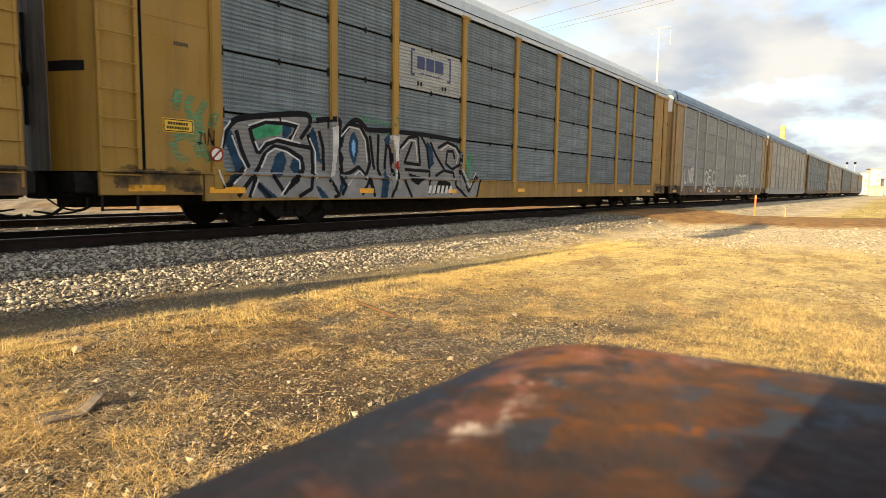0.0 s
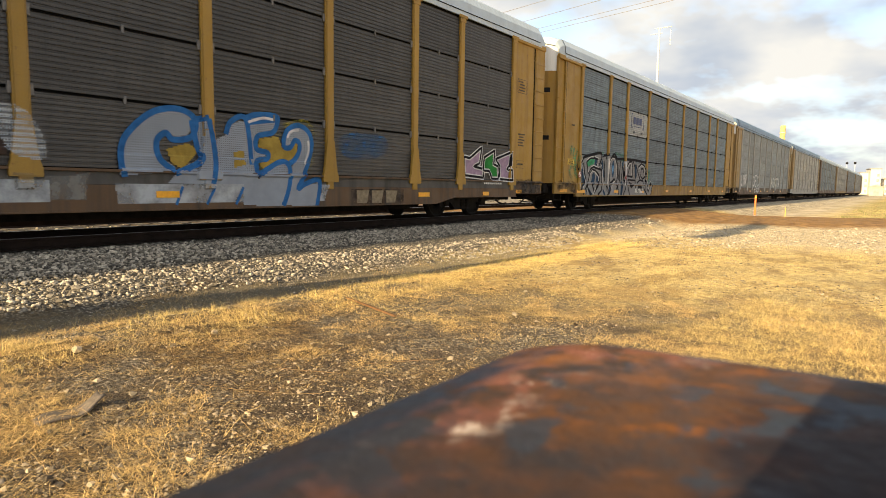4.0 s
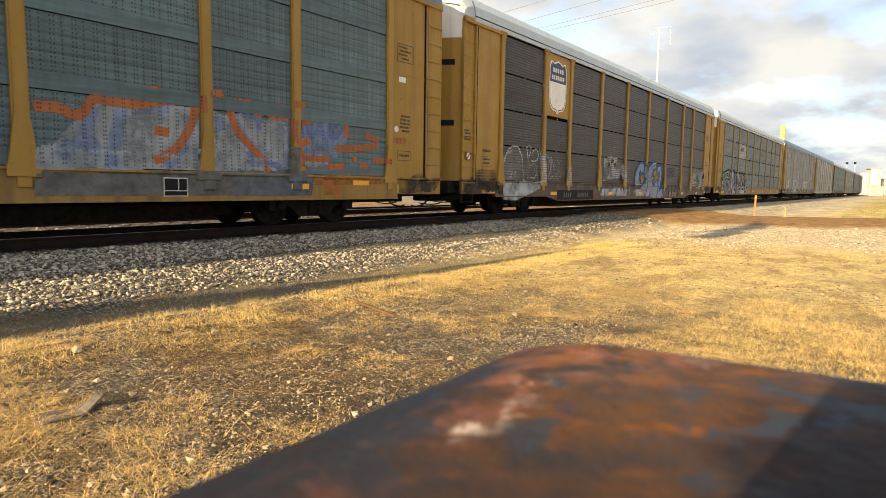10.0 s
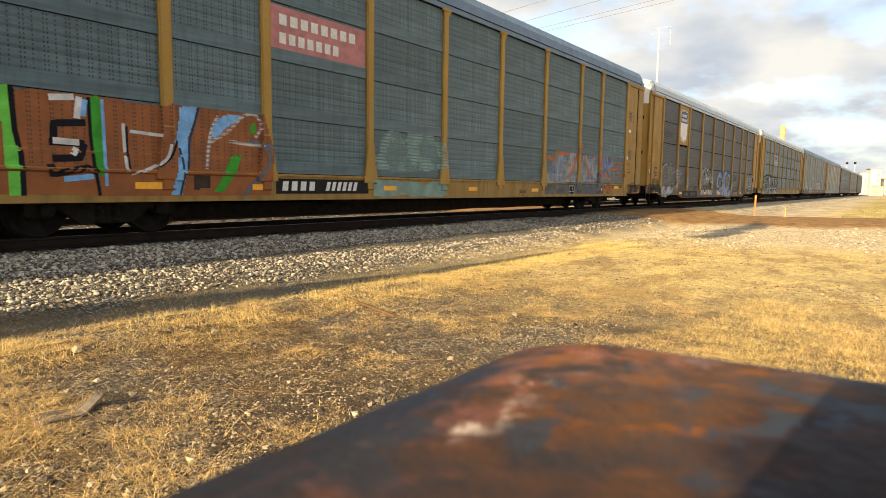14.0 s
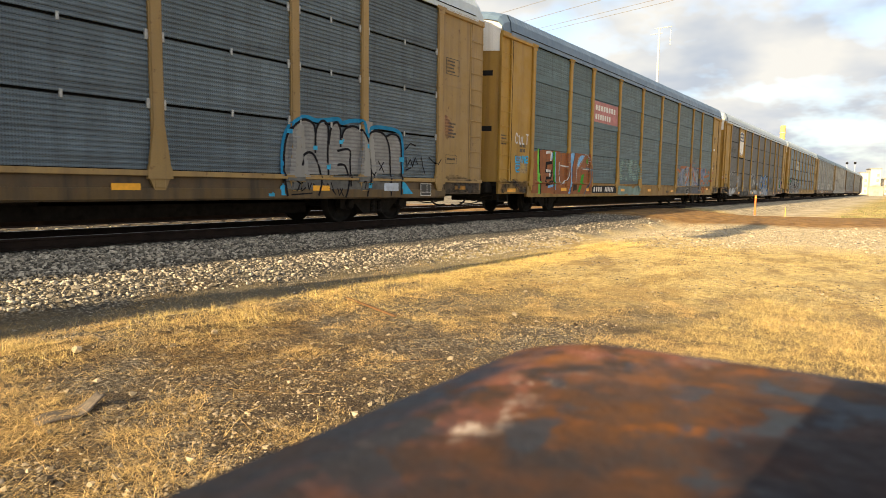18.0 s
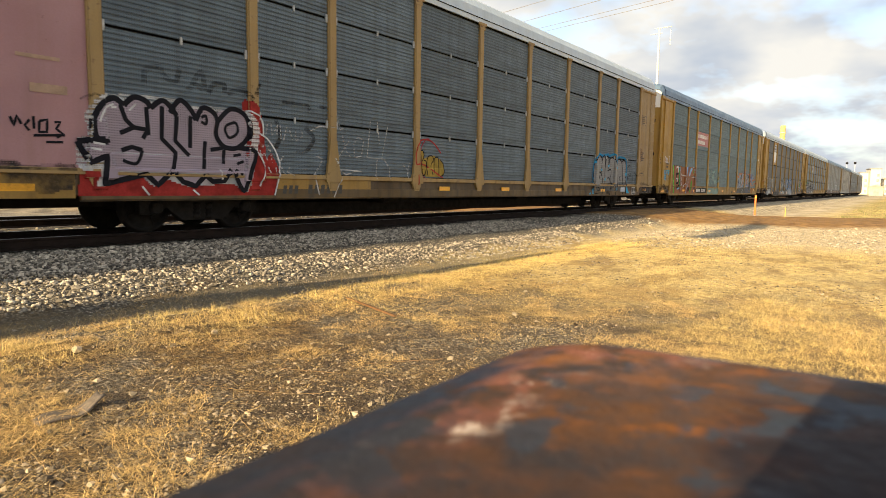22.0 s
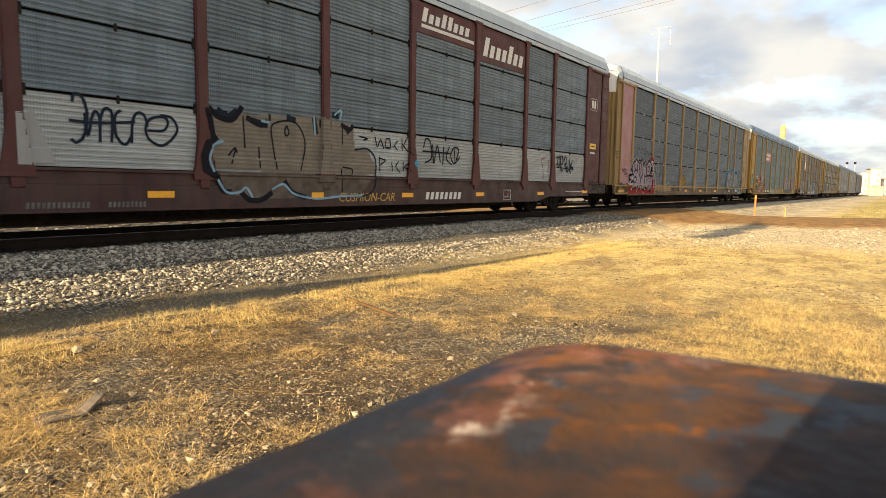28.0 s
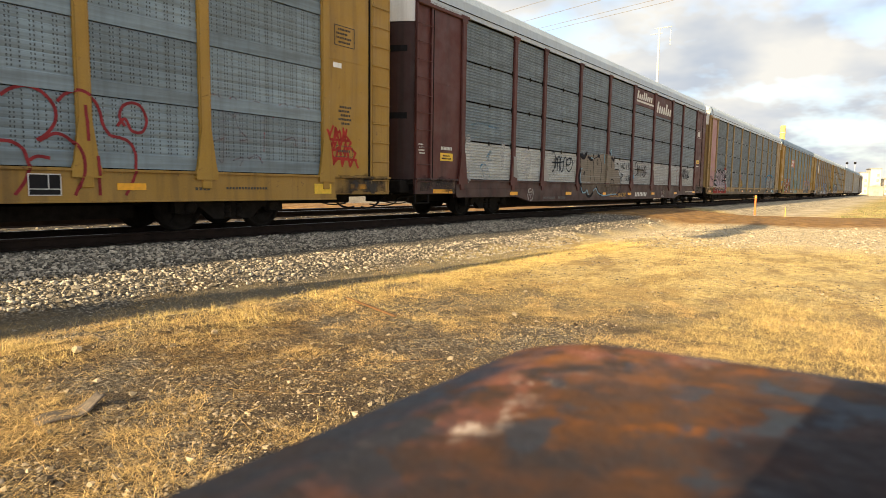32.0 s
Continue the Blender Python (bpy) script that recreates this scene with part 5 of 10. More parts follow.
def meadow():
    rng = np.random.default_rng(9)

    def tufts(count, per, xr, yr, power, spread, scale, cut):
        out = []
        while len(out) < count:
            x = xr[0] + (xr[1] - xr[0]) * rng.random() ** power
            y = rng.uniform(*yr)
            if noise.noise((x * scale, y * scale, 21.0)) + 0.5 * noise.noise((x * scale * 3.3, y * scale * 3.3, 2.0)) < cut + 0.3 * max(0.0, 1 - ((x - 4.2) * 0.42) ** 2 - ((y - 2.7) * 0.85) ** 2) or road_weight(x, y) > 0.25 or (x < 8 and stony(x, y) > rng.uniform(0.22, 0.9)):
                continue
            out.append((x, y))
        c = np.repeat(np.array(out), per, axis=0)
        return c + rng.normal(0, spread, c.shape)
    # low wispy tufts over the near field
    xy = tufts(5600, 18, (0.9, 8), (-0.9, 6.2), 1.35, 0.035, 1.7, 0.12)
    n = len(xy)
    grass("grass_tufts", "low wispy tufts of dry golden grass", xy, rng.uniform(0.03, 0.13, n) * rng.uniform(0.5, 1.1, n), np.clip(rng.normal(1.2, 0.36, n), 0, 1.54), rng.uniform(0.0014, 0.0032, n), STRAW, 1)
    # dead stems lying flat
    xy = np.stack([0.9 + 8 * rng.random(110000) ** 1.4, rng.uniform(-0.8, 6.3, 110000)], 1)
    thick = np.array([noise.noise((float(a) * 1.3, float(b) * 1.7, 8.0)) + 0.6 * noise.noise((float(a) * 4.1, float(b) * 4.1, 3.0)) for a, b in xy])
    xy = xy[thick > rng.uniform(-0.45, 0.22, len(xy)) + 0.22 * np.clip([stony(float(a), float(b)) for a, b in xy], 0, 1)]
    n = len(xy)
    grass("fallen_straw", "matted fallen straw and dead stems", xy, rng.uniform(0.03, 0.11, n) * rng.choice([1, 1, 1, 2.2], n), rng.uniform(1.15, 1.55, n), rng.uniform(0.0014, 0.0034, n), STRAW, 2)
    # the far part of the field
    xy = tufts(6700, 11, (5.0, 19), (-0.9, 6.2), 1.2, 0.09, 0.7, -0.08)
    n = len(xy)
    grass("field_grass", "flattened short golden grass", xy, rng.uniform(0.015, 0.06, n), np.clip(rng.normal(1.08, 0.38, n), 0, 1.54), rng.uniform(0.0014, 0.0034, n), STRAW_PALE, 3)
    # an uneven fringe along the ditch
    xy = tufts(2600, 12, (0.8, 16), (4.95, 6.35), 1.0, 0.06, 1.4, -0.12)
    xy = np.concatenate([xy, np.stack([2.4 + rng.normal(0, 0.35, 160), 8.1 + rng.normal(0, 0.1, 160)], 1)])
    n = len(xy)
    grass("ditch_grass", "taller dry grass along the edge of the ditch", xy, rng.uniform(0.05, 0.17, n) * rng.uniform(0.3, 1, n) ** 1.3, np.clip(np.abs(rng.normal(0.85, 0.42, n)), 0, 1.5), rng.uniform(0.0015, 0.0034, n), STRAW_PALE, 4)
    xy = tufts(700, 9, (0.9, 9), (6.2, 7.15), 1.0, 0.05, 1.6, 0.0)
    n = len(xy)
    grass("ditch_tufts", "thin dry grass growing in the shallow ditch", xy, rng.uniform(0.03, 0.12, n) * rng.uniform(0.4, 1, n), np.clip(np.abs(rng.normal(0.9, 0.4, n)), 0, 1.5), rng.uniform(0.0014, 0.003, n), STRAW, 7)
    # rough grass by the pillar
    xy = tufts(1100, 14, (4.4, 9), (-0.6, 1.6), 1.0, 0.06, 0.9, -0.25)
    n = len(xy)
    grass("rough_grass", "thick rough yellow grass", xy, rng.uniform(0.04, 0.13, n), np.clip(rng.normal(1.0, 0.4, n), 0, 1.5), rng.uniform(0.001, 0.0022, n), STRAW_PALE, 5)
    # beyond the crossing
    xy = tufts(1800, 7, (40, 110), (-9, 2.6), 1.2, 0.3, 0.1, -0.6)
    n = len(xy)
    grass("verge_grass", "yellow-green rough grass beyond the dirt crossing", xy, rng.uniform(0.05, 0.17, n), np.abs(rng.normal(0, 0.5, n)), rng.uniform(0.012, 0.03, n), STRAW_GREEN, 6)


meadow()


# ---- litter and markers on the ground ----
def make_litter():
    bark = plain("weathered_grey_rubber", (0.13, 0.105, 0.085), 0.8, 0, 0.4, 20, 0.4)
    z = ground_z(1.62, 3.94) - 0.018
    sh = thing("rubber_scrap", "curled dark scrap of tyre rubber lying on dry grass", "scrap", at=pose(1.62, 3.94, z + 0.012, 0, 0, 2))
    mb, prof = MB(), []
    n, m = 12, 5
    for k in range(n + 1):
        u = k / n
        x = -0.19 + 0.38 * u
        lift = 0.075 * max(0, u - 0.55) ** 1.4 * 3 + 0.01 * math.sin(u * 7)
        for j in range(m + 1):
            w = j / m - 0.5
            mb.v.append((x, w * 0.19 * (0.5 + 0.45 * math.sin(math.pi * min(1, u * 1.1 + 0.08))), lift + 0.03 * (w * w - 0.25) * 2 + 0.015))
    for k in range(n):
        for j in range(m):
            a = k * (m + 1) + j
            mb.f.append((a, a + 1, a + m + 2, a + m + 1))
    o = part("shell", mb, bark, sh, smooth=True)
    so = o.modifiers.new("thick", "SOLIDIFY")
    so.thickness = 0.014
    bd = thing("wooden_lath", "thin split wooden lath lying on gravel", "lath", at=pose(5.07, 4.71, ground_z(5.07, 4.71) + 0.02, 0, 1.5, math.degrees(math.atan2(1.26, 0.57))))
    part("board", MB().box(-0.69, 0.69, -0.014, 0.014, -0.01, 0.01, 0.003), plain("sunbleached_lath_wood", (0.17, 0.085, 0.03), 0.8, 0, 0.35, 15, 0.3), bd)
    stemm = plain("dull_brown_stem", (0.22, 0.13, 0.05), 0.8, 0, 0.3, 20, 0.1)
    tw = thing("dry_stem", "long curved dry weed stem on the ground", "stem")
    pts = [(2.97, 3.71), (3.08, 3.47), (3.2, 3.27), (3.45, 3.24), (3.71, 3.16), (3.95, 2.86)]
    part("stalk", MB().tube([(x, y, ground_z(x, y) + 0.03 + 0.012 * (k % 2)) for k, (x, y) in enumerate(pts)], 0.0028, 5), stemm, tw)
    tw = thing("dry_stem", "thin pale dry weed stem on the ground", "stem")
    pts = [(2.35, 3.9), (2.5, 3.55), (2.62, 3.25), (2.78, 3.0)]
    part("stalk", MB().tube([(x, y, ground_z(x, y) + 0.04) for x, y in pts], 0.0016, 5), stemm, tw)
    rng = random.Random(4)
    for x, y, s in ((2.22, 5.23, 0.085), (1.29, 2.97, 0.05), (5.9, 3.32, 0.055), (1.02, 3.28, 0.06), (3.3, 5.0, 0.07), (7.4, 4.0, 0.055), (4.1, 2.9, 0.06), (20.9, 3.6, 0.16)):
        bm = bmesh.new()
        bmesh.ops.create_icosphere(bm, subdivisions=1, radius=s * 0.55)
        for v in bm.verts:
            v.co *= 1 + 0.75 * noise.noise(v.co * (1.1 / s) + Vector((x * 3, y * 3, 0)))
            v.co.z *= 0.7
        me = bpy.data.meshes.new("rock")
        bm.to_mesh(me)
        bm.free()
        me.materials.append(FIELD_STONE)
        r = new("rock", me)
        r.matrix_basis = pose(x, y, ground_z(x, y) + s * 0.2, rng.uniform(-20, 20), 0, rng.uniform(0, 360))
        tagged(r, "pale angular rock lying in dry grass", "rock", "rocks in the grass")
    orange = plain("orange_marker_plastic", (0.62, 0.13, 0.008), 0.45, 0, 0.1, 6, 0.03)
    mk = thing("marker_post", "upright orange plastic marker post beside the crossing", "marker post", at=(40.7, 6.9, ground_z(40.7, 6.9)))
    part("blade", MB().box(-0.02, 0.02, -0.05, 0.05, -0.1, 1.2, 0.008), orange, mk)
    part("reflective_band", MB().box(-0.023, 0.023, -0.053, 0.053, 1.02, 1.1, 0.003), LABEL_YELLOW, mk, "yellow reflective band")
    mk = thing("survey_stake", "short yellow survey stake in gravel", "stake", at=(37.2, 4.85, ground_z(37.2, 4.85)))
    part("stake", MB().box(-0.012, 0.012, -0.018, 0.018, -0.1, 0.5, 0.004), plain("yellow_stake_paint", (0.75, 0.45, 0.05), 0.6, 0, 0.15, 9), mk)


make_litter()


# ---- poles, wires and the distance ----
POLE_STEEL = plain("weathered_galvanised_pole", (0.62, 0.60, 0.56), 0.55, 0.2, 0.15, 2, 0.05)


def make_distance():
    # an unseen tall pole, added and shaped to cast the long shadow across the field
    wood = plain("weathered_pole_wood", (0.20, 0.15, 0.11), 0.85, 0, 0.3, 4, 0.3)
    px, py = -6.3, 7.70
    up = thing("utility_pole", "unseen pole on a thick base with drums near its top, added to cast a shadow", "utility pole", at=(px, py, ground_z(px, py)))
    part("shaft", MB().lathe([(0.0, -0.3), (0.46, -0.3), (0.42, 4.6), (0.24, 6.2), (0.07, 7.2), (0.06, 12.8), (0.0, 12.85)], n=18, axis="z"), wood, up, smooth=True)
    part("transformer", MB().lathe([(0.0, 9.2), (0.36, 9.25), (0.38, 9.4), (0.38, 10.5), (0.3, 10.62), (0.0, 10.65)], (0.1, -0.75, 0), 20, "z"), POLE_STEEL, up)
    part("transformer", MB().lathe([(0.0, 10.3), (0.36, 10.35), (0.38, 10.5), (0.38, 12.2), (0.3, 12.32), (0.0, 12.35)], (0.1, -0.35, 0), 20, "z"), POLE_STEEL, up)
    part("crossarm", MB().box(-0.06, 0.06, -1.1, 0.8, 11.7, 11.85, 0.01), wood, up)
    # the wires overhead
    wire = plain("grey_weathered_cable", (0.20, 0.19, 0.19), 0.6, 0, 0.1, 2, 0.0)
    for n, (a, b) in enumerate(WIRES):
        w = thing("overhead_wire", "thin dark overhead power line", "overhead wire", group="overhead wires")
        A, B = Vector((*a, 13.0)), Vector((*b, 13.0))
        d = (B - A).normalized()
        pts = [A + d * s for s in (-60, -30, 0, 20, 40, 70)]
        part("cable", MB().tube(pts, 0.017, 5), wire, w)
    # the tall steel pole behind the train
    d, az = 120.0, radians(17.75)
    bx, by = d * math.cos(az), d * math.sin(az)
    top = 0.853 + d * math.tan(radians(13.3))
    tp = thing("transmission_pole", "tall slender pale steel transmission pole with crossarms", "transmission pole", at=(bx, by, -0.5))
    part("mast", MB().lathe([(0.0, 0), (0.32, 0), (0.16, top + 0.5), (0.0, top + 0.6)], n=14, axis="z"), POLE_STEEL, tp, smooth=True)
    sx, sy = math.sin(az), -math.cos(az)
    for z, l0, l1 in ((top + 0.4, -0.9, 2.0), (top - 0.6, -1.6, 0.6)):
        part("crossarm", MB().tube([(sx * l0, sy * l0, z), (sx * l1, sy * l1, z + 0.25)], 0.07, 6), POLE_STEEL, tp)
    part("insulator", MB().lathe([(0.0, top - 2.6), (0.1, top - 2.5), (0.06, top - 2.0), (0.11, top - 1.5), (0.06, top - 0.8), (0.1, top - 0.2), (0.0, top + 0.4)], (sx * 1.9, sy * 1.9, 0), 10, "z"), POLE_STEEL, tp)
    # round-headed signals far along the line
    for azd in (3.50, 2.98):
        d, az = 236.0, radians(azd)
        x, y = d * math.cos(az), d * math.sin(az)
        h = 0.853 + d * math.tan(radians(2.18))
        s = thing("railway_signal", "dark round-headed railway signal on a mast", "railway signal", at=(x, y, -0.5), group="signals along the line")
        part("mast", MB().lathe([(0.0, 0), (0.12, 0), (0.09, h), (0.0, h)], n=10, axis="z"), POLE_STEEL, s)
        part("target", MB().lathe([(0.0, -0.06), (0.36, -0.05), (0.38, 0.0), (0.36, 0.05), (0.0, 0.06)], (0, 0, h + 0.5), 22, "x"), BLACK, s, "round black signal target")
        part("hood", MB().lathe([(0.14, -0.06), (0.17, -0.06), (0.17, -0.5), (0.14, -0.5)], (0, 0, h + 0.5), 14, "x"), BLACK, s)
    # the yellow stack
    d, az = 420.0, radians(7.99)
    st = thing("chimney_stack", "sunlit yellow industrial stack with a banded top", "chimney", at=(d * math.cos(az), d * math.sin(az), -0.5))
    ochre = plain("sunlit_yellow_brick", (0.72, 0.50, 0.17), 0.8, 0, 0.15, 0.4, 0.05)
    hh = d * math.tan(radians(5.35))
    part("shaft", MB().lathe([(0.0, 0), (1.7, 0), (1.45, hh - 5.0), (1.62, hh - 4.8), (1.62, hh - 3.9), (1.4, hh - 3.7), (1.4, hh - 0.3), (1.2, hh), (0.0, hh)], n=20, axis="z"), ochre, st)
    part("collar", MB().lathe([(1.55, hh - 4.6), (1.75, hh - 4.5), (1.75, hh - 4.2), (1.55, hh - 4.1)], n=20, axis="z"), POLE_STEEL, st)
    # pale buildings on the horizon
    # distance haze is put into the paler wall and window colours
    wall = plain("pale_hazy_render", (0.62, 0.575, 0.49), 0.8, 0, 0.12, 0.3, 0.05)
    glass = plain("hazy_window_glass", (0.30, 0.31, 0.31), 0.2, 0, 0.2, 1, 0.0)
    roofm = plain("grey_flat_roof", (0.30, 0.29, 0.27), 0.8, 0, 0.2, 0.5, 0.05)
    rnd = random.Random(2)
    for azd, w, el, dist in ((2.15, 7, 1.45, 430), (1.62, 5, 1.75, 425), (1.2, 7, 0.95, 440), (0.62, 9, 1.05, 450), (0.0, 8, 1.25, 455), (-0.9, 16, 1.5, 470), (3.2, 14, 1.2, 460), (-2.2, 22, 1.2, 480)):
        az = radians(azd)
        h = max(5.0, dist * math.tan(radians(el)) + 1.2)
        b = thing("apartment_building", "pale sunlit flat-roofed building on the horizon", "building", at=pose(dist * math.cos(az), dist * math.sin(az), -0.6, 0, 0, azd + rnd.uniform(-12, 12)), group="buildings on the horizon")
        part("wall", MB().box(0, 12, -w / 2, w / 2, 0, h, 0.1), wall, b)
        part("roof", MB().box(-0.3, 12.3, -w / 2 - 0.3, w / 2 + 0.3, h, h + 0.5, 0.1), roofm, b)
        win = MB().box(-0.08, 0.05, -0.6, 0.6, 0, 1.5, 0.02).mesh("window", glass)
        fl = int((h - 1) // 3)
        for f in range(fl):
            for k in range(int(w // 2.6)):
                part("window", win, None, b, at=(0, -w / 2 + 1.4 + k * 2.6, 1.1 + f * 3.0))
    # a low line of sheds and shrubs at the end of the view
    shed = plain("pale_sheet_shed", (0.45, 0.41, 0.33), 0.7, 0, 0.15, 0.5, 0.05)
    for k in range(7):
        x, y = 300 + rnd.uniform(-15, 15), 8 - k * 7.0
        hgt = 0
        s = thing("low_shed", "low pale shed on the horizon", "shed", at=(x, y, -0.6), group="sheds on the horizon")
        hgt = rnd.uniform(2.6, 4.2)
        part("wall", MB().box(0, 6, -2.4, 2.4, 0, hgt, 0.05), shed, s)
        part("roof", MB().sweep([(-2.7, hgt), (0, hgt + 0.9), (2.7, hgt), (2.7, hgt - 0.15), (-2.7, hgt - 0.15)], -0.3, 6.3), roofm, s)
        part("door", MB().box(-0.06, 0.02, -0.9, 0.9, 0, 2.1, 0.02), glass, s)


WIRES = (((38.69, 22.89), (37.77, 19.47)), ((41.68, 23.2), (39.71, 16.53)), ((44.05, 23.17), (41.6, 13.66)), ((45.18, 23.36), (42.29, 12.61)))
make_distance()


# ---- stencils, plates and graffiti on the wagons ----
GLYPH = {
    "S": [[(.9, .8), (.6, 1), (.2, .92), (.1, .7), (.4, .52), (.8, .4), (.9, .18), (.5, 0), (.1, .15)]], "N": [[(.1, 0), (.12, 1)], [(.12, 1), (.85, 0)], [(.85, 0), (.9, 1)]],
    "O": [[(.5, 1), (.12, .75), (.1, .3), (.5, 0), (.88, .3), (.88, .75), (.5, 1)]], "W": [[(.05, 1), (.25, 0)], [(.25, 0), (.5, .7)], [(.5, .7), (.75, 0)], [(.75, 0), (.95, 1)]],
    "E": [[(.9, 1), (.15, .95), (.1, .05), (.9, 0)], [(.12, .5), (.75, .52)]], "R": [[(.1, 0), (.12, 1), (.75, .9), (.75, .6), (.15, .48)], [(.2, .48), (.9, 0)]],
    "C": [[(.9, .8), (.5, 1), (.12, .7), (.12, .3), (.5, 0), (.9, .2)]], "U": [[(.1, 1), (.12, .25), (.5, 0), (.88, .25), (.9, 1)]], "2": [[(.1, .75), (.4, 1), (.85, .8), (.7, .45), (.1, .05)], [(.1, .05), (.95, .05)]],
    "K": [[(.1, 0), (.12, 1)], [(.9, 1), (.15, .48)], [(.15, .48), (.95, 0)]], "L": [[(.15, 1), (.1, .05)], [(.1, .05), (.9, .05)]], "I": [[(.5, 0), (.5, 1)]], "A": [[(.05, 0), (.5, 1)], [(.5, 1), (.95, 0)], [(.25, .4), (.75, .4)]],
    "H": [[(.1, 0), (.1, 1)], [(.9, 0), (.9, 1)], [(.1, .5), (.9, .5)]], "M": [[(.05, 0), (.1, 1)], [(.1, 1), (.5, .3)], [(.5, .3), (.9, 1)], [(.9, 1), (.95, 0)]], "D": [[(.12, 0), (.12, 1), (.7, .85), (.9, .5), (.7, .12), (.12, 0)]],
    "T": [[(.5, 0), (.5, 1)], [(.05, 1), (.95, 1)]], "Y": [[(.05, 1), (.5, .5)], [(.95, 1), (.5, .5)], [(.5, .5), (.5, 0)]], "P": [[(.1, 0), (.12, 1), (.8, .9), (.8, .55), (.12, .45)]], "G": [[(.9, .8), (.5, 1), (.12, .7), (.12, .3), (.5, 0), (.9, .2), (.9, .45), (.55, .45)]],
    "Z": [[(.1, 1), (.9, 1)], [(.9, 1), (.1, 0)], [(.1, 0), (.95, 0)]], "V": [[(.05, 1), (.5, 0)], [(.5, 0), (.95, 1)]], "B": [[(.1, 0), (.12, 1), (.75, .88), (.7, .58), (.15, .5)], [(.15, .5), (.85, .38), (.8, .1), (.1, 0)]], "F": [[(.1, 0), (.12, 1), (.9, 1)], [(.12, .52), (.7, .52)]], "X": [[(.05, 0), (.95, 1)], [(.05, 1), (.95, 0)]],
}


def skin(u, z, flare=True):
    """Depth of the wagon's outer skin at (u, z): sill, ledge, posts, flared feet, sheets."""
    if z < 1.04:
        d = min(abs(u - p) for p in POSTS)
        if z > 0.89 and flare and d < 0.23:
            return SIDE - 0.042
        if z > 0.74 and d < 0.11:
            return SIDE - 0.027
        if z > 0.96 and not flare and d < 0.15:
            return SIDE - 0.032
        return SIDE if z < 0.985 else SIDE - 0.03
    for p in POSTS:
        d = abs(u - p)
        if not flare and z < 1.13 and d < 0.15:
            return SIDE - 0.032
        if d < 0.11:
            return SIDE - 0.04 if flare and z < 1.75 else SIDE - 0.025
        if flare and z < 1.75 and d < 0.21 - (z - 1.04) * 0.16:
            return SIDE - 0.04
    if u < POSTS[0] or u > POSTS[-1]:
        return SIDE + 0.03
    return FACE - (0.0145 if z < PANEL0 + 0.235 else 0.002)


def draped(mb, pts, w, lift, flare=True, step=0.05, across=2):
    """A painted stroke that follows the skin of the wagon; w may grow along it."""
    dense = []
    for a, b in zip(pts, pts[1:]):
        n = max(1, int(math.dist(a, b) / step))
        dense += [(a[0] + (b[0] - a[0]) * k / n, a[1] + (b[1] - a[1]) * k / n) for k in range(n)]
    dense.append(tuple(pts[-1]))
    i, m = len(mb.v), across + 1
    for k, p in enumerate(dense):
        a, b = dense[max(k - 1, 0)], dense[min(k + 1, len(dense) - 1)]
        dx, dz = b[0] - a[0], b[1] - a[1]
        l = math.hypot(dx, dz) or 1
        for j in range(m):
            o = (j / across - 0.5) * w
            u, z = p[0] - dz / l * o, p[1] + dx / l * o
            mb.v.append((u, skin(u, z, flare) - lift, z))
    for k in range(len(dense) - 1):
        for j in range(across):
            a = i + k * m + j
            mb.f.append((a, a + 1, a + m + 1, a + m))
    return mb


def flat_mesh(mb, name, mat):
    me = bpy.data.meshes.new(name)
    me.from_pydata([tuple(v) for v in mb.v], [], mb.f)
    me.materials.append(mat)
    return me


def strokes(car, lines, w, mat, name="graffiti_tag", lift=0.004, flare=True, smooth=True, parent=None, label=""):
    if len(lines) > 1:
        return [strokes(car, [ln], w, mat, name, lift, flare, smooth, parent, label) for ln in lines][0]
    mb = MB()
    for ln in lines:
        draped(mb, curve_pts(ln, 6) if smooth and len(ln) > 2 else ln, w, lift, flare, across=2 if w < 0.1 else 4)
    return part(name, flat_mesh(mb, name, mat), None, parent or car, label)


def letter_lines(ch, u0, u1, z0, z1, lean=0.0, wob=0.0, rnd=None):
    out = []
    for ln in GLYPH[ch]:
        out.append([(u0 + (u1 - u0) * x + lean * y + (rnd.uniform(-wob, wob) if rnd else 0), z0 + (z1 - z0) * y + (rnd.uniform(-wob, wob) if rnd else 0)) for x, y in ln])
    return out


def tag(car, word, u0, u1, z0, z1, w, mat, seed=0, lean=0.0, label="thin spray-painted tag", flare=True, wob=0.025):
    rnd = random.Random(seed)
    cw = (u1 - u0) / len(word)
    lines = []
    for k, ch in enumerate(word):
        if ch != " ":
            lines += letter_lines(ch, u0 + cw * k + 0.05 * cw, u0 + cw * (k + 0.92), z0, z1 + rnd.uniform(-0.05, 0.05), lean, wob, rnd)
    return strokes(car, lines, w, mat, "graffiti_tag", 0.010, flare, True, None, label)


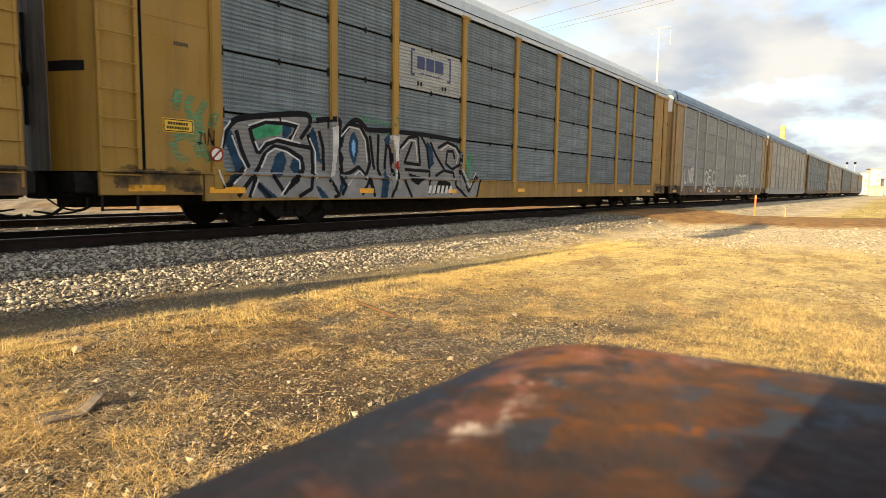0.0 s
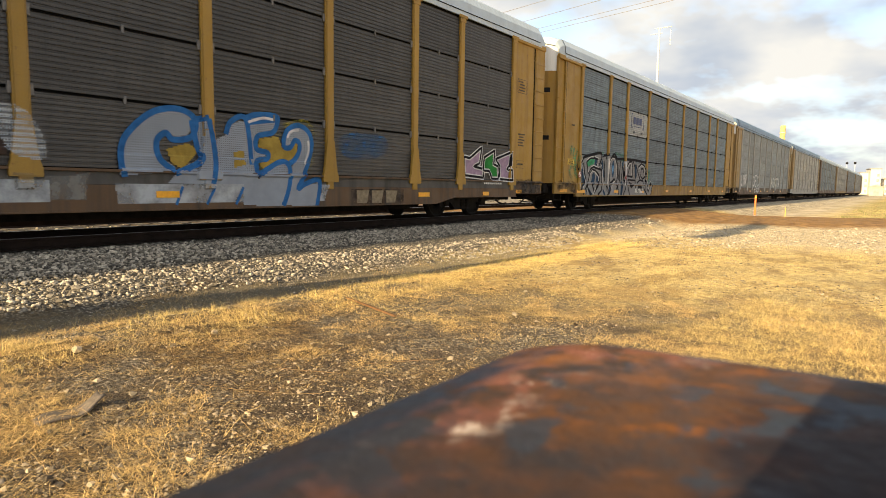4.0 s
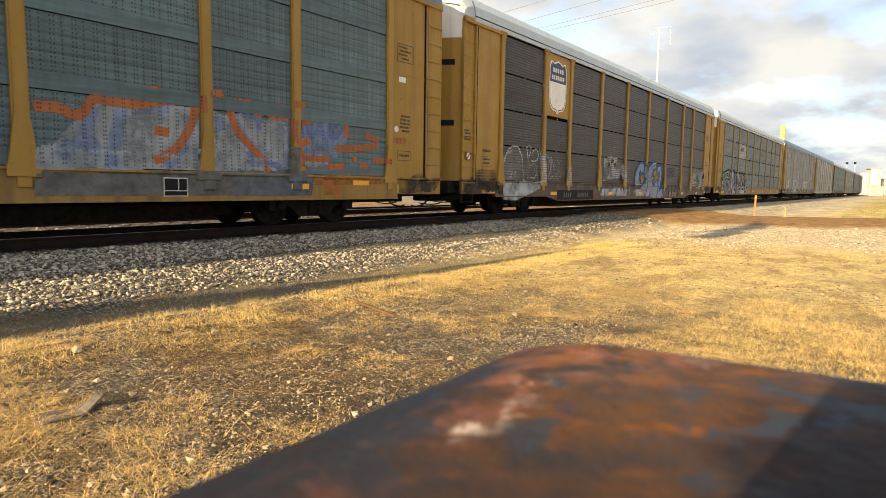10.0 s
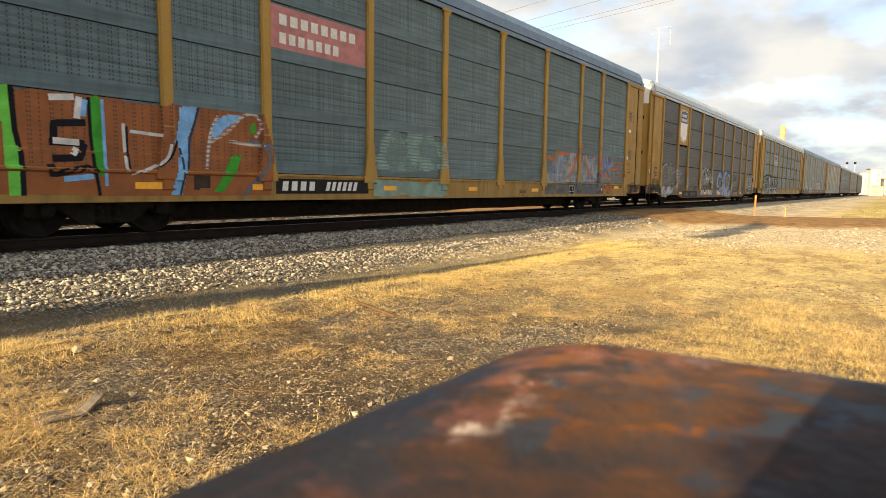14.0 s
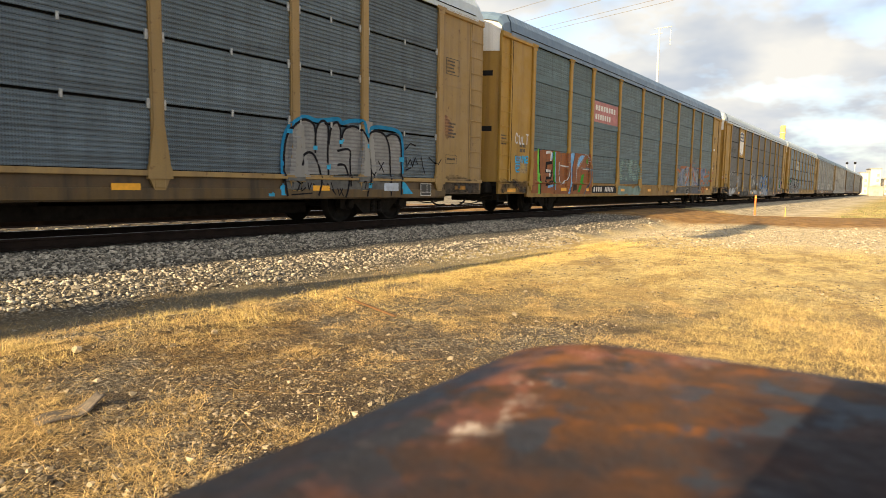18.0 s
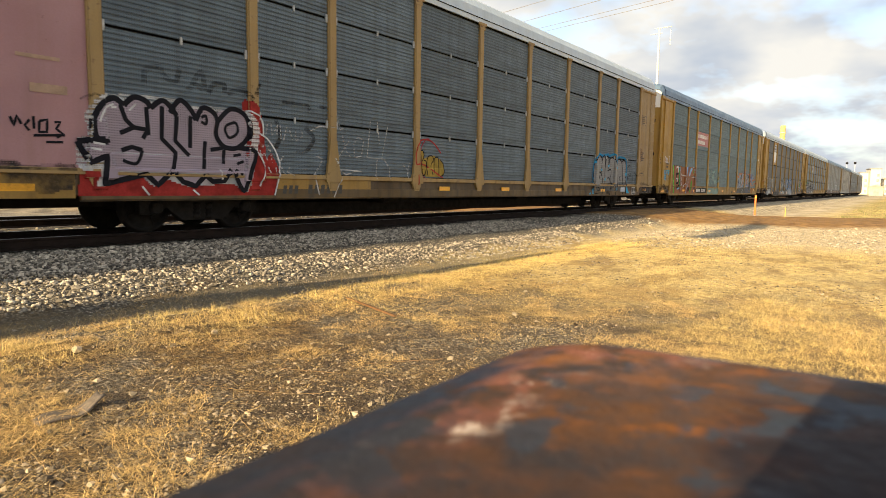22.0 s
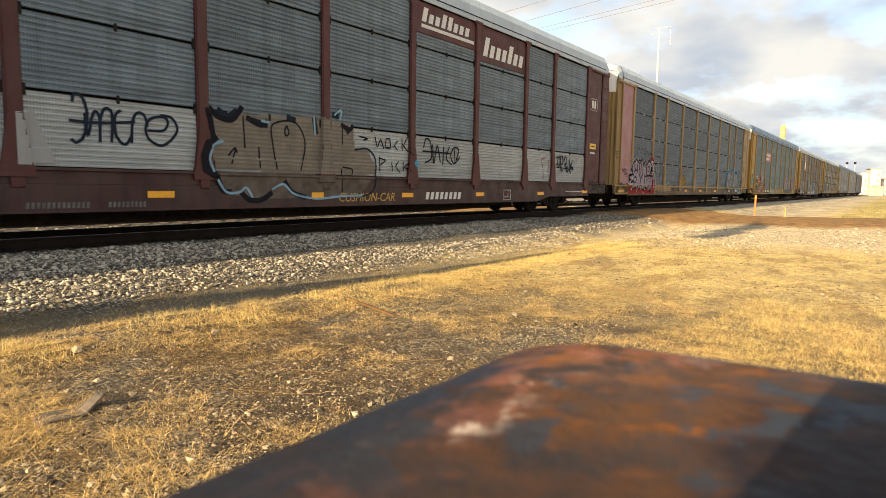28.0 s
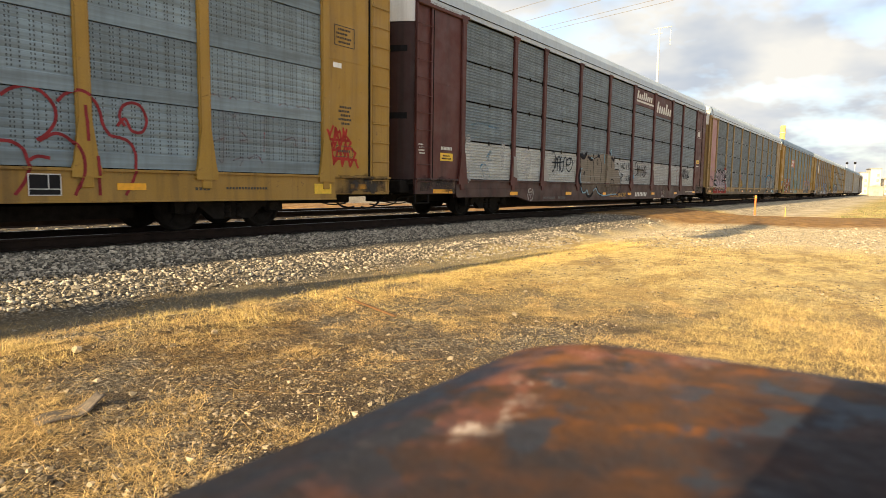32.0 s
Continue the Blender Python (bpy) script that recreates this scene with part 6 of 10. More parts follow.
def patch(car, u0, u1, z0, z1, mat, lift=0.003, name="paint_patch", ragged=0.0, flare=True, seed=0, label="", step=0.03):
    """A painted area that follows the skin, with an uneven edge."""
    mb = MB()
    nu, nz = max(1, int((u1 - u0) / step)), max(1, int((z1 - z0) / step))
    keep = {}
    for i in range(nu + 1):
        for j in range(nz + 1):
            u, z = u0 + (u1 - u0) * i / nu, z0 + (z1 - z0) * j / nz
            keep[i, j] = (u, skin(u, z, flare) - lift, z)
    idx = {}
    for i in range(nu):
        for j in range(nz):
            u, z = u0 + (u1 - u0) * (i + .5) / nu, z0 + (z1 - z0) * (j + .5) / nz
            edge = min(u - u0, u1 - u, z1 - z, (z - z0) + 0.05)
            if ragged and edge < ragged * (0.5 + 0.9 * noise.noise((u * 2.3 + seed, z * 2.3, seed)) + 0.25 * noise.noise((u * 9, z * 9, seed))):
                continue
            q = []
            for c in ((i, j), (i + 1, j), (i + 1, j + 1), (i, j + 1)):
                if c not in idx:
                    idx[c] = len(mb.v)
                    mb.v.append(keep[c])
                q.append(idx[c])
            mb.f.append(tuple(q))
    return part(name, flat_mesh(mb, name, mat), None, car, label)


def haze_mat(name, rgb, lo=0.0, hi=0.75):
    """A thin spray mist: patchy cover over the sheet."""
    n = Nodes(name, 0.7)
    n.color(rgb)
    g = n.noise(2.4, 5, rough=0.6)
    # the cover is thinner over the rib hollows and the holes of the sheet
    z = n.split()
    rib = n.math("FRACT", n.math("DIVIDE", n.math("SUBTRACT", z[2], PANEL0), (ROW - GAP) / 13))
    gap = n.math("MULTIPLY", n.math("GREATER_THAN", rib, 0.62), n.math("GREATER_THAN", z[2], PANEL0))
    dot = n.math("MULTIPLY", n.math("GREATER_THAN", n.math("FRACT", n.math("DIVIDE", z[0], 0.034)), 0.55), n.math("GREATER_THAN", n.math("FRACT", n.math("DIVIDE", z[2], 0.034)), 0.55))
    thin = n.math("MULTIPLY", n.range(gap, 0, 1, 1.0, 0.45), n.range(n.math("MULTIPLY", dot, n.math("GREATER_THAN", z[2], PANEL0)), 0, 1, 1.0, 0.5))
    n.put(n.b.inputs["Alpha"], n.math("MULTIPLY", n.range(g, 0.42, 0.64, lo, hi), thin))
    return n.mat


HAZE_BLUE = haze_mat("blue_spray_mist", (0.10, 0.34, 0.60))
HAZE_RUST = haze_mat("rust_stain", (0.13, 0.035, 0.02))
SP_MINT_DULL = haze_mat("dull_mint_paint", (0.22, 0.34, 0.31), 0.7, 0.95)
MIST_VIOLET = haze_mat("thin_violet_spray", (0.13, 0.18, 0.46), 0.5, 0.92)
MIST_ORANGE, MIST_PALE = haze_mat("thin_orange_spray", (0.38, 0.13, 0.025), 0.35, 0.9), haze_mat("thin_pale_spray", (0.52, 0.56, 0.60), 0.35, 0.8)
MIST_SOOT = haze_mat("black_grease", (0.012, 0.011, 0.01), 0.35, 0.95)
SP_DEEPCYAN = spray("strong_blue_spray", (0.02, 0.20, 0.40), 0.25)
SP_LEAF, SP_PLUM = spray("leaf_green_spray", (0.03, 0.21, 0.045), 0.25), spray("dull_lilac_spray", (0.36, 0.26, 0.37), 0.25)
MIST_GRIME = haze_mat("brown_grime", (0.022, 0.016, 0.012), 0.1, 0.9)
SP_OLD = spray("old_ochre_spray", (0.33, 0.23, 0.05), 0.3)
MIST_PALE_THIN = haze_mat("thin_grey_cover_paint", (0.24, 0.235, 0.22), 0.2, 0.7)
MIST_SKY = haze_mat("thin_sky_blue_spray", (0.05, 0.27, 0.46), 0.25, 0.8)
POST_COVER = paint("dull_pale_cover_paint", (0.26, 0.265, 0.26), (0.20, 0.19, 0.17), rusty=0.3, streak=0.5)
MIST_CHALK = haze_mat("chalky_white_spray", (0.58, 0.58, 0.57), 0.5, 0.95)
SP_ROYAL = spray("royal_blue_spray", (0.03, 0.13, 0.34), 0.3)


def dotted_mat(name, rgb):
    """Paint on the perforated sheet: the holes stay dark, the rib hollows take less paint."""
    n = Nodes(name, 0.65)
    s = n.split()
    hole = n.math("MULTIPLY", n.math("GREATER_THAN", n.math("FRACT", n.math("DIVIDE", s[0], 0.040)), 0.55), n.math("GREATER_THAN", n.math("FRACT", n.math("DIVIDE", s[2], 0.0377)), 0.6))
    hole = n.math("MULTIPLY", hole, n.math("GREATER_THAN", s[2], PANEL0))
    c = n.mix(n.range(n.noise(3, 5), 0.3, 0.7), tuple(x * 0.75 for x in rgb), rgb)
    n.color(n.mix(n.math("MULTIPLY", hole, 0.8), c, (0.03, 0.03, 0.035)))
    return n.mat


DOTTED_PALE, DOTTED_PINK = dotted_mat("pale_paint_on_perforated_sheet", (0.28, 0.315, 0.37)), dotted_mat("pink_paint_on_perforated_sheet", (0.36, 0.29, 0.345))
HAZE_YELLOW = haze_mat("yellow_spray_mist", (0.50, 0.42, 0.03))


def rib_mat(name, rgb, dark=0.4):
    """Paint over ribbed sheets; shade of the rib hollows and row joints is put in."""
    n = Nodes(name, 0.6)
    s = n.split()
    up = n.math("MULTIPLY", n.math("FRACT", n.math("DIVIDE", n.math("SUBTRACT", s[2], PANEL0), ROW)), ROW)
    rib = n.math("GREATER_THAN", n.math("FRACT", n.math("DIVIDE", up, (ROW - GAP) / 13)), 0.60)
    holes = n.math("MULTIPLY", n.math("GREATER_THAN", n.math("FRACT", n.math("DIVIDE", s[0], 0.034)), 0.5), n.math("GREATER_THAN", n.math("FRACT", n.math("DIVIDE", up, 0.0256)), 0.55))
    on = n.math("GREATER_THAN", s[2], PANEL0)
    c = n.mix(n.range(n.noise(3.2, 6, rough=0.65), 0.32, 0.68), tuple(x * 0.62 for x in rgb), rgb)
    c = n.mix(n.math("MULTIPLY", n.math("MULTIPLY", rib, on), 0.55), c, tuple(x * dark for x in rgb))
    n.color(n.mix(n.math("MULTIPLY", n.math("MULTIPLY", holes, on), 0.45), c, tuple(x * 0.25 for x in rgb)))
    return n.mat


def hole_mat(name, rgb, cover=1.0):
    """Paint over the sheets with columns of larger holes."""
    n = Nodes(name, 0.65)
    s = n.split()
    g = n.math("FRACT", n.math("DIVIDE", s[0], 0.29))
    col = n.math("LESS_THAN", n.math("ABSOLUTE", n.math("SUBTRACT", g, 0.10)), 0.03)
    for at in (0.22, 0.62):
        col = n.math("ADD", col, n.math("LESS_THAN", n.math("ABSOLUTE", n.math("SUBTRACT", g, at)), 0.03))
    hole = n.math("MULTIPLY", n.math("MULTIPLY", col, n.math("GREATER_THAN", n.math("FRACT", n.math("DIVIDE", s[2], 0.062)), 0.5)), n.math("GREATER_THAN", s[2], PANEL0))
    c = n.mix(n.range(n.noise(2.6, 6, rough=0.65), 0.32, 0.68), tuple(x * 0.6 for x in rgb), rgb)
    n.color(n.mix(n.math("MULTIPLY", hole, 0.85), c, (0.02, 0.02, 0.022)))
    if cover < 1:
        n.put(n.b.inputs["Alpha"], n.range(n.noise(3.0, 5, rough=0.6), 0.35, 0.6, cover * 0.5, cover))
    return n.mat


RIB_SILVER, RIB_CHALK = rib_mat("silver_paint_on_ribs", (0.27, 0.275, 0.285)), rib_mat("white_paint_on_ribs", (0.28, 0.285, 0.29))
RIB_TAN, SILL_TAN = rib_mat("tan_paint_on_ribs", (0.22, 0.185, 0.14)), spray("dull_tan_paint", (0.13, 0.105, 0.085), 0.35)
DOT_ORANGE, DOT_VIOLET = hole_mat("orange_paint_on_holed_sheet", (0.30, 0.092, 0.016)), hole_mat("violet_paint_on_holed_sheet", (0.23, 0.31, 0.50), 0.92)
DOT_CHALK = hole_mat("chalk_paint_on_holed_sheet", (0.42, 0.46, 0.50), 0.8)
DOT_RUST = hole_mat("dusty_orange_on_holed_sheet", (0.42, 0.13, 0.03), 1.0)
HAZE_LEAF, MIST_SKYBLUE = haze_mat("soft_green_spray", (0.09, 0.36, 0.19), 0.35, 0.85), haze_mat("soft_blue_spray", (0.018, 0.12, 0.30), 0.2, 0.85)
MIST_THINWHITE, MIST_WASH = haze_mat("very_thin_white_spray", (0.50, 0.50, 0.48), 0.08, 0.4), haze_mat("washed_white_paint", (0.56, 0.58, 0.58), 0.3, 0.85)
MIST_MINT2, MIST_MAROON = haze_mat("pale_mint_spray", (0.30, 0.46, 0.43), 0.3, 0.75), haze_mat("thin_maroon_spray", (0.26, 0.05, 0.06), 0.35, 0.8)
SHADE_BROWN, SP_LEAF2 = spray("dark_brown_spray", (0.05, 0.035, 0.028), 0.3), spray("grass_green_spray", (0.05, 0.30, 0.035), 0.25)
SP_DUSTBLUE, SP_INKBLUE = spray("dusty_blue_paint", (0.125, 0.135, 0.165), 0.35), spray("ink_blue_spray", (0.014, 0.022, 0.035), 0.3)
SP_RED2, SP_SKYOUT = spray("faded_red_spray", (0.38, 0.045, 0.035), 0.35), spray("soft_sky_spray", (0.22, 0.36, 0.46), 0.3)
SP_RUSTLINE, SP_MAROON2 = spray("rust_red_spray", (0.25, 0.085, 0.06), 0.35), spray("dull_maroon_spray", (0.24, 0.035, 0.04), 0.35)


def shape(car, pts, mat, lift, name="graffiti_fill", label="", flare=True, smooth=True, step=0.028):
    """A painted area with a drawn outline that follows the skin of the wagon."""
    loop = [(p[0], p[1]) for p in (curve_pts(pts, 4, True) if smooth else pts)]
    us, zs = [p[0] for p in loop], [max(p[1], LOWEST.get(car.name, SILL0) + 0.012) for p in loop]
    u0, z0 = min(us), min(zs)
    nu, nz = int((max(us) - u0) / step) + 1, int((max(zs) - z0) / step) + 1
    edges = list(zip(us, zs, us[1:] + us[:1], zs[1:] + zs[:1]))
    mb, idx = MB(), {}
    for j in range(nz):
        z = z0 + (j + 0.5) * step
        cross = sorted(a + (z - b) / (d - b) * (c - a) for a, b, c, d in edges if (b > z) != (d > z))
        for a, b in zip(cross[::2], cross[1::2]):
            for i in range(max(0, round((a - u0) / step)), min(nu, round((b - u0) / step))):
                q = []
                for c in ((i, j), (i + 1, j), (i + 1, j + 1), (i, j + 1)):
                    if c not in idx:
                        idx[c] = len(mb.v)
                        u, v = u0 + c[0] * step, z0 + c[1] * step
                        mb.v.append((u, skin(u, v, flare) - lift, v))
                    q.append(idx[c])
                mb.f.append(tuple(q))
    return part(name, flat_mesh(mb, name, mat), None, car, label)


def marks(parent, u, z, w, h, n, mat, y, slant=0.2, fill=0.62, tall=(), label="unreadable white lettering"):
    """Slanted plain bars in place of lettering; those in tall stand higher."""
    mb, p = MB(), w / n
    for k in range(n):
        v = h if not tall or k in tall else h * 0.66
        mb.poly([(u + k * p + slant * e + a * p * fill, y - 0.003, z + e) for a, e in ((0, 0), (1, 0), (1, v), (0, v))])
    return part("lettering", mb, mat, parent, label)


def plate(car, u, z, w, h, mat, name, label, y=None, t=0.004):
    return part(name, MB().box(u, u + w, (SIDE if y is None else y) - t, (SIDE if y is None else y), z, z + h), mat, car, label)


def bars(parent, u, z, w, h, n, mat, y, name="lettering", label="unreadable stencilled lettering"):
    """Plain bars in place of lettering."""
    mb = MB()
    p = w / n
    for k in range(n):
        mb.box(u + k * p, u + k * p + p * 0.68, y - 0.003, y, z, z + h)
    return part(name, mb, mat, parent, label)


def words(parent, s, u, z, size, mat, y, shear=0.0, name="lettering", label="stencilled words"):
    me = text_mesh(s, size, mat, shear)
    return part(name, me, None, parent, label, at=pose(u, y, z, 90, 0, 0))


def rect_line(parent, u0, u1, z0, z1, y, mat, dashed=False, w=0.014):
    mb = MB()
    for a, b, hor in ((u0, u1, z0), (u0, u1, z1)):
        n = 7 if dashed else 1
        for k in range(n):
            s = (b - a) / n
            mb.box(a + s * k, a + s * (k + (0.65 if dashed else 1)), y - 0.003, y, hor - w / 2, hor + w / 2)
    for u in (u0, u1):
        n = 5 if dashed else 1
        for k in range(n):
            s = (z1 - z0) / n
            mb.box(u - w / 2, u + w / 2, y - 0.003, y, z0 + s * k, z0 + s * (k + (0.65 if dashed else 1)))
    return tagged(part("printed_frame", mb, mat, parent, "printed outline frame"), kind="stuff" if dashed else "")


def text_block(car, u, z, w, rows, mat, y=SIDE + 0.026, h=0.045, gap=0.085, seed=0):
    rnd = random.Random(seed)
    for r in range(rows):
        ww = w * rnd.uniform(0.6, 1.0)
        bars(car, u + (w - ww) * rnd.choice((0, 0.5)), z - r * gap, ww, h, max(3, int(ww / 0.045)), mat, y)


def service_panel(car, u, z, mat=BLACK):
    """The black maintenance panel with its white frame lines, on the sill."""
    p = plate(car, u, z, 0.42, 0.3, mat, "service_panel", "black stencil panel with white lines", SIDE - 0.001)
    mb = MB()
    for a, b, c, d in ((0, 0.42, 0.29, 0.305), (0, 0.42, 0.0, 0.012), (0, 0.012, 0, 0.3), (0.408, 0.42, 0, 0.3), (0.25, 0.262, 0.09, 0.3), (0, 0.42, 0.085, 0.097)):
        mb.box(u + a, u + b, SIDE - 0.009, SIDE - 0.005, z + c, z + d)
    part("frame_lines", mb, WHITE_INK, p)


def end_notices(car, far=True, near=True, ink=INK, seed=0):
    y = SIDE + 0.026
    if far:
        rect_line(car, 26.15, 26.72, 3.72, 4.12, y, ink)
        text_block(car, 26.2, 4.03, 0.46, 4, ink, y, 0.04, 0.085, seed)
        text_block(car, 26.25, 2.45, 0.42, 5, ink, y, 0.045, 0.085, seed + 1)
        rect_line(car, 26.18, 26.66, 1.44, 1.66, y, ink, True)
        bars(car, 26.24, 1.53, 0.36, 0.05, 7, ink, y)
    if near:
        rect_line(car, 1.45, 2.02, 1.42, 1.70, y, ink, True)
        bars(car, 1.53, 1.6, 0.4, 0.05, 8, ink, y)
        bars(car, 1.53, 1.49, 0.4, 0.05, 8, ink, y)
        bars(car, 1.5, 1.83, 0.45, 0.07, 7, ink, y)
    text_block(car, 0.62, 2.35, 0.36, 4, ink, SIDE + 0.058, 0.04, 0.08, seed + 2)


def no_entry(car, u, z, y):
    d = part("warning_disc", MB().lathe([(0.0, -0.004), (0.125, -0.004), (0.125, 0.0), (0.0, 0.0)], (u, y, z), 24), WHITE_PAINT, car, "round white warning sign with a red ring")
    part("red_ring", MB().lathe([(0.10, -0.008), (0.128, -0.008), (0.128, -0.004), (0.10, -0.004)], (u, y, z), 24), SP_RED, d)
    part("red_bar", MB().poly([(u + a * 0.7 + b, y - 0.008, z + a * 0.7 - b) for a, b in ((-.12, .012), (.12, .012), (.12, -.012), (-.12, -.012))]), SP_RED, d)


def end_grime(car, seed):
    """Oil and brake dust round the couplings."""
    patch(car, 26.1, 27.8, 0.66, 1.18, MIST_GRIME, 0.004, "grease_stain", 0.16, True, seed, "black grease near the coupling")
    patch(car, 0.55, 2.2, 0.66, 1.15, MIST_GRIME, 0.004, "grease_stain", 0.16, True, seed + 3, "black grease near the coupling")


# the large painted pieces, wagon by wagon
def piece_first(car):
    shape(car, [(2.71, 1.86), (2.86, 1.97), (3.5, 2.1), (4.53, 2.19), (4.69, 2.07), (5.38, 2.18), (5.58, 2.1), (5.83, 2.23), (6.15, 2.1), (6.31, 1.94), (7.2, 2.03), (8.15, 2.1), (8.61, 1.97), (9.47, 2.03), (9.95, 1.73), (9.91, 1.3), (10.47, 0.88), (10.81, 1.14), (10.77, 0.7), (10.54, 0.53), (3.1, 0.58), (2.92, 0.74), (2.74, 0.87), (3.01, 1.1), (2.85, 1.47)], RIB_SILVER, 0.0042, "graffiti_fill", "silver graffiti fill over the ribbed sheets", False, False)
    shape(car, [(2.65, 1.72), (2.74, 1.82), (2.82, 1.64), (2.9, 1.42), (3.02, 1.13), (2.69, 0.83), (2.58, 0.79), (2.84, 1.11), (2.69, 1.46), (2.62, 1.56)], SP_NAVY, 0.006, "graffiti_fill", "dark blue graffiti shade", False, False)
    shape(car, [(3.21, 1.82), (3.5, 1.93), (3.85, 1.96), (3.86, 1.79), (3.6, 1.73), (3.3, 1.66)], SP_GREEN, 0.0062, "graffiti_fill", "green graffiti fill", False, True)
    shape(car, [(3.89, 1.95), (4.08, 1.98), (4.14, 1.89), (3.97, 1.69), (3.89, 1.77)], SP_NAVY, 0.0062, "graffiti_fill", "", False, False)
    shape(car, [(3.3, 1.5), (3.44, 1.61), (3.7, 1.69), (4.05, 1.69), (3.62, 1.6), (3.39, 1.4)], SP_NAVY, 0.0062, "graffiti_fill", "", False, False)
    shape(car, [(3.59, 1.08), (3.72, 1.38), (3.89, 1.49), (3.99, 1.3), (3.88, 1.06), (3.77, 0.95)], SP_NAVY, 0.0062, "graffiti_fill", "", False, False)
    shape(car, [(4.08, 1.54), (4.36, 1.4), (4.4, 1.16), (4.21, 0.98), (4.05, 1.17), (4.13, 1.35)], SP_NAVY, 0.0062, "graffiti_fill", "", False, False)
    shape(car, [(4.52, 1.81), (4.66, 2), (4.75, 1.85), (4.9, 1.25), (4.74, 1.33), (4.63, 1.69)], SP_NAVY, 0.0062, "graffiti_fill", "", False, False)
    shape(car, [(5.36, 1.62), (5.41, 1.88), (5.58, 2.08), (5.54, 1.84), (5.48, 1.62)], SP_NAVY, 0.0062, "graffiti_fill", "", False, False)
    shape(car, [(5.81, 1.98), (5.94, 1.84), (5.97, 1.63), (5.9, 1.4), (5.83, 1.28), (5.71, 1.47), (5.68, 1.71), (5.73, 1.88)], SP_NAVY, 0.0066, "graffiti_fill", "dark blue centre of a letter", False, True)
    shape(car, [(5.81, 1.83), (5.88, 1.69), (5.83, 1.45), (5.76, 1.64)], SP_BLUE, 0.0072, "graffiti_fill", "", False, True)
    shape(car, [(6.8, 1.9), (7, 2.04), (7, 1.68), (6.84, 1.75)], SP_NAVY, 0.0062, "graffiti_fill", "", False, False)
    shape(car, [(6.66, 0.57), (6.73, 0.98), (6.83, 1.21), (6.97, 0.93), (6.89, 0.55)], SP_NAVY, 0.0062, "graffiti_fill", "", False, False)
    shape(car, [(8.4, 1.96), (8.64, 1.8), (8.7, 1.41), (8.51, 1.26), (8.41, 1.59)], SP_NAVY, 0.0062, "graffiti_fill", "", False, False)
    shape(car, [(3.22, 0.8), (3.33, 0.88), (3.74, 0.59), (3.47, 0.58)], SP_NAVY, 0.0062, "graffiti_fill", "", False, False)
    shape(car, [(4.69, 0.83), (4.83, 0.79), (5.05, 0.58), (4.86, 0.57)], SP_NAVY, 0.0062, "graffiti_fill", "", False, False)
    shape(car, [(5.42, 0.98), (5.57, 1.03), (5.47, 0.72), (5.34, 0.63)], SP_NAVY, 0.0062, "graffiti_fill", "", False, False)
    shape(car, [(8.64, 0.63), (8.87, 1.01), (9.37, 0.96), (9.46, 0.62), (9.13, 0.7)], SP_BLACK, 0.0062, "graffiti_fill", "", False, False)
    shape(car, [(7.66, 1.16), (8.33, 1.03), (8.02, 0.86), (7.75, 0.97)], SP_BLACK, 0.0062, "graffiti_fill", "", False, False)
    shape(car, [(4.08, 0.93), (4.21, 1.07), (4.34, 1.14), (4.27, 0.89), (4.04, 0.74)], SP_BLACK, 0.0062, "graffiti_fill", "", False, False)
    shape(car, [(5.14, 2.02), (5.35, 2.08), (5.31, 1.61), (5.21, 1.05), (5.1, 1), (5.17, 1.51)], SP_WHITE, 0.0068, "graffiti_fill", "white painted post in the letters", False, False)
    shape(car, [(7.02, 1.99), (7.36, 2.02), (7.32, 1.73), (7.25, 1.01), (7.15, 0.99), (7.16, 1.61)], SP_WHITE, 0.0068, "graffiti_fill", "", False, False)
    strokes(car, [[(2.55, 1.46), (2.63, 1.71), (2.77, 1.9), (2.95, 2), (3.5, 2.1), (4.46, 2.22), (4.6, 2.04)], [(4.75, 2.13), (5.35, 2.2), (5.41, 2.04)], [(5.48, 1.93), (5.71, 2.15), (5.95, 2.24), (6.24, 2.06)], [(6.24, 2.06), (7, 2.1)], [(7.36, 2.1), (8.49, 2.1), (9.86, 2.05)]], 0.11, SP_BLACK, "graffiti_outline", 0.008, False, True, None, "thick black graffiti outline")
    strokes(car, [[(2.86, 1.79), (2.95, 1.48), (3.11, 1.13)], [(3.01, 1.13), (2.69, 0.81), (2.54, 0.79)], [(3.15, 1.85), (3.5, 1.99), (3.92, 2), (4.25, 1.97), (4.17, 1.79), (4.05, 1.7)], [(3.15, 1.85), (3.2, 1.67), (3.32, 1.4)], [(3.32, 1.4), (3.49, 1.57), (3.75, 1.67), (4.3, 1.6), (4.63, 1.57)], [(3.31, 1.12), (3.46, 1.38), (3.69, 1.55), (3.99, 1.52), (4.36, 1.36), (4.4, 1.12)]], 0.085, SP_BLACK, "graffiti_outline", 0.0088, False, False)
    strokes(car, [[(4.4, 1.12), (4.15, 0.94), (3.91, 0.67), (3.72, 0.91), (3.59, 1.07)], [(3.31, 1.12), (2.86, 0.61)], [(4.6, 2.04), (4.33, 1.73)], [(4.52, 1.84), (4.63, 1.57), (4.64, 1.15), (4.59, 0.76), (4.26, 0.6)], [(4.82, 1.93), (4.93, 1.59), (4.93, 1.13)], [(5.41, 2.04), (5.34, 1.62), (5.48, 1.41), (5.37, 1.03), (5.57, 0.82), (5.44, 0.63)]], 0.085, SP_BLACK, "graffiti_outline", 0.0088, False, False)
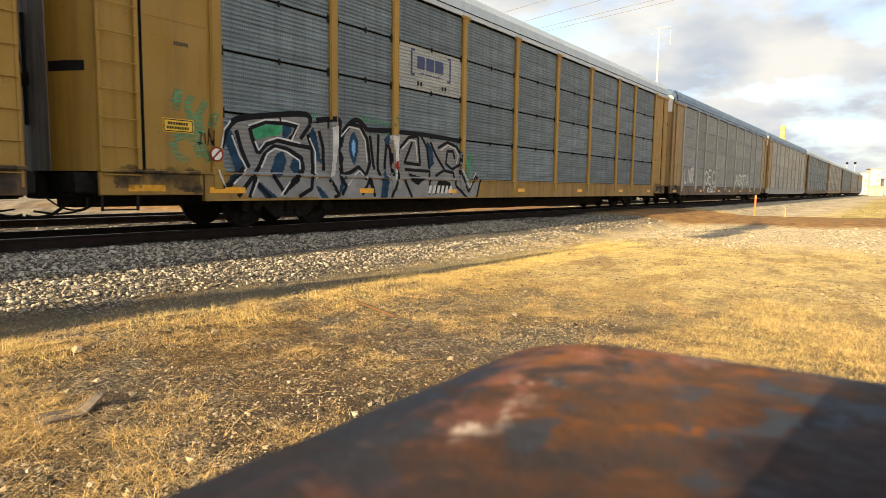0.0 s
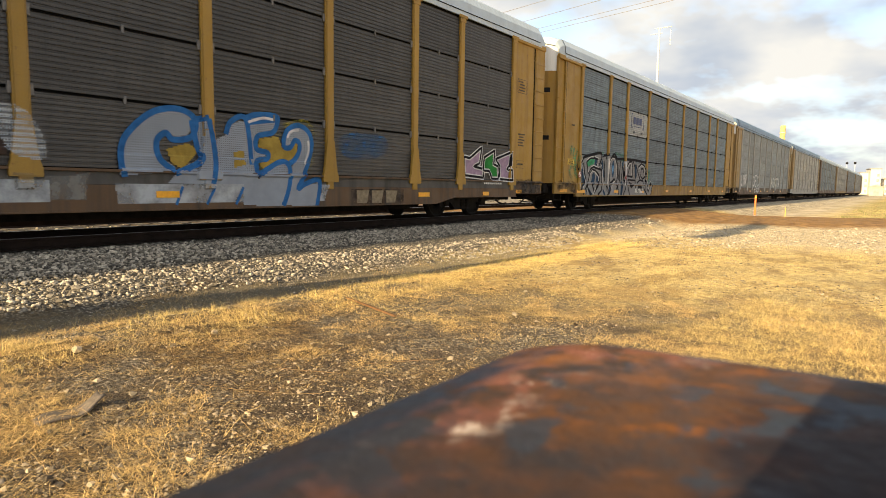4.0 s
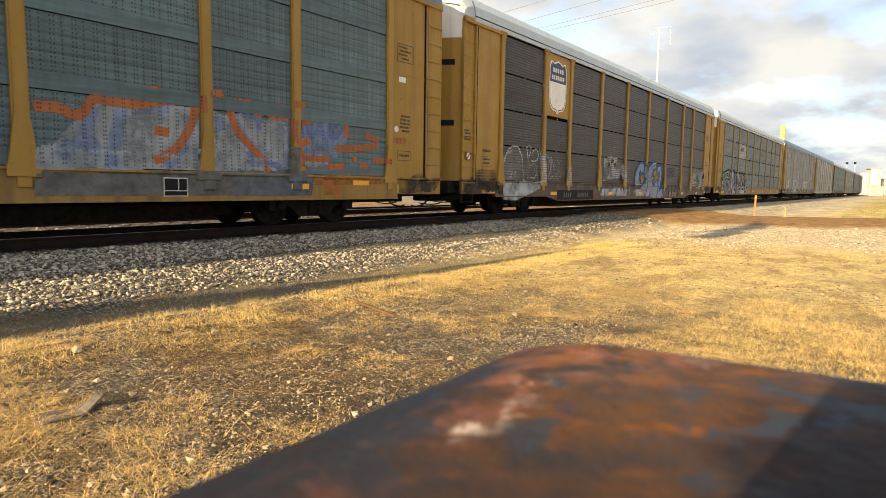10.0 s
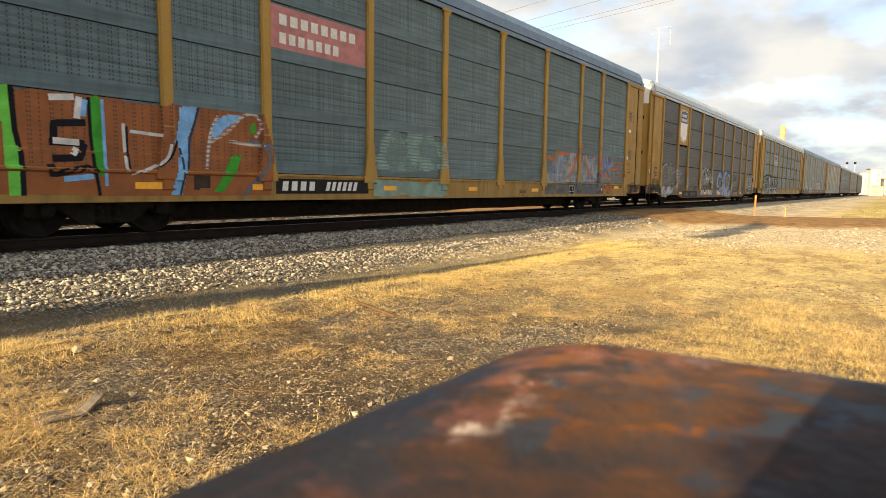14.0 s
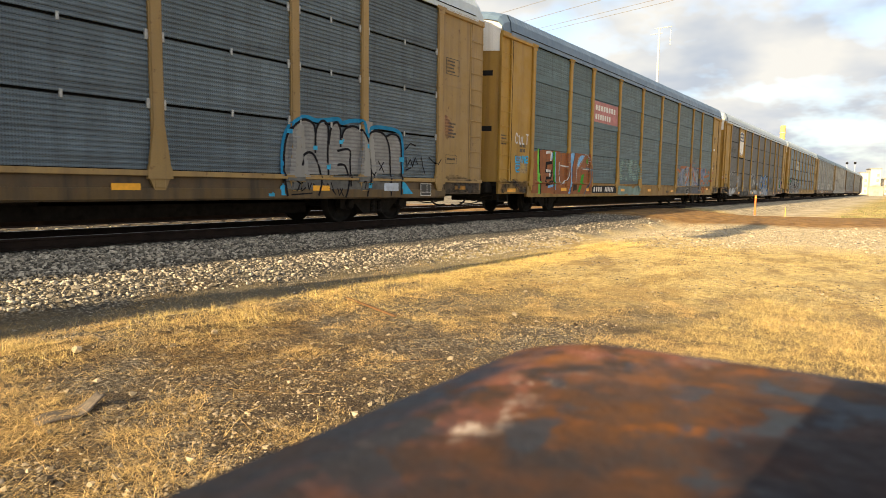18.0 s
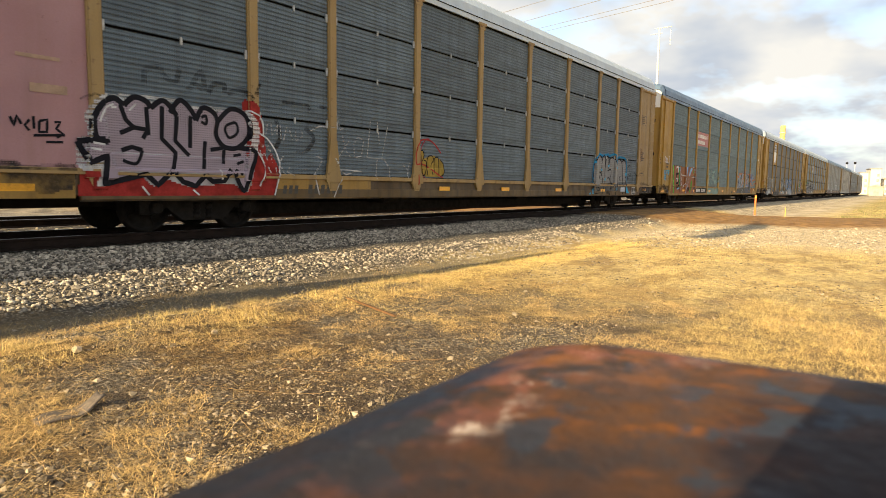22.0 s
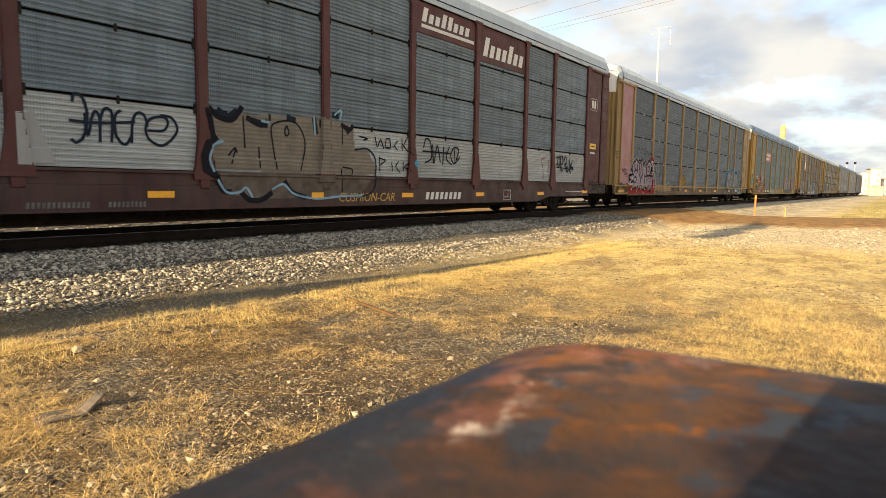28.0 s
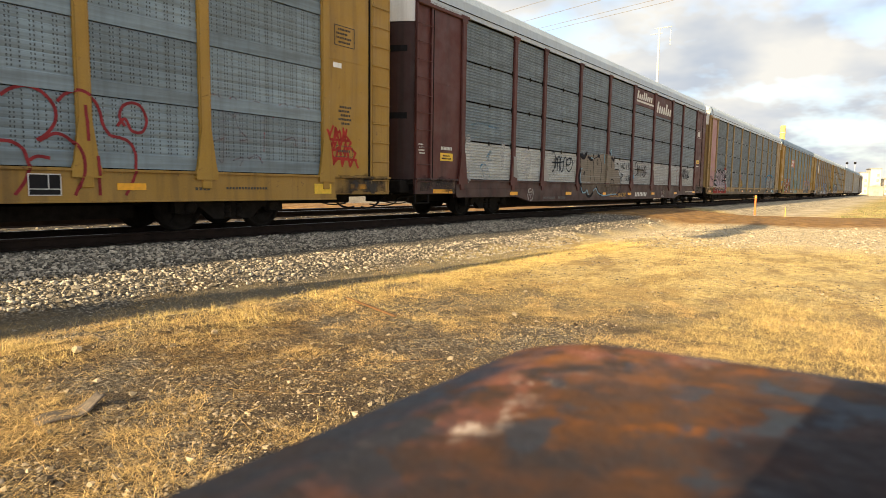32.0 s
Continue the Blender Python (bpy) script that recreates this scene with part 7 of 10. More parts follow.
    strokes(car, [[(5.47, 1.05), (5.38, 1.55), (5.49, 1.91), (5.75, 2.14), (6.02, 2.12), (6.24, 1.86), (6.33, 1.35), (6.15, 0.97)], [(5.47, 1.05), (5.75, 1.13), (5.95, 1.24), (6.21, 1.04), (6.43, 0.76)], [(6.33, 1.94), (6.46, 1.2)], [(6.61, 1.99), (6.58, 1.2), (6.73, 0.98)], [(7, 1.71), (6.88, 1.75), (6.81, 1.21)], [(7, 1.71), (7.08, 1.06)], [(7.32, 1.73), (7.25, 0.96), (7.05, 0.56)]], 0.085, SP_BLACK, "graffiti_outline", 0.0088, False, False)
    strokes(car, [[(7.36, 1.73), (7.69, 2), (8.04, 2.04), (8.14, 1.36), (7.53, 1.39), (7.82, 1.89)], [(7.53, 1.23), (8.51, 1.21), (8.48, 0.63)], [(8.15, 2.08), (8.41, 1.79), (8.51, 1.26)], [(8.54, 1.94), (8.79, 1.61), (9.14, 1.28)], [(8.85, 1.81), (9.27, 1.98), (9.68, 1.89), (9.9, 1.69), (9.85, 1.42), (9.49, 1.29), (9.21, 1.43), (9.27, 1.75), (9.53, 1.76), (9.61, 1.56)], [(8.75, 1.1), (9.11, 1.25), (9.54, 1.2), (9.66, 0.85), (10.18, 0.54)]], 0.075, SP_BLACK, "graffiti_outline", 0.0088, False, False)
    strokes(car, [[(9.8, 1.27), (10.26, 0.7), (10.58, 1.14), (10.82, 1.01), (10.66, 0.54)], [(3.23, 0.92), (3.37, 0.76), (3.58, 0.59)], [(3.1, 0.59), (3.25, 0.98)], [(5.08, 0.95), (5.37, 0.63), (5.21, 0.58)], [(7.52, 0.99), (7.8, 0.56)], [(6.06, 0.63), (6.33, 1), (6.47, 0.59)]], 0.075, SP_BLACK, "graffiti_outline", 0.0088, False, False)
    strokes(car, [[(2.51, 1.45), (2.58, 1.73), (2.75, 1.94)], [(2.77, 1.69), (2.92, 1.34), (3.06, 1.12), (2.77, 0.83)], [(3.12, 1.89), (3.5, 2.03), (3.96, 2.05), (4.31, 2.01), (4.11, 1.68)], [(3.26, 1.62), (3.34, 1.46), (3.49, 1.63), (3.78, 1.72), (4.33, 1.65)], [(3.38, 1.14), (3.54, 1.41), (3.71, 1.51), (3.97, 1.47), (4.3, 1.31), (4.31, 1.14)], [(2.45, 1.08), (2.54, 0.87), (2.6, 0.79)]], 0.034, SP_WHITE, "graffiti_highlight", 0.0098, False, False)
    strokes(car, [[(4.57, 1.77), (4.72, 1.49), (4.71, 0.94)], [(5.44, 1.86), (5.68, 2.08), (5.99, 2.05), (6.17, 1.83), (6.24, 1.34)], [(5.61, 0.82), (5.81, 1.04), (5.99, 1.16), (6.24, 0.97)], [(7.44, 1.71), (7.74, 1.94), (7.95, 1.93), (8.03, 1.44)], [(8.98, 1.76), (9.3, 1.91), (9.63, 1.83), (9.77, 1.66), (9.69, 1.45)], [(9.91, 1.3), (10.31, 0.82), (10.63, 1.23)], [(3.15, 0.61), (3.3, 0.92)], [(3.82, 0.63), (4.04, 0.89)]], 0.034, SP_WHITE, "graffiti_highlight", 0.0098, False, False)
    shape(car, [(7.2, 1.42), (7.32, 1.39), (7.31, 1.25), (7.18, 1.22), (7.12, 1.33)], SP_RED, 0.0102, "graffiti_dot", "small red painted spot", False, True)
    shape(car, [(10.07, 1.31), (10.17, 1.65), (10.39, 1.78), (10.51, 1.57), (10.35, 1.22), (10.19, 0.91)], HAZE_LEAF, 0.0045, "spray_mist", "green spray flame", False, True)
    strokes(car, [[(1.69, 2.13), (1.78, 2.34), (1.73, 2.01)], [(2.02, 2.3), (1.93, 2.09), (1.99, 1.91), (2.12, 1.55), (2.33, 1.22)], [(1.69, 1.56), (1.9, 1.62), (2.05, 1.49), (2.14, 1.26)], [(1.65, 1.51), (1.74, 1.28), (1.93, 1.21)], [(2.28, 2.22), (2.13, 1.97), (2.19, 1.64)], [(2.43, 2.04), (2.34, 1.8)]], 0.13, HAZE_LEAF, "spray_mist", 0.004, False, True, None, "curling green spray stroke")
    strokes(car, [[(5.97, 2.31), (6.42, 2.26), (7.19, 2.24)], [(7.19, 2.45), (7.32, 2.17)], [(3.9, 2.19), (4.75, 2.21)], [(6.24, 2.09), (7, 2.04)]], 0.1, HAZE_LEAF, "spray_mist", 0.004, False, True)


def piece_second(car):
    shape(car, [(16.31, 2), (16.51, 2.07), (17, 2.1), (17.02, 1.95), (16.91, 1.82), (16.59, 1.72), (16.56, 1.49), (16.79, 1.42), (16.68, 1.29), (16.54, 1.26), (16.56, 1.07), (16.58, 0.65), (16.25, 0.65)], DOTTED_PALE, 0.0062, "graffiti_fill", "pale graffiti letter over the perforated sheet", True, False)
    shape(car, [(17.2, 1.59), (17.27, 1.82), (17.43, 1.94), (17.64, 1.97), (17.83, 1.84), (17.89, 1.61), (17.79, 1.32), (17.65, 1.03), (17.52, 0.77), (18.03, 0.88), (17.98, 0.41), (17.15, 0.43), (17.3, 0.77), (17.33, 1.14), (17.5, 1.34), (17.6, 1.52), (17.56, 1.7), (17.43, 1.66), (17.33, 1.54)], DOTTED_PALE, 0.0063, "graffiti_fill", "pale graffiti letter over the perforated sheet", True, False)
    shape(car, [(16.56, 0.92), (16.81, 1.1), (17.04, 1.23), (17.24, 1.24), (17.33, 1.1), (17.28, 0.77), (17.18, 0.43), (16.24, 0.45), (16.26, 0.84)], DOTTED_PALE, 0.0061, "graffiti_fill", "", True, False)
    shape(car, [(16.59, 1.64), (16.98, 1.73), (17.14, 1.96), (17.45, 2.08), (17.85, 2.08), (18.01, 1.73), (17.91, 1.29), (17.73, 1.03), (17.32, 1.02), (17.11, 1.27), (16.81, 1.08), (16.56, 1.11)], HAZE_YELLOW, 0.0052, "spray_mist", "yellow-green spray around the letters", True, True)
    shape(car, [(16.64, 1.67), (17.05, 1.75), (17.18, 1.51), (17.39, 1.54), (17.47, 1.64), (17.54, 1.62), (17.52, 1.45), (17.34, 1.3), (16.96, 1.26), (16.74, 1.09), (16.62, 1.21), (16.81, 1.39), (16.81, 1.47), (16.6, 1.51)], SP_OLD, 0.0056, "graffiti_fill", "mustard graffiti fill", True, False)
    strokes(car, [[(16.31, 2.01), (16.58, 2.1), (17.02, 2.11), (17.03, 1.95), (16.92, 1.8), (16.59, 1.71), (16.56, 1.48), (16.81, 1.42), (16.79, 1.31), (16.55, 1.25), (16.58, 1)], [(17.19, 1.54), (17.2, 1.72), (17.3, 1.89), (17.54, 1.99), (17.8, 1.89), (17.9, 1.65), (17.8, 1.3), (17.66, 1.01), (17.51, 0.76), (17.72, 0.86), (18.07, 0.92), (18, 0.41)], [(17.19, 1.54), (17.35, 1.55), (17.46, 1.69), (17.57, 1.65), (17.57, 1.49), (17.45, 1.32), (17.33, 1.25)], [(16.57, 1), (16.81, 1.13), (17.05, 1.25), (17.24, 1.26), (17.33, 1.1), (17.28, 0.76), (17.15, 0.43)]], 0.1, SP_ROYAL, "graffiti_outline", 0.0085, True, True, None, "strong blue graffiti outline")
    strokes(car, [[(16.39, 1.95), (16.71, 2.05), (16.95, 2.04)], [(17.28, 1.73), (17.36, 1.85), (17.57, 1.9)], [(17.8, 1.71), (17.81, 1.5), (17.7, 1.24)]], 0.05, SP_WHITE, "graffiti_highlight", 0.0092, True, True)
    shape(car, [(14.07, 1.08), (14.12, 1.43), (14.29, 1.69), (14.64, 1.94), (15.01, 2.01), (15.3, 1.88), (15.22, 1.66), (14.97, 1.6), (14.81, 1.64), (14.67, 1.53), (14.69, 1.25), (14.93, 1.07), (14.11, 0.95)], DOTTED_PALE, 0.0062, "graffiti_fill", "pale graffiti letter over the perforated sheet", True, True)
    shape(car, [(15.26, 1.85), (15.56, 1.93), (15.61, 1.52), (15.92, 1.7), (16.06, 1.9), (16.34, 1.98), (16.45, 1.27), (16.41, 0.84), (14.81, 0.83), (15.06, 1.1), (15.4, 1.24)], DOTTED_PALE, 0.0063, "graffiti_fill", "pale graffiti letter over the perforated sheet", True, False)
    shape(car, [(14.81, 1.38), (15.18, 1.5), (15.4, 1.38), (15.06, 1.07), (14.89, 1.15)], SP_OLD, 0.0068, "graffiti_fill", "", True, False)
    shape(car, [(16.07, 1.4), (16.3, 1.44), (16.31, 1.18), (16.07, 1.12)], SP_OLD, 0.0068, "graffiti_fill", "", True, False)
    shape(car, [(13.96, 0.82), (18.34, 0.86), (18.21, 0.51), (14, 0.52)], MIST_PALE, 0.004, "paint_run", "pale blue paint run over the sill", True, False)
    strokes(car, [[(14.11, 0.92), (14.07, 1.25), (14.18, 1.58), (14.6, 1.95), (15.05, 2.04), (15.34, 1.89), (15.26, 1.61), (14.93, 1.54), (14.81, 1.64), (14.65, 1.5), (14.69, 1.22), (14.93, 1.04)], [(15.26, 1.88), (15.56, 1.95)], [(15.26, 1.88), (15.35, 1.48), (15.4, 1.21), (14.94, 0.99)], [(15.92, 1.7), (16.03, 1.93), (16.34, 1.99), (16.45, 1.19)], [(15.56, 1.93), (15.66, 1.25), (15.62, 0.83)], [(16.39, 1.95), (17.08, 2.06)]], 0.1, SP_ROYAL, "graffiti_outline", 0.0085, True, True, None, "strong blue graffiti outline")
    strokes(car, [[(15.06, 0.78), (14.94, 0.48)], [(15.67, 0.78), (15.5, 0.48)], [(16.24, 0.78), (16.08, 0.47)], [(17.32, 0.79), (17.12, 0.46)], [(18.08, 0.82), (18.04, 0.54)]], 0.05, SP_ROYAL, "graffiti_stroke", 0.0085, True, True)
    shape(car, [(18.69, 1.85), (19.52, 1.99), (20.18, 1.89), (20.03, 1.51), (18.91, 1.41)], MIST_SKYBLUE, 0.004, "graffiti_smear", "smeared blue spray", True, True)
    shape(car, [(10.45, 2.07), (10.68, 2.06), (11.11, 2.17), (11.5, 2.13), (11.92, 2.13), (11.86, 1.92), (12.06, 1.74), (12.32, 1.8), (12.66, 1.85), (12.95, 1.62), (13.05, 1.17), (12.66, 1.18), (12.5, 1.34), (12.29, 1.44), (11.94, 1.25), (11.09, 1.22), (10.43, 1.13), (10.48, 1.24), (10.71, 1.18), (10.74, 1.39), (10.6, 1.6), (10.49, 1.73)], MIST_PALE, 0.0045, "graffiti_fill", "faded white graffiti shape", True, True)
    shape(car, [(10.91, 1.81), (11.05, 1.9), (11.1, 1.74), (10.97, 1.67)], SHADE_BROWN, 0.0052, "graffiti_fill", "", True, True)
    shape(car, [(11.21, 2.01), (11.45, 2.04), (11.44, 1.91), (11.26, 1.88)], SHADE_BROWN, 0.0052, "graffiti_fill", "", True, True)
    shape(car, [(11.56, 1.86), (11.77, 1.9), (11.74, 1.74), (11.58, 1.71)], SHADE_BROWN, 0.0052, "graffiti_fill", "", True, True)
    shape(car, [(12.29, 1.42), (12.5, 1.41), (12.58, 1.2), (12.38, 1.22)], SHADE_BROWN, 0.0052, "graffiti_fill", "", True, True)
    shape(car, [(10.28, 0.83), (13.05, 0.86), (13.05, 0.55), (10.23, 0.55)], MIST_PALE, 0.0035, "cover_paint", "grey cover paint on the sill", True, False)
    strokes(car, [[(2.66, 1.1), (2.67, 1.46), (2.81, 1.8), (3.08, 2.04), (3.5, 2.08), (3.75, 1.87), (3.86, 1.53), (3.89, 1.03)], [(3.54, 2.09), (3.65, 1.93), (3.81, 1.81)], [(4.07, 2.13), (4.16, 1.84), (4.2, 1.48), (4.17, 1.1)], [(4.11, 2.11), (4.28, 2.17), (4.36, 2.01), (4.23, 1.78)], [(4.42, 1.84), (4.56, 2.03), (4.79, 2.05), (4.86, 1.8), (4.62, 1.68), (4.42, 1.7)], [(4.26, 1.44), (4.4, 1.57), (4.69, 1.57), (4.8, 1.34), (4.61, 1.15), (4.3, 1.18)]], 0.045, MIST_CHALK, "graffiti_tag", 0.006, True, True, None, "chalky white graffiti loops")
    strokes(car, [[(4.94, 2.1), (5.05, 1.86), (5.14, 1.62)], [(4.63, 1.47), (4.7, 1.17)], [(4.81, 1.53), (4.84, 1.14)], [(3.1, 1.48), (3.29, 1.51)], [(3.1, 1.13), (3.16, 1.29)], [(3.32, 1.18), (3.42, 1.32)], [(5.48, 1.83), (5.77, 1.81), (5.82, 1.53), (5.6, 1.2), (5.39, 1.24)]], 0.03, MIST_CHALK, "graffiti_tag", 0.006, True, True)
    shape(car, [(2.66, 1.1), (2.67, 1.46), (2.82, 1.82), (3.08, 2.02), (3.5, 2.05), (3.75, 1.84), (3.86, 1.51), (3.87, 1.11)], MIST_THINWHITE, 0.004, "spray_mist", "thin white spray", True, True)
    shape(car, [(2.65, 0.99), (5.04, 1.05), (5.08, 0.82), (3.49, 0.44), (2.67, 0.47)], MIST_PALE, 0.0035, "cover_paint", "grey cover paint on the sill", True, False)


def piece_third(car):
    shape(car, [(2.98, 2.05), (3.38, 2.09), (4.05, 2.08), (5.21, 2.06), (5.39, 2.17), (6.31, 2.11), (7.1, 2.11), (7.2, 1.74), (7.3, 1.43), (7.23, 0.63), (2.48, 0.65), (2.55, 1.98)], DOT_ORANGE, 0.0042, "graffiti_ground", "orange graffiti ground over the perforated sheet", True, False)
    shape(car, [(2.89, 2.1), (3.02, 2.12), (3.05, 1.52), (3.11, 1.22), (3.12, 0.64), (2.95, 0.65), (2.91, 1.43)], SP_LIME, 0.0075, "graffiti_bar", "bright green painted bar", True, False)
    strokes(car, [[(3.03, 2.16), (3.06, 1.52), (3.12, 1.18), (3.12, 0.64)]], 0.07, SP_BLACK, "graffiti_outline", 0.0082, True, False)
    shape(car, [(4.05, 2.06), (4.16, 2.13), (4.21, 1.61), (4.2, 0.94), (4.1, 0.92), (4.04, 1.51)], SP_LEAF2, 0.0075, "graffiti_bar", "green painted bar", True, False)
    strokes(car, [[(4.02, 2.06), (4.03, 1.51), (4.07, 1.02), (4.12, 0.64)]], 0.05, SP_BLACK, "graffiti_outline", 0.0082, True, False)
    strokes(car, [[(4.21, 2.05), (4.22, 1.53), (4.22, 0.78)]], 0.05, SP_BLUE, "graffiti_stroke", 0.0078, True, False)
    strokes(car, [[(3.97, 1.69), (3.54, 1.65), (3.53, 1.38)], [(3.47, 1.39), (3.94, 1.39)], [(3.94, 1.39), (3.87, 1.18), (3.5, 1.16)], [(3.47, 1.08), (3.49, 0.94), (3.97, 1.04), (4.1, 0.97)]], 0.1, SP_BLACK, "graffiti_letter", 0.008, True, False, None, "blocky black graffiti letter")
    strokes(car, [[(3.49, 2), (3.82, 2.04)], [(3.89, 2.05), (3.85, 1.74)], [(3.52, 1.41), (3.87, 1.4)], [(3.83, 1.32), (3.77, 1.22)]], 0.09, SP_WHITE, "graffiti_highlight", 0.0084, True, False)
    strokes(car, [[(3.97, 2.02), (3.93, 1.78)], [(3.63, 0.87), (4.04, 0.92)]], 0.08, SP_BLUE, "graffiti_stroke", 0.0084, True, False)
    strokes(car, [[(4.51, 1.73), (4.52, 1.36), (4.55, 0.97)], [(4.61, 1.62), (5.11, 1.59)], [(5.25, 1.46), (5.16, 1.22), (4.88, 1.05), (4.6, 0.97)]], 0.05, SP_WHITE, "graffiti_highlight", 0.0084, True, True)
    strokes(car, [[(4.56, 1.69), (4.56, 1.31), (4.59, 1.04)], [(5.35, 1.52), (5.24, 1.26), (5.04, 1.09)]], 0.04, SP_BLACK, "graffiti_stroke", 0.008, True, True)
    shape(car, [(5.44, 2.07), (5.77, 2.14), (5.7, 1.86), (5.59, 1.63), (5.56, 1.16), (5.42, 0.64), (5.24, 0.64), (5.35, 1.06), (5.38, 1.43), (5.29, 1.51), (5.41, 1.7)], SP_BLUE, 0.0078, "graffiti_bar", "light blue painted bar", True, False)
    strokes(car, [[(5.4, 0.64), (5.49, 1.06), (5.42, 1.41)], [(5.79, 2.11), (5.7, 1.82), (5.61, 1.53), (5.57, 1.07)]], 0.04, SP_NAVY, "graffiti_stroke", 0.0086, True, True)
    shape(car, [(6.03, 1.66), (6.08, 1.87), (6.33, 2.03), (6.66, 2.04), (6.31, 1.81), (6.12, 1.64)], SP_BLUE, 0.0078, "graffiti_fill", "light blue graffiti fill", True, True)
    strokes(car, [[(5.91, 1.08), (5.96, 1.46), (6.02, 1.75), (6.15, 1.99)], [(5.99, 1.54), (6.36, 1.76), (6.66, 2.04), (6.93, 2.09), (7.05, 1.88), (6.92, 1.68)], [(6.35, 1.58), (6.77, 1.55), (7.09, 1.53)]], 0.06, MIST_CHALK, "graffiti_outline", 0.0086, True, True, None, "pale graffiti outline")
    shape(car, [(6.39, 1.31), (6.62, 1.36), (6.5, 1.05), (6.21, 0.69), (6.03, 0.69), (6.24, 1.01)], SP_LEAF2, 0.008, "graffiti_bar", "green painted bar", True, False)
    shape(car, [(6.83, 1.9), (6.92, 1.93), (6.92, 1.76), (6.82, 1.78)], SP_LEAF2, 0.008, "graffiti_fill", "", True, True)
    strokes(car, [[(7.04, 1.55), (7.22, 1.3), (7.03, 1.01), (6.8, 0.8), (6.65, 0.63)], [(6.77, 1.61), (7.27, 1.52)]], 0.08, SP_DUSTBLUE, "graffiti_outline", 0.008, True, True)
    shape(car, [(5.65, 0.99), (5.95, 1), (5.95, 0.77), (5.65, 0.73)], SHADE_BROWN, 0.0075, "graffiti_fill", "", True, False)
    shape(car, [(10.23, 1.2), (10.3, 1.61), (10.38, 1.87), (10.65, 2.12), (10.85, 2.21), (10.97, 2.04), (11.1, 1.81), (11.31, 2.04), (11.47, 2.24), (11.65, 2.15), (12.15, 2.16), (12.43, 1.98), (12.53, 1.96), (12.78, 1.83), (12.74, 1.28)], MIST_MINT2, 0.004, "paint_patch", "thin mint-green paint over the sheet", True, True)
    strokes(car, [[(10.38, 1.82), (10.69, 2.12), (10.89, 2.19), (11.1, 1.81)], [(11.27, 1.8), (11.31, 2.04), (11.52, 2.22), (11.74, 2.07), (11.96, 2.14)], [(12.15, 1.96), (12.77, 1.92)], [(11.14, 1.74), (11.48, 1.7)]], 0.06, MIST_MINT2, "graffiti_tag", 0.006, True, True)
    shape(car, [(21.72, 2.05), (21.97, 2.16), (22.2, 2.12), (22.43, 1.98), (22.65, 2.06), (22.95, 2.09), (22.92, 1.13), (21.67, 1.08)], DOT_VIOLET, 0.0042, "graffiti_fill", "pale violet graffiti fill over the perforated sheet", True, False)
    shape(car, [(23.21, 2.08), (23.47, 2.08), (23.7, 2.19), (23.95, 2.13), (24.44, 2.23), (24.51, 1.78), (24.2, 1.4), (23.44, 1.35), (23.26, 1.56)], DOT_VIOLET, 0.0042, "graffiti_fill", "pale violet graffiti fill over the perforated sheet", True, False)
    shape(car, [(22.36, 1.99), (22.87, 2), (22.82, 1.17), (22.26, 1.29)], DOT_CHALK, 0.0052, "graffiti_fill", "", True, True)
    shape(car, [(23.32, 1.45), (23.83, 1.46), (23.93, 1.26), (23.39, 1.2)], DOT_CHALK, 0.0052, "graffiti_fill", "", True, True)
    strokes(car, [[(22, 1.43), (22.12, 1.22)], [(22.33, 1.29), (22.61, 1.2), (22.74, 1.14)], [(22.17, 2.11), (22.26, 1.83)], [(23.42, 2.04), (23.51, 1.78), (23.76, 1.99), (23.86, 1.74)], [(24.04, 2.14), (24.08, 1.8), (24.31, 1.96)], [(23.24, 2.02), (23.28, 1.76)]], 0.12, MIST_VIOLET, "graffiti_stroke", 0.0056, True, True, None, "violet graffiti stroke")
    strokes(car, [[(21.73, 2.28), (22.04, 2.26), (22.23, 2.12), (22.39, 2.2), (22.58, 2.11), (22.95, 2.13)], [(23.03, 2.38), (23.35, 2.39)], [(23.07, 2.09), (23.07, 1.75), (23.21, 1.6), (23.24, 1.18)], [(23.24, 2.03), (23.47, 2.11), (23.73, 2.24), (23.97, 2.2)], [(23.16, 1.64), (23.49, 1.71)], [(24.17, 1.61), (24.7, 1.63), (25.47, 1.72)], [(24.5, 2.18), (24.49, 1.84)], [(24.84, 2.18), (25.14, 2.2)], [(25.09, 1.94), (25.5, 1.85)]], 0.14, DOT_RUST, "graffiti_stroke", 0.006, True, True, None, "dusty orange graffiti stroke")
    strokes(car, [[(23.31, 1.35), (24.01, 1.37)], [(23.95, 1.21), (24.43, 1.23)], [(24.66, 1.39), (24.82, 1.41)], [(24.9, 1.27), (25.16, 1.24)], [(25.32, 1.4), (25.89, 1.39)], [(26.01, 1.89), (26.46, 1.91)], [(22.39, 1.16), (22.45, 1.06)], [(21.98, 2.29), (22.11, 2.3)]], 0.13, DOT_RUST, "graffiti_stroke", 0.006, True, True)
    shape(car, [(21.67, 0.98), (23.57, 1.07), (23.49, 0.62), (21.65, 0.63)], SP_DUSTBLUE, 0.0035, "cover_paint", "grey-blue paint on the sill", True, False)
    shape(car, [(22.91, 1.32), (23, 1.54), (23.17, 1.57), (23.14, 1.09), (22.9, 1.08)], SP_DUSTY, 0.006, "cover_paint", "pale paint on the post foot", True, False)
    strokes(car, [[(23.58, 0.93), (25.57, 0.97)], [(23.81, 0.74), (24.28, 0.73)]], 0.2, MIST_ORANGE, "graffiti_smear", 0.0045, True, False, None, "orange spray on the sill")
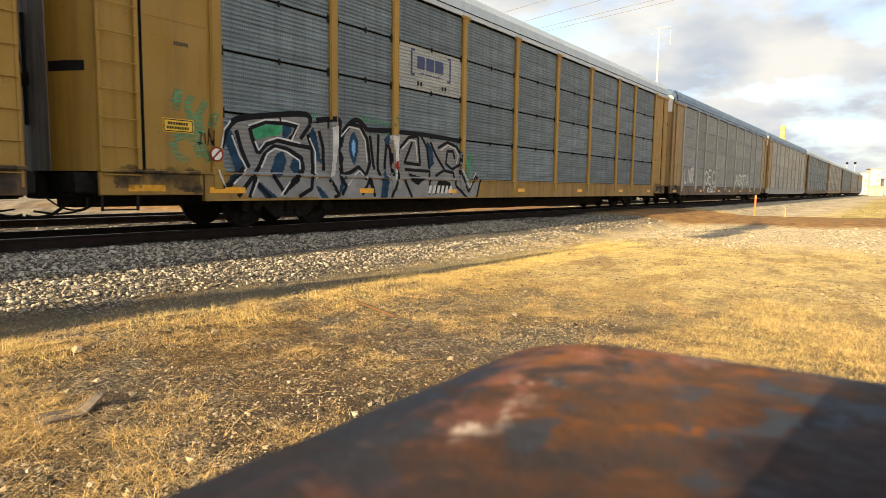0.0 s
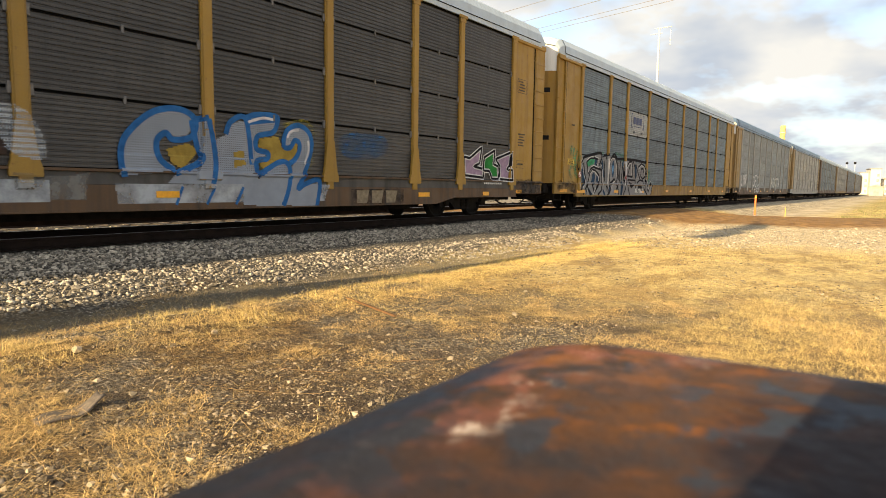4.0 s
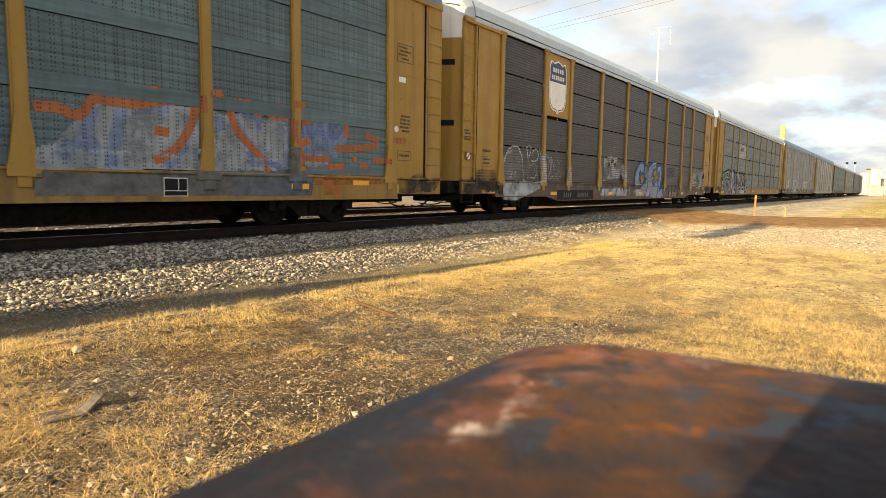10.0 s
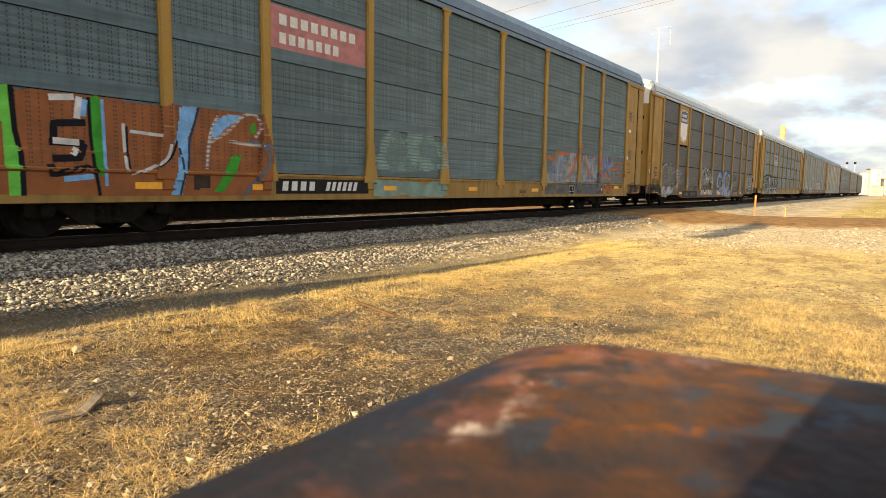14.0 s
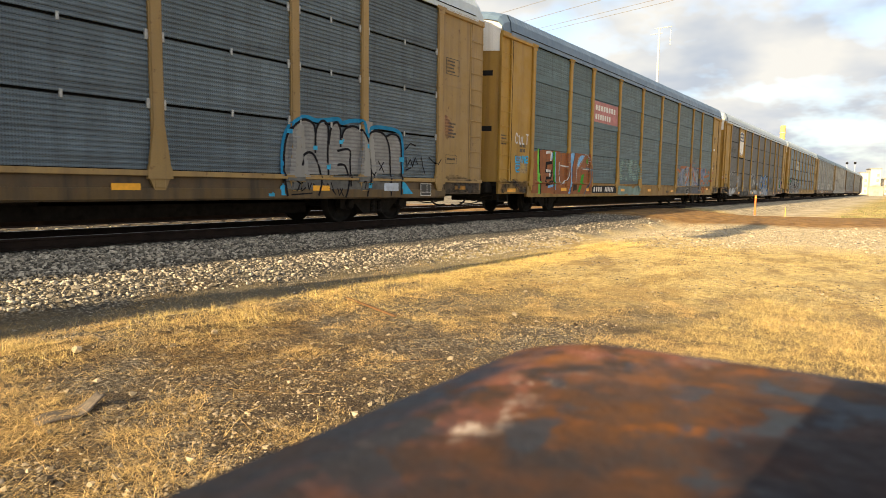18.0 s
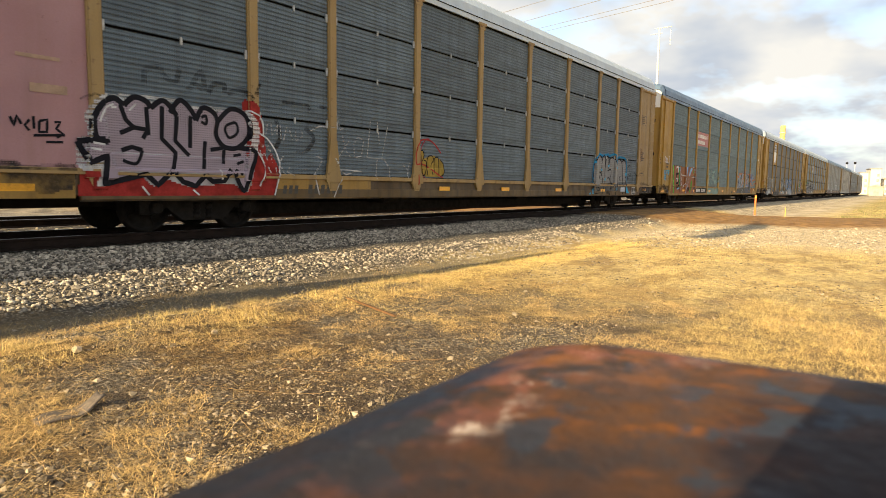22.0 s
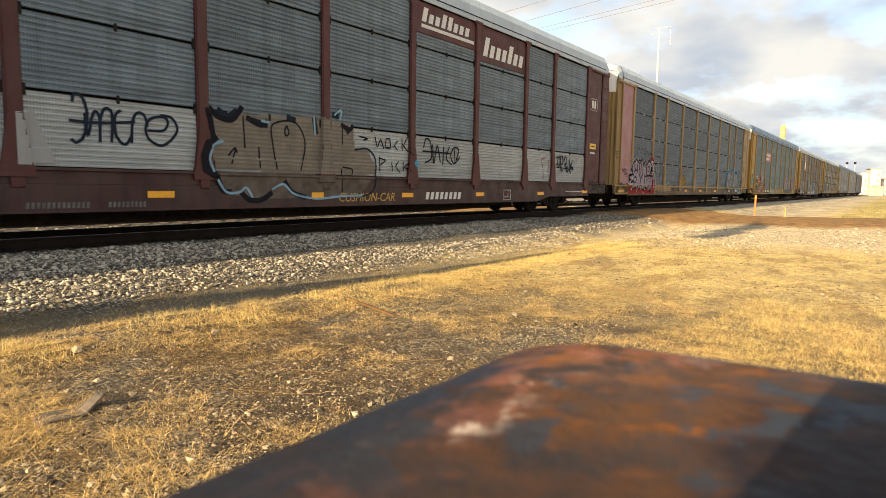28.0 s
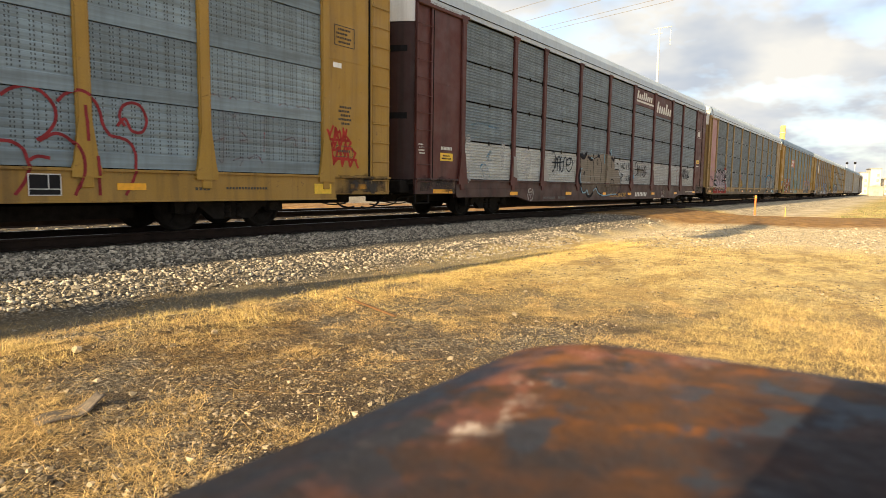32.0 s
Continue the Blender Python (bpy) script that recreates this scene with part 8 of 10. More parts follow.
    shape(car, [(18.51, 1.29), (18.8, 1.38), (19.04, 1.69), (19.32, 1.99), (19.61, 2.07), (19.95, 1.99), (20.5, 2.09), (20.94, 2.08), (21.02, 1.87), (21, 1.07), (18.5, 1)], DOT_CHALK, 0.0045, "graffiti_fill", "pale graffiti fill over the perforated sheet", True, False)
    shape(car, [(21.27, 2.06), (21.78, 2.03), (22.65, 2.01), (22.69, 1.1), (21.26, 1.06)], DOT_CHALK, 0.0045, "graffiti_fill", "pale graffiti fill over the perforated sheet", True, False)
    strokes(car, [[(18.82, 1.2), (18.98, 1.32), (19.15, 1.42), (19.25, 1.72), (19.31, 1.95)], [(19.1, 1.42), (19.3, 1.38), (19.28, 1.22)], [(19.74, 1.97), (19.64, 1.54), (19.53, 1.03)], [(19.88, 1.97), (20.5, 2.05)], [(20.86, 1.94), (20.74, 1.49), (20.41, 1.09)], [(21.39, 1.99), (21.45, 1.75)], [(21.71, 1.97), (21.91, 1.66), (22.2, 1.42), (22.43, 1.11)]], 0.2, DOT_VIOLET, "graffiti_stroke", 0.0054, True, True, None, "violet graffiti stroke")
    strokes(car, [[(18.54, 1.85), (18.82, 1.87), (19.12, 1.79), (19.33, 2.04), (19.53, 2.06)], [(19.52, 2.04), (19.95, 2.04), (20.51, 2.16), (21.01, 2.18)], [(20.03, 2.24), (20.38, 2.3)], [(20.97, 2.23), (20.9, 1.85), (20.6, 1.39), (20.21, 1.19)], [(20.24, 1.67), (20.49, 1.64)], [(21.22, 2.32), (21.51, 2.39)], [(21.6, 2.23), (21.75, 1.83), (22.01, 1.55), (22.38, 1.26)], [(21.97, 2.21), (22.39, 2.19), (22.79, 2.3)], [(21.07, 2.3), (21.09, 2.02)]], 0.15, DOT_RUST, "graffiti_stroke", 0.0062, True, True, None, "dusty orange graffiti stroke")
    shape(car, [(18.5, 0.95), (23.33, 1.12), (23.27, 0.63), (18.48, 0.63)], SP_DUSTY, 0.0032, "cover_paint", "grey paint on the sill", True, False)


def piece_fourth(car):
    shape(car, [(20.87, 1.02), (20.89, 1.53), (20.98, 1.83), (21.14, 2.01), (21.42, 2.12), (21.64, 2.05), (21.69, 1.83), (21.73, 2.02), (21.91, 2.13), (22.03, 2.02), (22.06, 1.85), (22.13, 2.03), (22.28, 2.14), (22.39, 2.01), (22.43, 1.83), (22.51, 2.02), (22.78, 2.1), (23.01, 2.03), (23.18, 1.82), (23.32, 2.02), (23.59, 2.05), (23.83, 1.93), (24.03, 2.01), (24.25, 1.99), (24.38, 1.75), (24.37, 1.12)], RIB_CHALK, 0.0042, "graffiti_fill", "white graffiti fill over the ribbed sheets", True, False)
    shape(car, [(20.87, 0.98), (24.4, 1.08), (24.36, 0.61), (20.96, 0.61), (20.89, 0.77)], SP_DUSTY, 0.0035, "cover_paint", "grey paint on the sill", True, False)
    shape(car, [(21.18, 2.01), (21.39, 2.02), (21.52, 1), (21.1, 0.99)], POST_COVER, 0.0052, "cover_paint", "white paint over the post", True, False)
    shape(car, [(23.1, 2.23), (23.39, 2.24), (23.52, 1.05), (23.05, 1.04)], POST_COVER, 0.0052, "cover_paint", "white paint over the post", True, False)
    strokes(car, [[(20.84, 1.01), (20.86, 1.53), (20.95, 1.84), (21.13, 2.05), (21.43, 2.17), (21.77, 2.13), (22.32, 2.21), (22.44, 2.14), (22.72, 2.21), (23.06, 2.21), (23.18, 1.91), (23.36, 2.11), (23.83, 2.15), (24.31, 2.08), (24.43, 1.76), (24.42, 1.12)]], 0.085, SP_DEEPCYAN, "graffiti_outline", 0.0082, True, True, None, "bright blue graffiti outline")
    strokes(car, [[(20.95, 0.61), (20.88, 1.02), (20.91, 1.53), (20.99, 1.8), (21.16, 2.01), (21.42, 2.12), (21.64, 2.05), (21.7, 1.85), (21.69, 1.47)], [(21.69, 1.47), (21.71, 1.9), (21.82, 2.1), (21.96, 2.13), (22.05, 1.97), (22.03, 1.49), (22.04, 1)], [(22.06, 1.67), (22.13, 2.01), (22.28, 2.14), (22.39, 2.01), (22.4, 1.64)], [(22.43, 1.83), (22.53, 2.02), (22.78, 2.1), (23.01, 2.03), (23.2, 1.8), (23.26, 1.48), (23.27, 0.99), (23.19, 0.59)]], 0.05, SP_BLACK, "graffiti_outline", 0.009, True, True, None, "black graffiti outline")
    strokes(car, [[(23.22, 1.84), (23.34, 2.01), (23.59, 2.05), (23.83, 1.95), (23.97, 1.62), (23.98, 1), (24, 0.61)], [(23.83, 1.95), (24.05, 2.03), (24.28, 1.97), (24.38, 1.69), (24.36, 0.63)], [(21.29, 1.21), (21.36, 1.38), (21.5, 1.48), (21.67, 1.42), (21.8, 1.13), (21.83, 0.87), (21.75, 0.62)], [(22.3, 1.55), (22.66, 1.59), (22.67, 1.26), (22.68, 0.81)], [(22.29, 1.26), (22.51, 1.25), (22.62, 0.97), (22.57, 0.69), (22.51, 0.58)]], 0.05, SP_BLACK, "graffiti_outline", 0.0092, True, True, None, "black graffiti outline")
    strokes(car, [[(23.36, 1.13), (23.52, 1.01)], [(23.5, 1.15), (23.36, 0.99)], [(23.58, 1.4), (23.76, 1.14)], [(23.77, 1.38), (23.6, 1.18)], [(23.02, 0.91), (23.13, 0.93), (23.08, 0.73)], [(21.05, 0.89), (21.06, 0.72)], [(21.15, 0.91), (21.24, 0.86), (21.17, 0.71)], [(21.29, 0.89), (21.3, 0.71), (21.41, 0.78)], [(21.46, 0.88), (21.49, 0.73), (21.56, 0.88)], [(21.6, 0.86), (21.72, 0.76)], [(21.04, 0.64), (21.58, 0.67)], [(21.88, 0.87), (21.93, 0.73), (21.99, 0.87), (22.07, 0.75)], [(22.09, 0.89), (22.18, 0.69)]], 0.028, SP_BLACK, "graffiti_tag", 0.0085, True, False, None, "thin black tag on the sill")
    strokes(car, [[(22.12, 0.75), (22.23, 0.64)], [(22.28, 0.77), (22.33, 0.62), (22.43, 0.77)], [(22.35, 0.77), (22.45, 0.6)], [(24.53, 1.7), (24.73, 1.86), (24.93, 1.81)], [(24.56, 1.53), (24.59, 1.29), (24.73, 1.48), (24.81, 1.31), (24.92, 1.53), (25.01, 1.36)], [(25.15, 1.56), (25.27, 1.15)], [(25.45, 1.56), (25.76, 1.39), (25.89, 1.54)], [(24.53, 1.21), (24.75, 1.28)]], 0.028, SP_BLACK, "graffiti_tag", 0.0085, True, False)
    shape(car, [(21.64, 1.62), (21.75, 1.63), (21.75, 1.54), (21.64, 1.54)], SP_CYAN, 0.01, "graffiti_dot", "", True, False)
    shape(car, [(21.99, 1.25), (22.1, 1.26), (22.1, 1.17), (21.99, 1.16)], SP_CYAN, 0.01, "graffiti_dot", "", True, False)
    shape(car, [(22.37, 1.79), (22.49, 1.8), (22.48, 1.71), (22.36, 1.7)], SP_CYAN, 0.01, "graffiti_dot", "", True, False)
    shape(car, [(23.15, 1.75), (23.29, 1.76), (23.29, 1.66), (23.15, 1.65)], SP_CYAN, 0.01, "graffiti_dot", "", True, False)
    shape(car, [(24.32, 1.51), (24.48, 1.52), (24.48, 1.41), (24.32, 1.4)], SP_CYAN, 0.01, "graffiti_dot", "", True, False)
    shape(car, [(20.98, 1.9), (21.08, 1.91), (21.07, 1.83), (20.98, 1.82)], SP_CYAN, 0.01, "graffiti_dot", "", True, False)
    shape(car, [(23.2, 0.88), (23.33, 0.88), (23.33, 0.78), (23.2, 0.78)], SP_CYAN, 0.01, "graffiti_dot", "", True, False)
    shape(car, [(20.77, 0.8), (20.86, 0.87), (20.9, 0.64), (20.81, 0.63)], SP_CYAN, 0.006, "graffiti_fill", "", True, False)
    shape(car, [(20.51, 0.66), (20.62, 0.69), (20.64, 0.61), (20.5, 0.61)], SP_CYAN, 0.006, "graffiti_fill", "", True, False)
    shape(car, [(24.4, 0.99), (24.53, 0.89), (24.8, 0.65), (24.42, 0.65)], SP_CYAN, 0.006, "graffiti_fill", "bright blue painted flick", True, False)
    shape(car, [(2.18, 0.98), (2.67, 1.03), (5.09, 0.8), (5.61, 1.43), (5.79, 1.12), (5.65, 0.63), (2.15, 0.64)], SP_RED, 0.0045, "graffiti_ground", "red graffiti ground", True, False)
    shape(car, [(5, 2.3), (5.32, 2.24), (5.44, 1.84), (5.47, 1.11), (5.09, 0.9), (5.06, 1.71)], SP_RED, 0.0045, "graffiti_ground", "red graffiti ground", True, True)
    shape(car, [(2.33, 1.54), (2.3, 1.83), (2.48, 2.08), (2.71, 2.15), (3.14, 2.19), (3.61, 2.21), (4, 2.13), (4.65, 2.16), (5.12, 2.11), (5.31, 1.83), (5.17, 1.1), (5.04, 0.69), (4.73, 0.83), (4.07, 0.79), (3.86, 0.79), (3.47, 0.89), (3.28, 0.78), (3.01, 0.94), (2.43, 0.77), (2.47, 1.02), (2.19, 1.02), (2.17, 1.43)], MIST_CHALK, 0.011, "graffiti_glow", "white spray edge round the letters", True, True)
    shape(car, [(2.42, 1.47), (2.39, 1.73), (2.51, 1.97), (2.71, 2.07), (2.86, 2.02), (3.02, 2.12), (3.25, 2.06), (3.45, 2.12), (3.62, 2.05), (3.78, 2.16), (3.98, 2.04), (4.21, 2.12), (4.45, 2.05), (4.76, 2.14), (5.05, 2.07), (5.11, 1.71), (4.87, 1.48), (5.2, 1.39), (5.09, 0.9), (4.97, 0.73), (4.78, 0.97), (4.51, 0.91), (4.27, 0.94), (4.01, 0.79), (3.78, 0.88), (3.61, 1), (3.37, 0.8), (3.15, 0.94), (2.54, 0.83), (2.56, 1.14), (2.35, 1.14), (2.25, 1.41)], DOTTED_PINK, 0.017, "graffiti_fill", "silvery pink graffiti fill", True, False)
    strokes(car, [[(2.58, 1.43), (2.42, 1.48), (2.39, 1.73), (2.51, 1.97), (2.71, 2.09), (2.86, 2)], [(2.86, 2), (3.02, 2.14), (3.21, 2.1), (3.28, 2)], [(3.28, 2), (3.47, 2.14), (3.62, 2.05), (3.72, 1.92)], [(3.6, 1.96), (3.78, 2.18), (3.98, 2.04), (4.06, 1.88)], [(4.06, 1.88), (4.19, 2.1), (4.4, 2.04), (4.47, 1.9)], [(4.47, 1.9), (4.74, 2.14), (5.04, 2.05), (5.11, 1.73), (4.87, 1.48), (4.59, 1.48), (4.44, 1.66), (4.47, 1.9)], [(4.87, 1.48), (5.2, 1.41), (5.1, 1.06), (4.97, 0.71), (4.76, 1.05)]], 0.085, SP_BLACK, "graffiti_outline", 0.022, True, True, None, "thick black graffiti outline")
    strokes(car, [[(2.17, 1.42), (2.59, 1.48), (2.57, 1.43)], [(2.17, 1.42), (2.33, 1.12), (2.56, 1.23), (2.51, 0.81), (3.16, 0.97), (3.35, 0.8), (3.61, 1.04)], [(3.61, 1.04), (3.78, 0.86), (4.01, 0.79), (4.2, 0.98)], [(4.2, 0.98), (4.33, 0.87), (4.57, 0.89), (4.72, 1.09)]], 0.085, SP_BLACK, "graffiti_outline", 0.022, True, False)
    strokes(car, [[(2.79, 1.58), (3, 1.68), (3.23, 1.66), (3.14, 1.52)], [(2.8, 1.32), (2.96, 1.38), (3.13, 1.34)], [(3, 1.68), (2.88, 1.79), (2.81, 2)], [(3.21, 2.01), (3.23, 1.58)], [(3.47, 2.05), (3.45, 1.54), (3.68, 1.33), (3.63, 1.06)], [(3.72, 1.92), (3.68, 1.52), (3.92, 1.29)], [(3.96, 1.94), (3.94, 1.42)], [(4.22, 1.55), (4.18, 1.08)], [(4.32, 1.41), (4.59, 1.46), (4.56, 1.18)]], 0.07, SP_BLACK, "graffiti_outline", 0.0225, True, False)
    strokes(car, [[(4.64, 1.85), (4.83, 1.91), (4.87, 1.75), (4.71, 1.64), (4.62, 1.75), (4.64, 1.85)], [(4.16, 1.94), (4.25, 1.97), (4.25, 1.84), (4.16, 1.87)], [(4.77, 1.33), (4.93, 1.36)], [(4.84, 1.19), (4.98, 1.24)], [(4.81, 1.09), (4.93, 1)], [(3.13, 1.34), (3.02, 1.13), (2.81, 1.17)]], 0.05, SP_BLACK, "graffiti_outline", 0.023, True, True)
    strokes(car, [[(2.47, 1.72), (2.57, 1.92), (2.71, 2)], [(2.94, 1.93), (3.05, 2.04)], [(4.49, 1.08), (4.53, 0.91)], [(2.67, 1.95), (2.75, 1.96)], [(2.28, 1.33), (2.48, 1.31)], [(2.36, 1.41), (2.53, 1.39)], [(3.09, 0.78), (3.2, 0.64)], [(3.96, 0.73), (4.07, 0.64)], [(5.31, 1.77), (5.56, 1.64), (5.79, 1.23), (5.65, 0.63)], [(5.25, 1.42), (5.42, 1.11), (5.29, 0.8)], [(5.09, 2.15), (5.39, 2.02), (5.43, 1.73)]], 0.03, SP_WHITE, "graffiti_highlight", 0.0245, True, True)
    strokes(car, [[(3.2, 2.39), (3.23, 2.58), (3.43, 2.66), (3.52, 2.55)], [(3.52, 2.54), (3.71, 2.46), (3.8, 2.69)], [(3.93, 2.36), (4.07, 2.47), (4.2, 2.41)], [(4.01, 2.46), (4.19, 2.69), (4.26, 2.4)], [(4.32, 2.36), (4.42, 2.52), (4.62, 2.55), (4.63, 2.41)], [(4.7, 2.38), (4.86, 2.48), (5.05, 2.49), (5.2, 2.34)], [(5.25, 2.43), (5.38, 2.69)], [(5.89, 2.4), (6.45, 2.4), (6.59, 2.31)], [(6.83, 2.4), (7.05, 2.4)], [(6.44, 1.96), (6.68, 1.76), (6.44, 1.48), (6.21, 1.49)], [(5.72, 2.07), (5.83, 1.76), (5.72, 1.52)]], 0.09, MIST_SOOT, "graffiti_tag", 0.0048, True, True, None, "black scrawl along the sheets")
    strokes(car, [[(2.34, 2.03), (2.43, 2.12), (2.54, 2.07)], [(2.24, 2.02), (2.37, 2.1)]], 0.03, MIST_SOOT, "graffiti_tag", 0.0048, True, True)
    strokes(car, [[(1.35, 1.69), (1.39, 1.57), (1.43, 1.71), (1.48, 1.6)], [(1.58, 1.67), (1.52, 1.59), (1.57, 1.52)], [(1.63, 1.72), (1.63, 1.55)], [(1.7, 1.66), (1.8, 1.69), (1.79, 1.52), (1.69, 1.51), (1.7, 1.66)], [(1.89, 1.66), (1.97, 1.67), (1.91, 1.57), (2, 1.5), (1.91, 1.45)], [(1.62, 1.46), (2.02, 1.49)], [(1.77, 1.38), (1.99, 1.39)]], 0.035, SP_BLACK, "graffiti_tag", 0.006, True, False, None, "black spray-painted tag")
    strokes(car, [[(5.26, 1.97), (5.26, 1.72)], [(5.39, 1.98), (5.54, 1.97), (5.51, 1.78), (5.36, 1.75)], [(5.62, 1.98), (5.64, 1.75), (5.78, 1.97), (5.75, 1.78)], [(5.83, 1.95), (5.85, 1.7)], [(5.99, 1.93), (5.91, 1.68)], [(6.05, 1.91), (6.13, 1.7)], [(6.21, 1.9), (6.21, 1.68), (6.38, 1.78), (6.36, 1.91)], [(5.43, 1.57), (5.43, 1.49)], [(5.59, 1.6), (5.51, 1.51), (5.61, 1.45)], [(5.3, 1.46), (5.37, 1.28), (5.45, 1.43), (5.53, 1.28)], [(5.61, 1.39), (5.63, 1.24)], [(5.74, 1.38), (5.79, 1.23), (5.9, 1.38)]], 0.024, MIST_CHALK, "graffiti_tag", 0.0065, True, False, None, "thin white handwritten words")
    strokes(car, [[(5.53, 1.16), (5.6, 1.05)], [(5.71, 1.16), (5.73, 1.04)], [(5.84, 1.17), (5.92, 1.02)], [(6.06, 1.2), (5.98, 1.08), (6.12, 1.02)], [(6.59, 1.91), (6.83, 2.02), (7.21, 2.03)], [(7.31, 2.34), (7.4, 1.99), (7.53, 2.05)], [(7.47, 1.88), (7.6, 1.54), (7.74, 1.42)], [(7.81, 1.71), (7.94, 1.89), (8.12, 1.81), (8.05, 1.48), (7.84, 1.43), (7.81, 1.71)], [(8.34, 2.27), (8.23, 1.44)], [(8.64, 1.77), (8.56, 2.26)], [(8.91, 2.17), (8.72, 1.46)]], 0.024, MIST_CHALK, "graffiti_tag", 0.0065, True, False)
    strokes(car, [[(7.2, 1.4), (7.4, 1.17), (8.05, 1.14)], [(7.37, 1.17), (7.57, 1.06), (7.74, 1.11)], [(7.43, 1.03), (7.2, 0.58)], [(6.74, 1.42), (6.92, 1.36), (6.67, 1.04), (6.79, 0.63)], [(8.27, 1.45), (8.8, 1.44), (8.95, 1.27)], [(8.57, 1.43), (8.49, 0.95)], [(8.99, 1.27), (8.96, 0.96)], [(9.44, 1.36), (9.65, 1.21), (9.61, 0.97)], [(9.74, 1.4), (9.65, 1.24)], [(7.67, 1.78), (7.43, 1.5), (7.27, 1.28)]], 0.03, MIST_CHALK, "graffiti_tag", 0.0065, True, False)
    strokes(car, [[(10.32, 1.01), (10.09, 1.39), (10.17, 1.78), (10.39, 2.01), (10.58, 1.94)]], 0.03, SP_MAROON, "graffiti_tag", 0.006, True, True)
    strokes(car, [[(9.9, 1.36), (9.89, 1.61), (10.03, 1.87), (10.29, 1.99), (10.65, 1.93), (10.98, 1.69)], [(9.92, 1.36), (10.31, 1.36), (11.07, 1.05)], [(10, 1.12), (10.01, 0.87)]], 0.035, SP_RED2, "graffiti_ring", 0.006, True, True, None, "thin red painted arc")
    shape(car, [(10.07, 1.47), (10.1, 1.67), (10.23, 1.71), (10.3, 1.54), (10.42, 1.55), (10.66, 1.61), (10.8, 1.57), (11.06, 1.46), (11.12, 1.18), (10.96, 1.09), (10.41, 1.09), (10.12, 1.16)], SP_OLD, 0.0052, "graffiti_fill", "ochre bubble-letter fill", True, True)
    strokes(car, [[(10.07, 1.42), (10.1, 1.66), (10.23, 1.71), (10.28, 1.58), (10.2, 1.45)], [(10.09, 1.4), (10.14, 1.14), (10.31, 1.13), (10.38, 1.42), (10.28, 1.48)], [(10.41, 1.11), (10.42, 1.53), (10.6, 1.6), (10.68, 1.5), (10.57, 1.37), (10.64, 1.12)], [(10.69, 1.14), (10.72, 1.53), (10.88, 1.54), (10.89, 1.15)], [(10.95, 1.52), (11.1, 1.4), (11.12, 1.18), (10.96, 1.09)]], 0.026, SP_BLACK, "graffiti_outline", 0.0075, True, True)


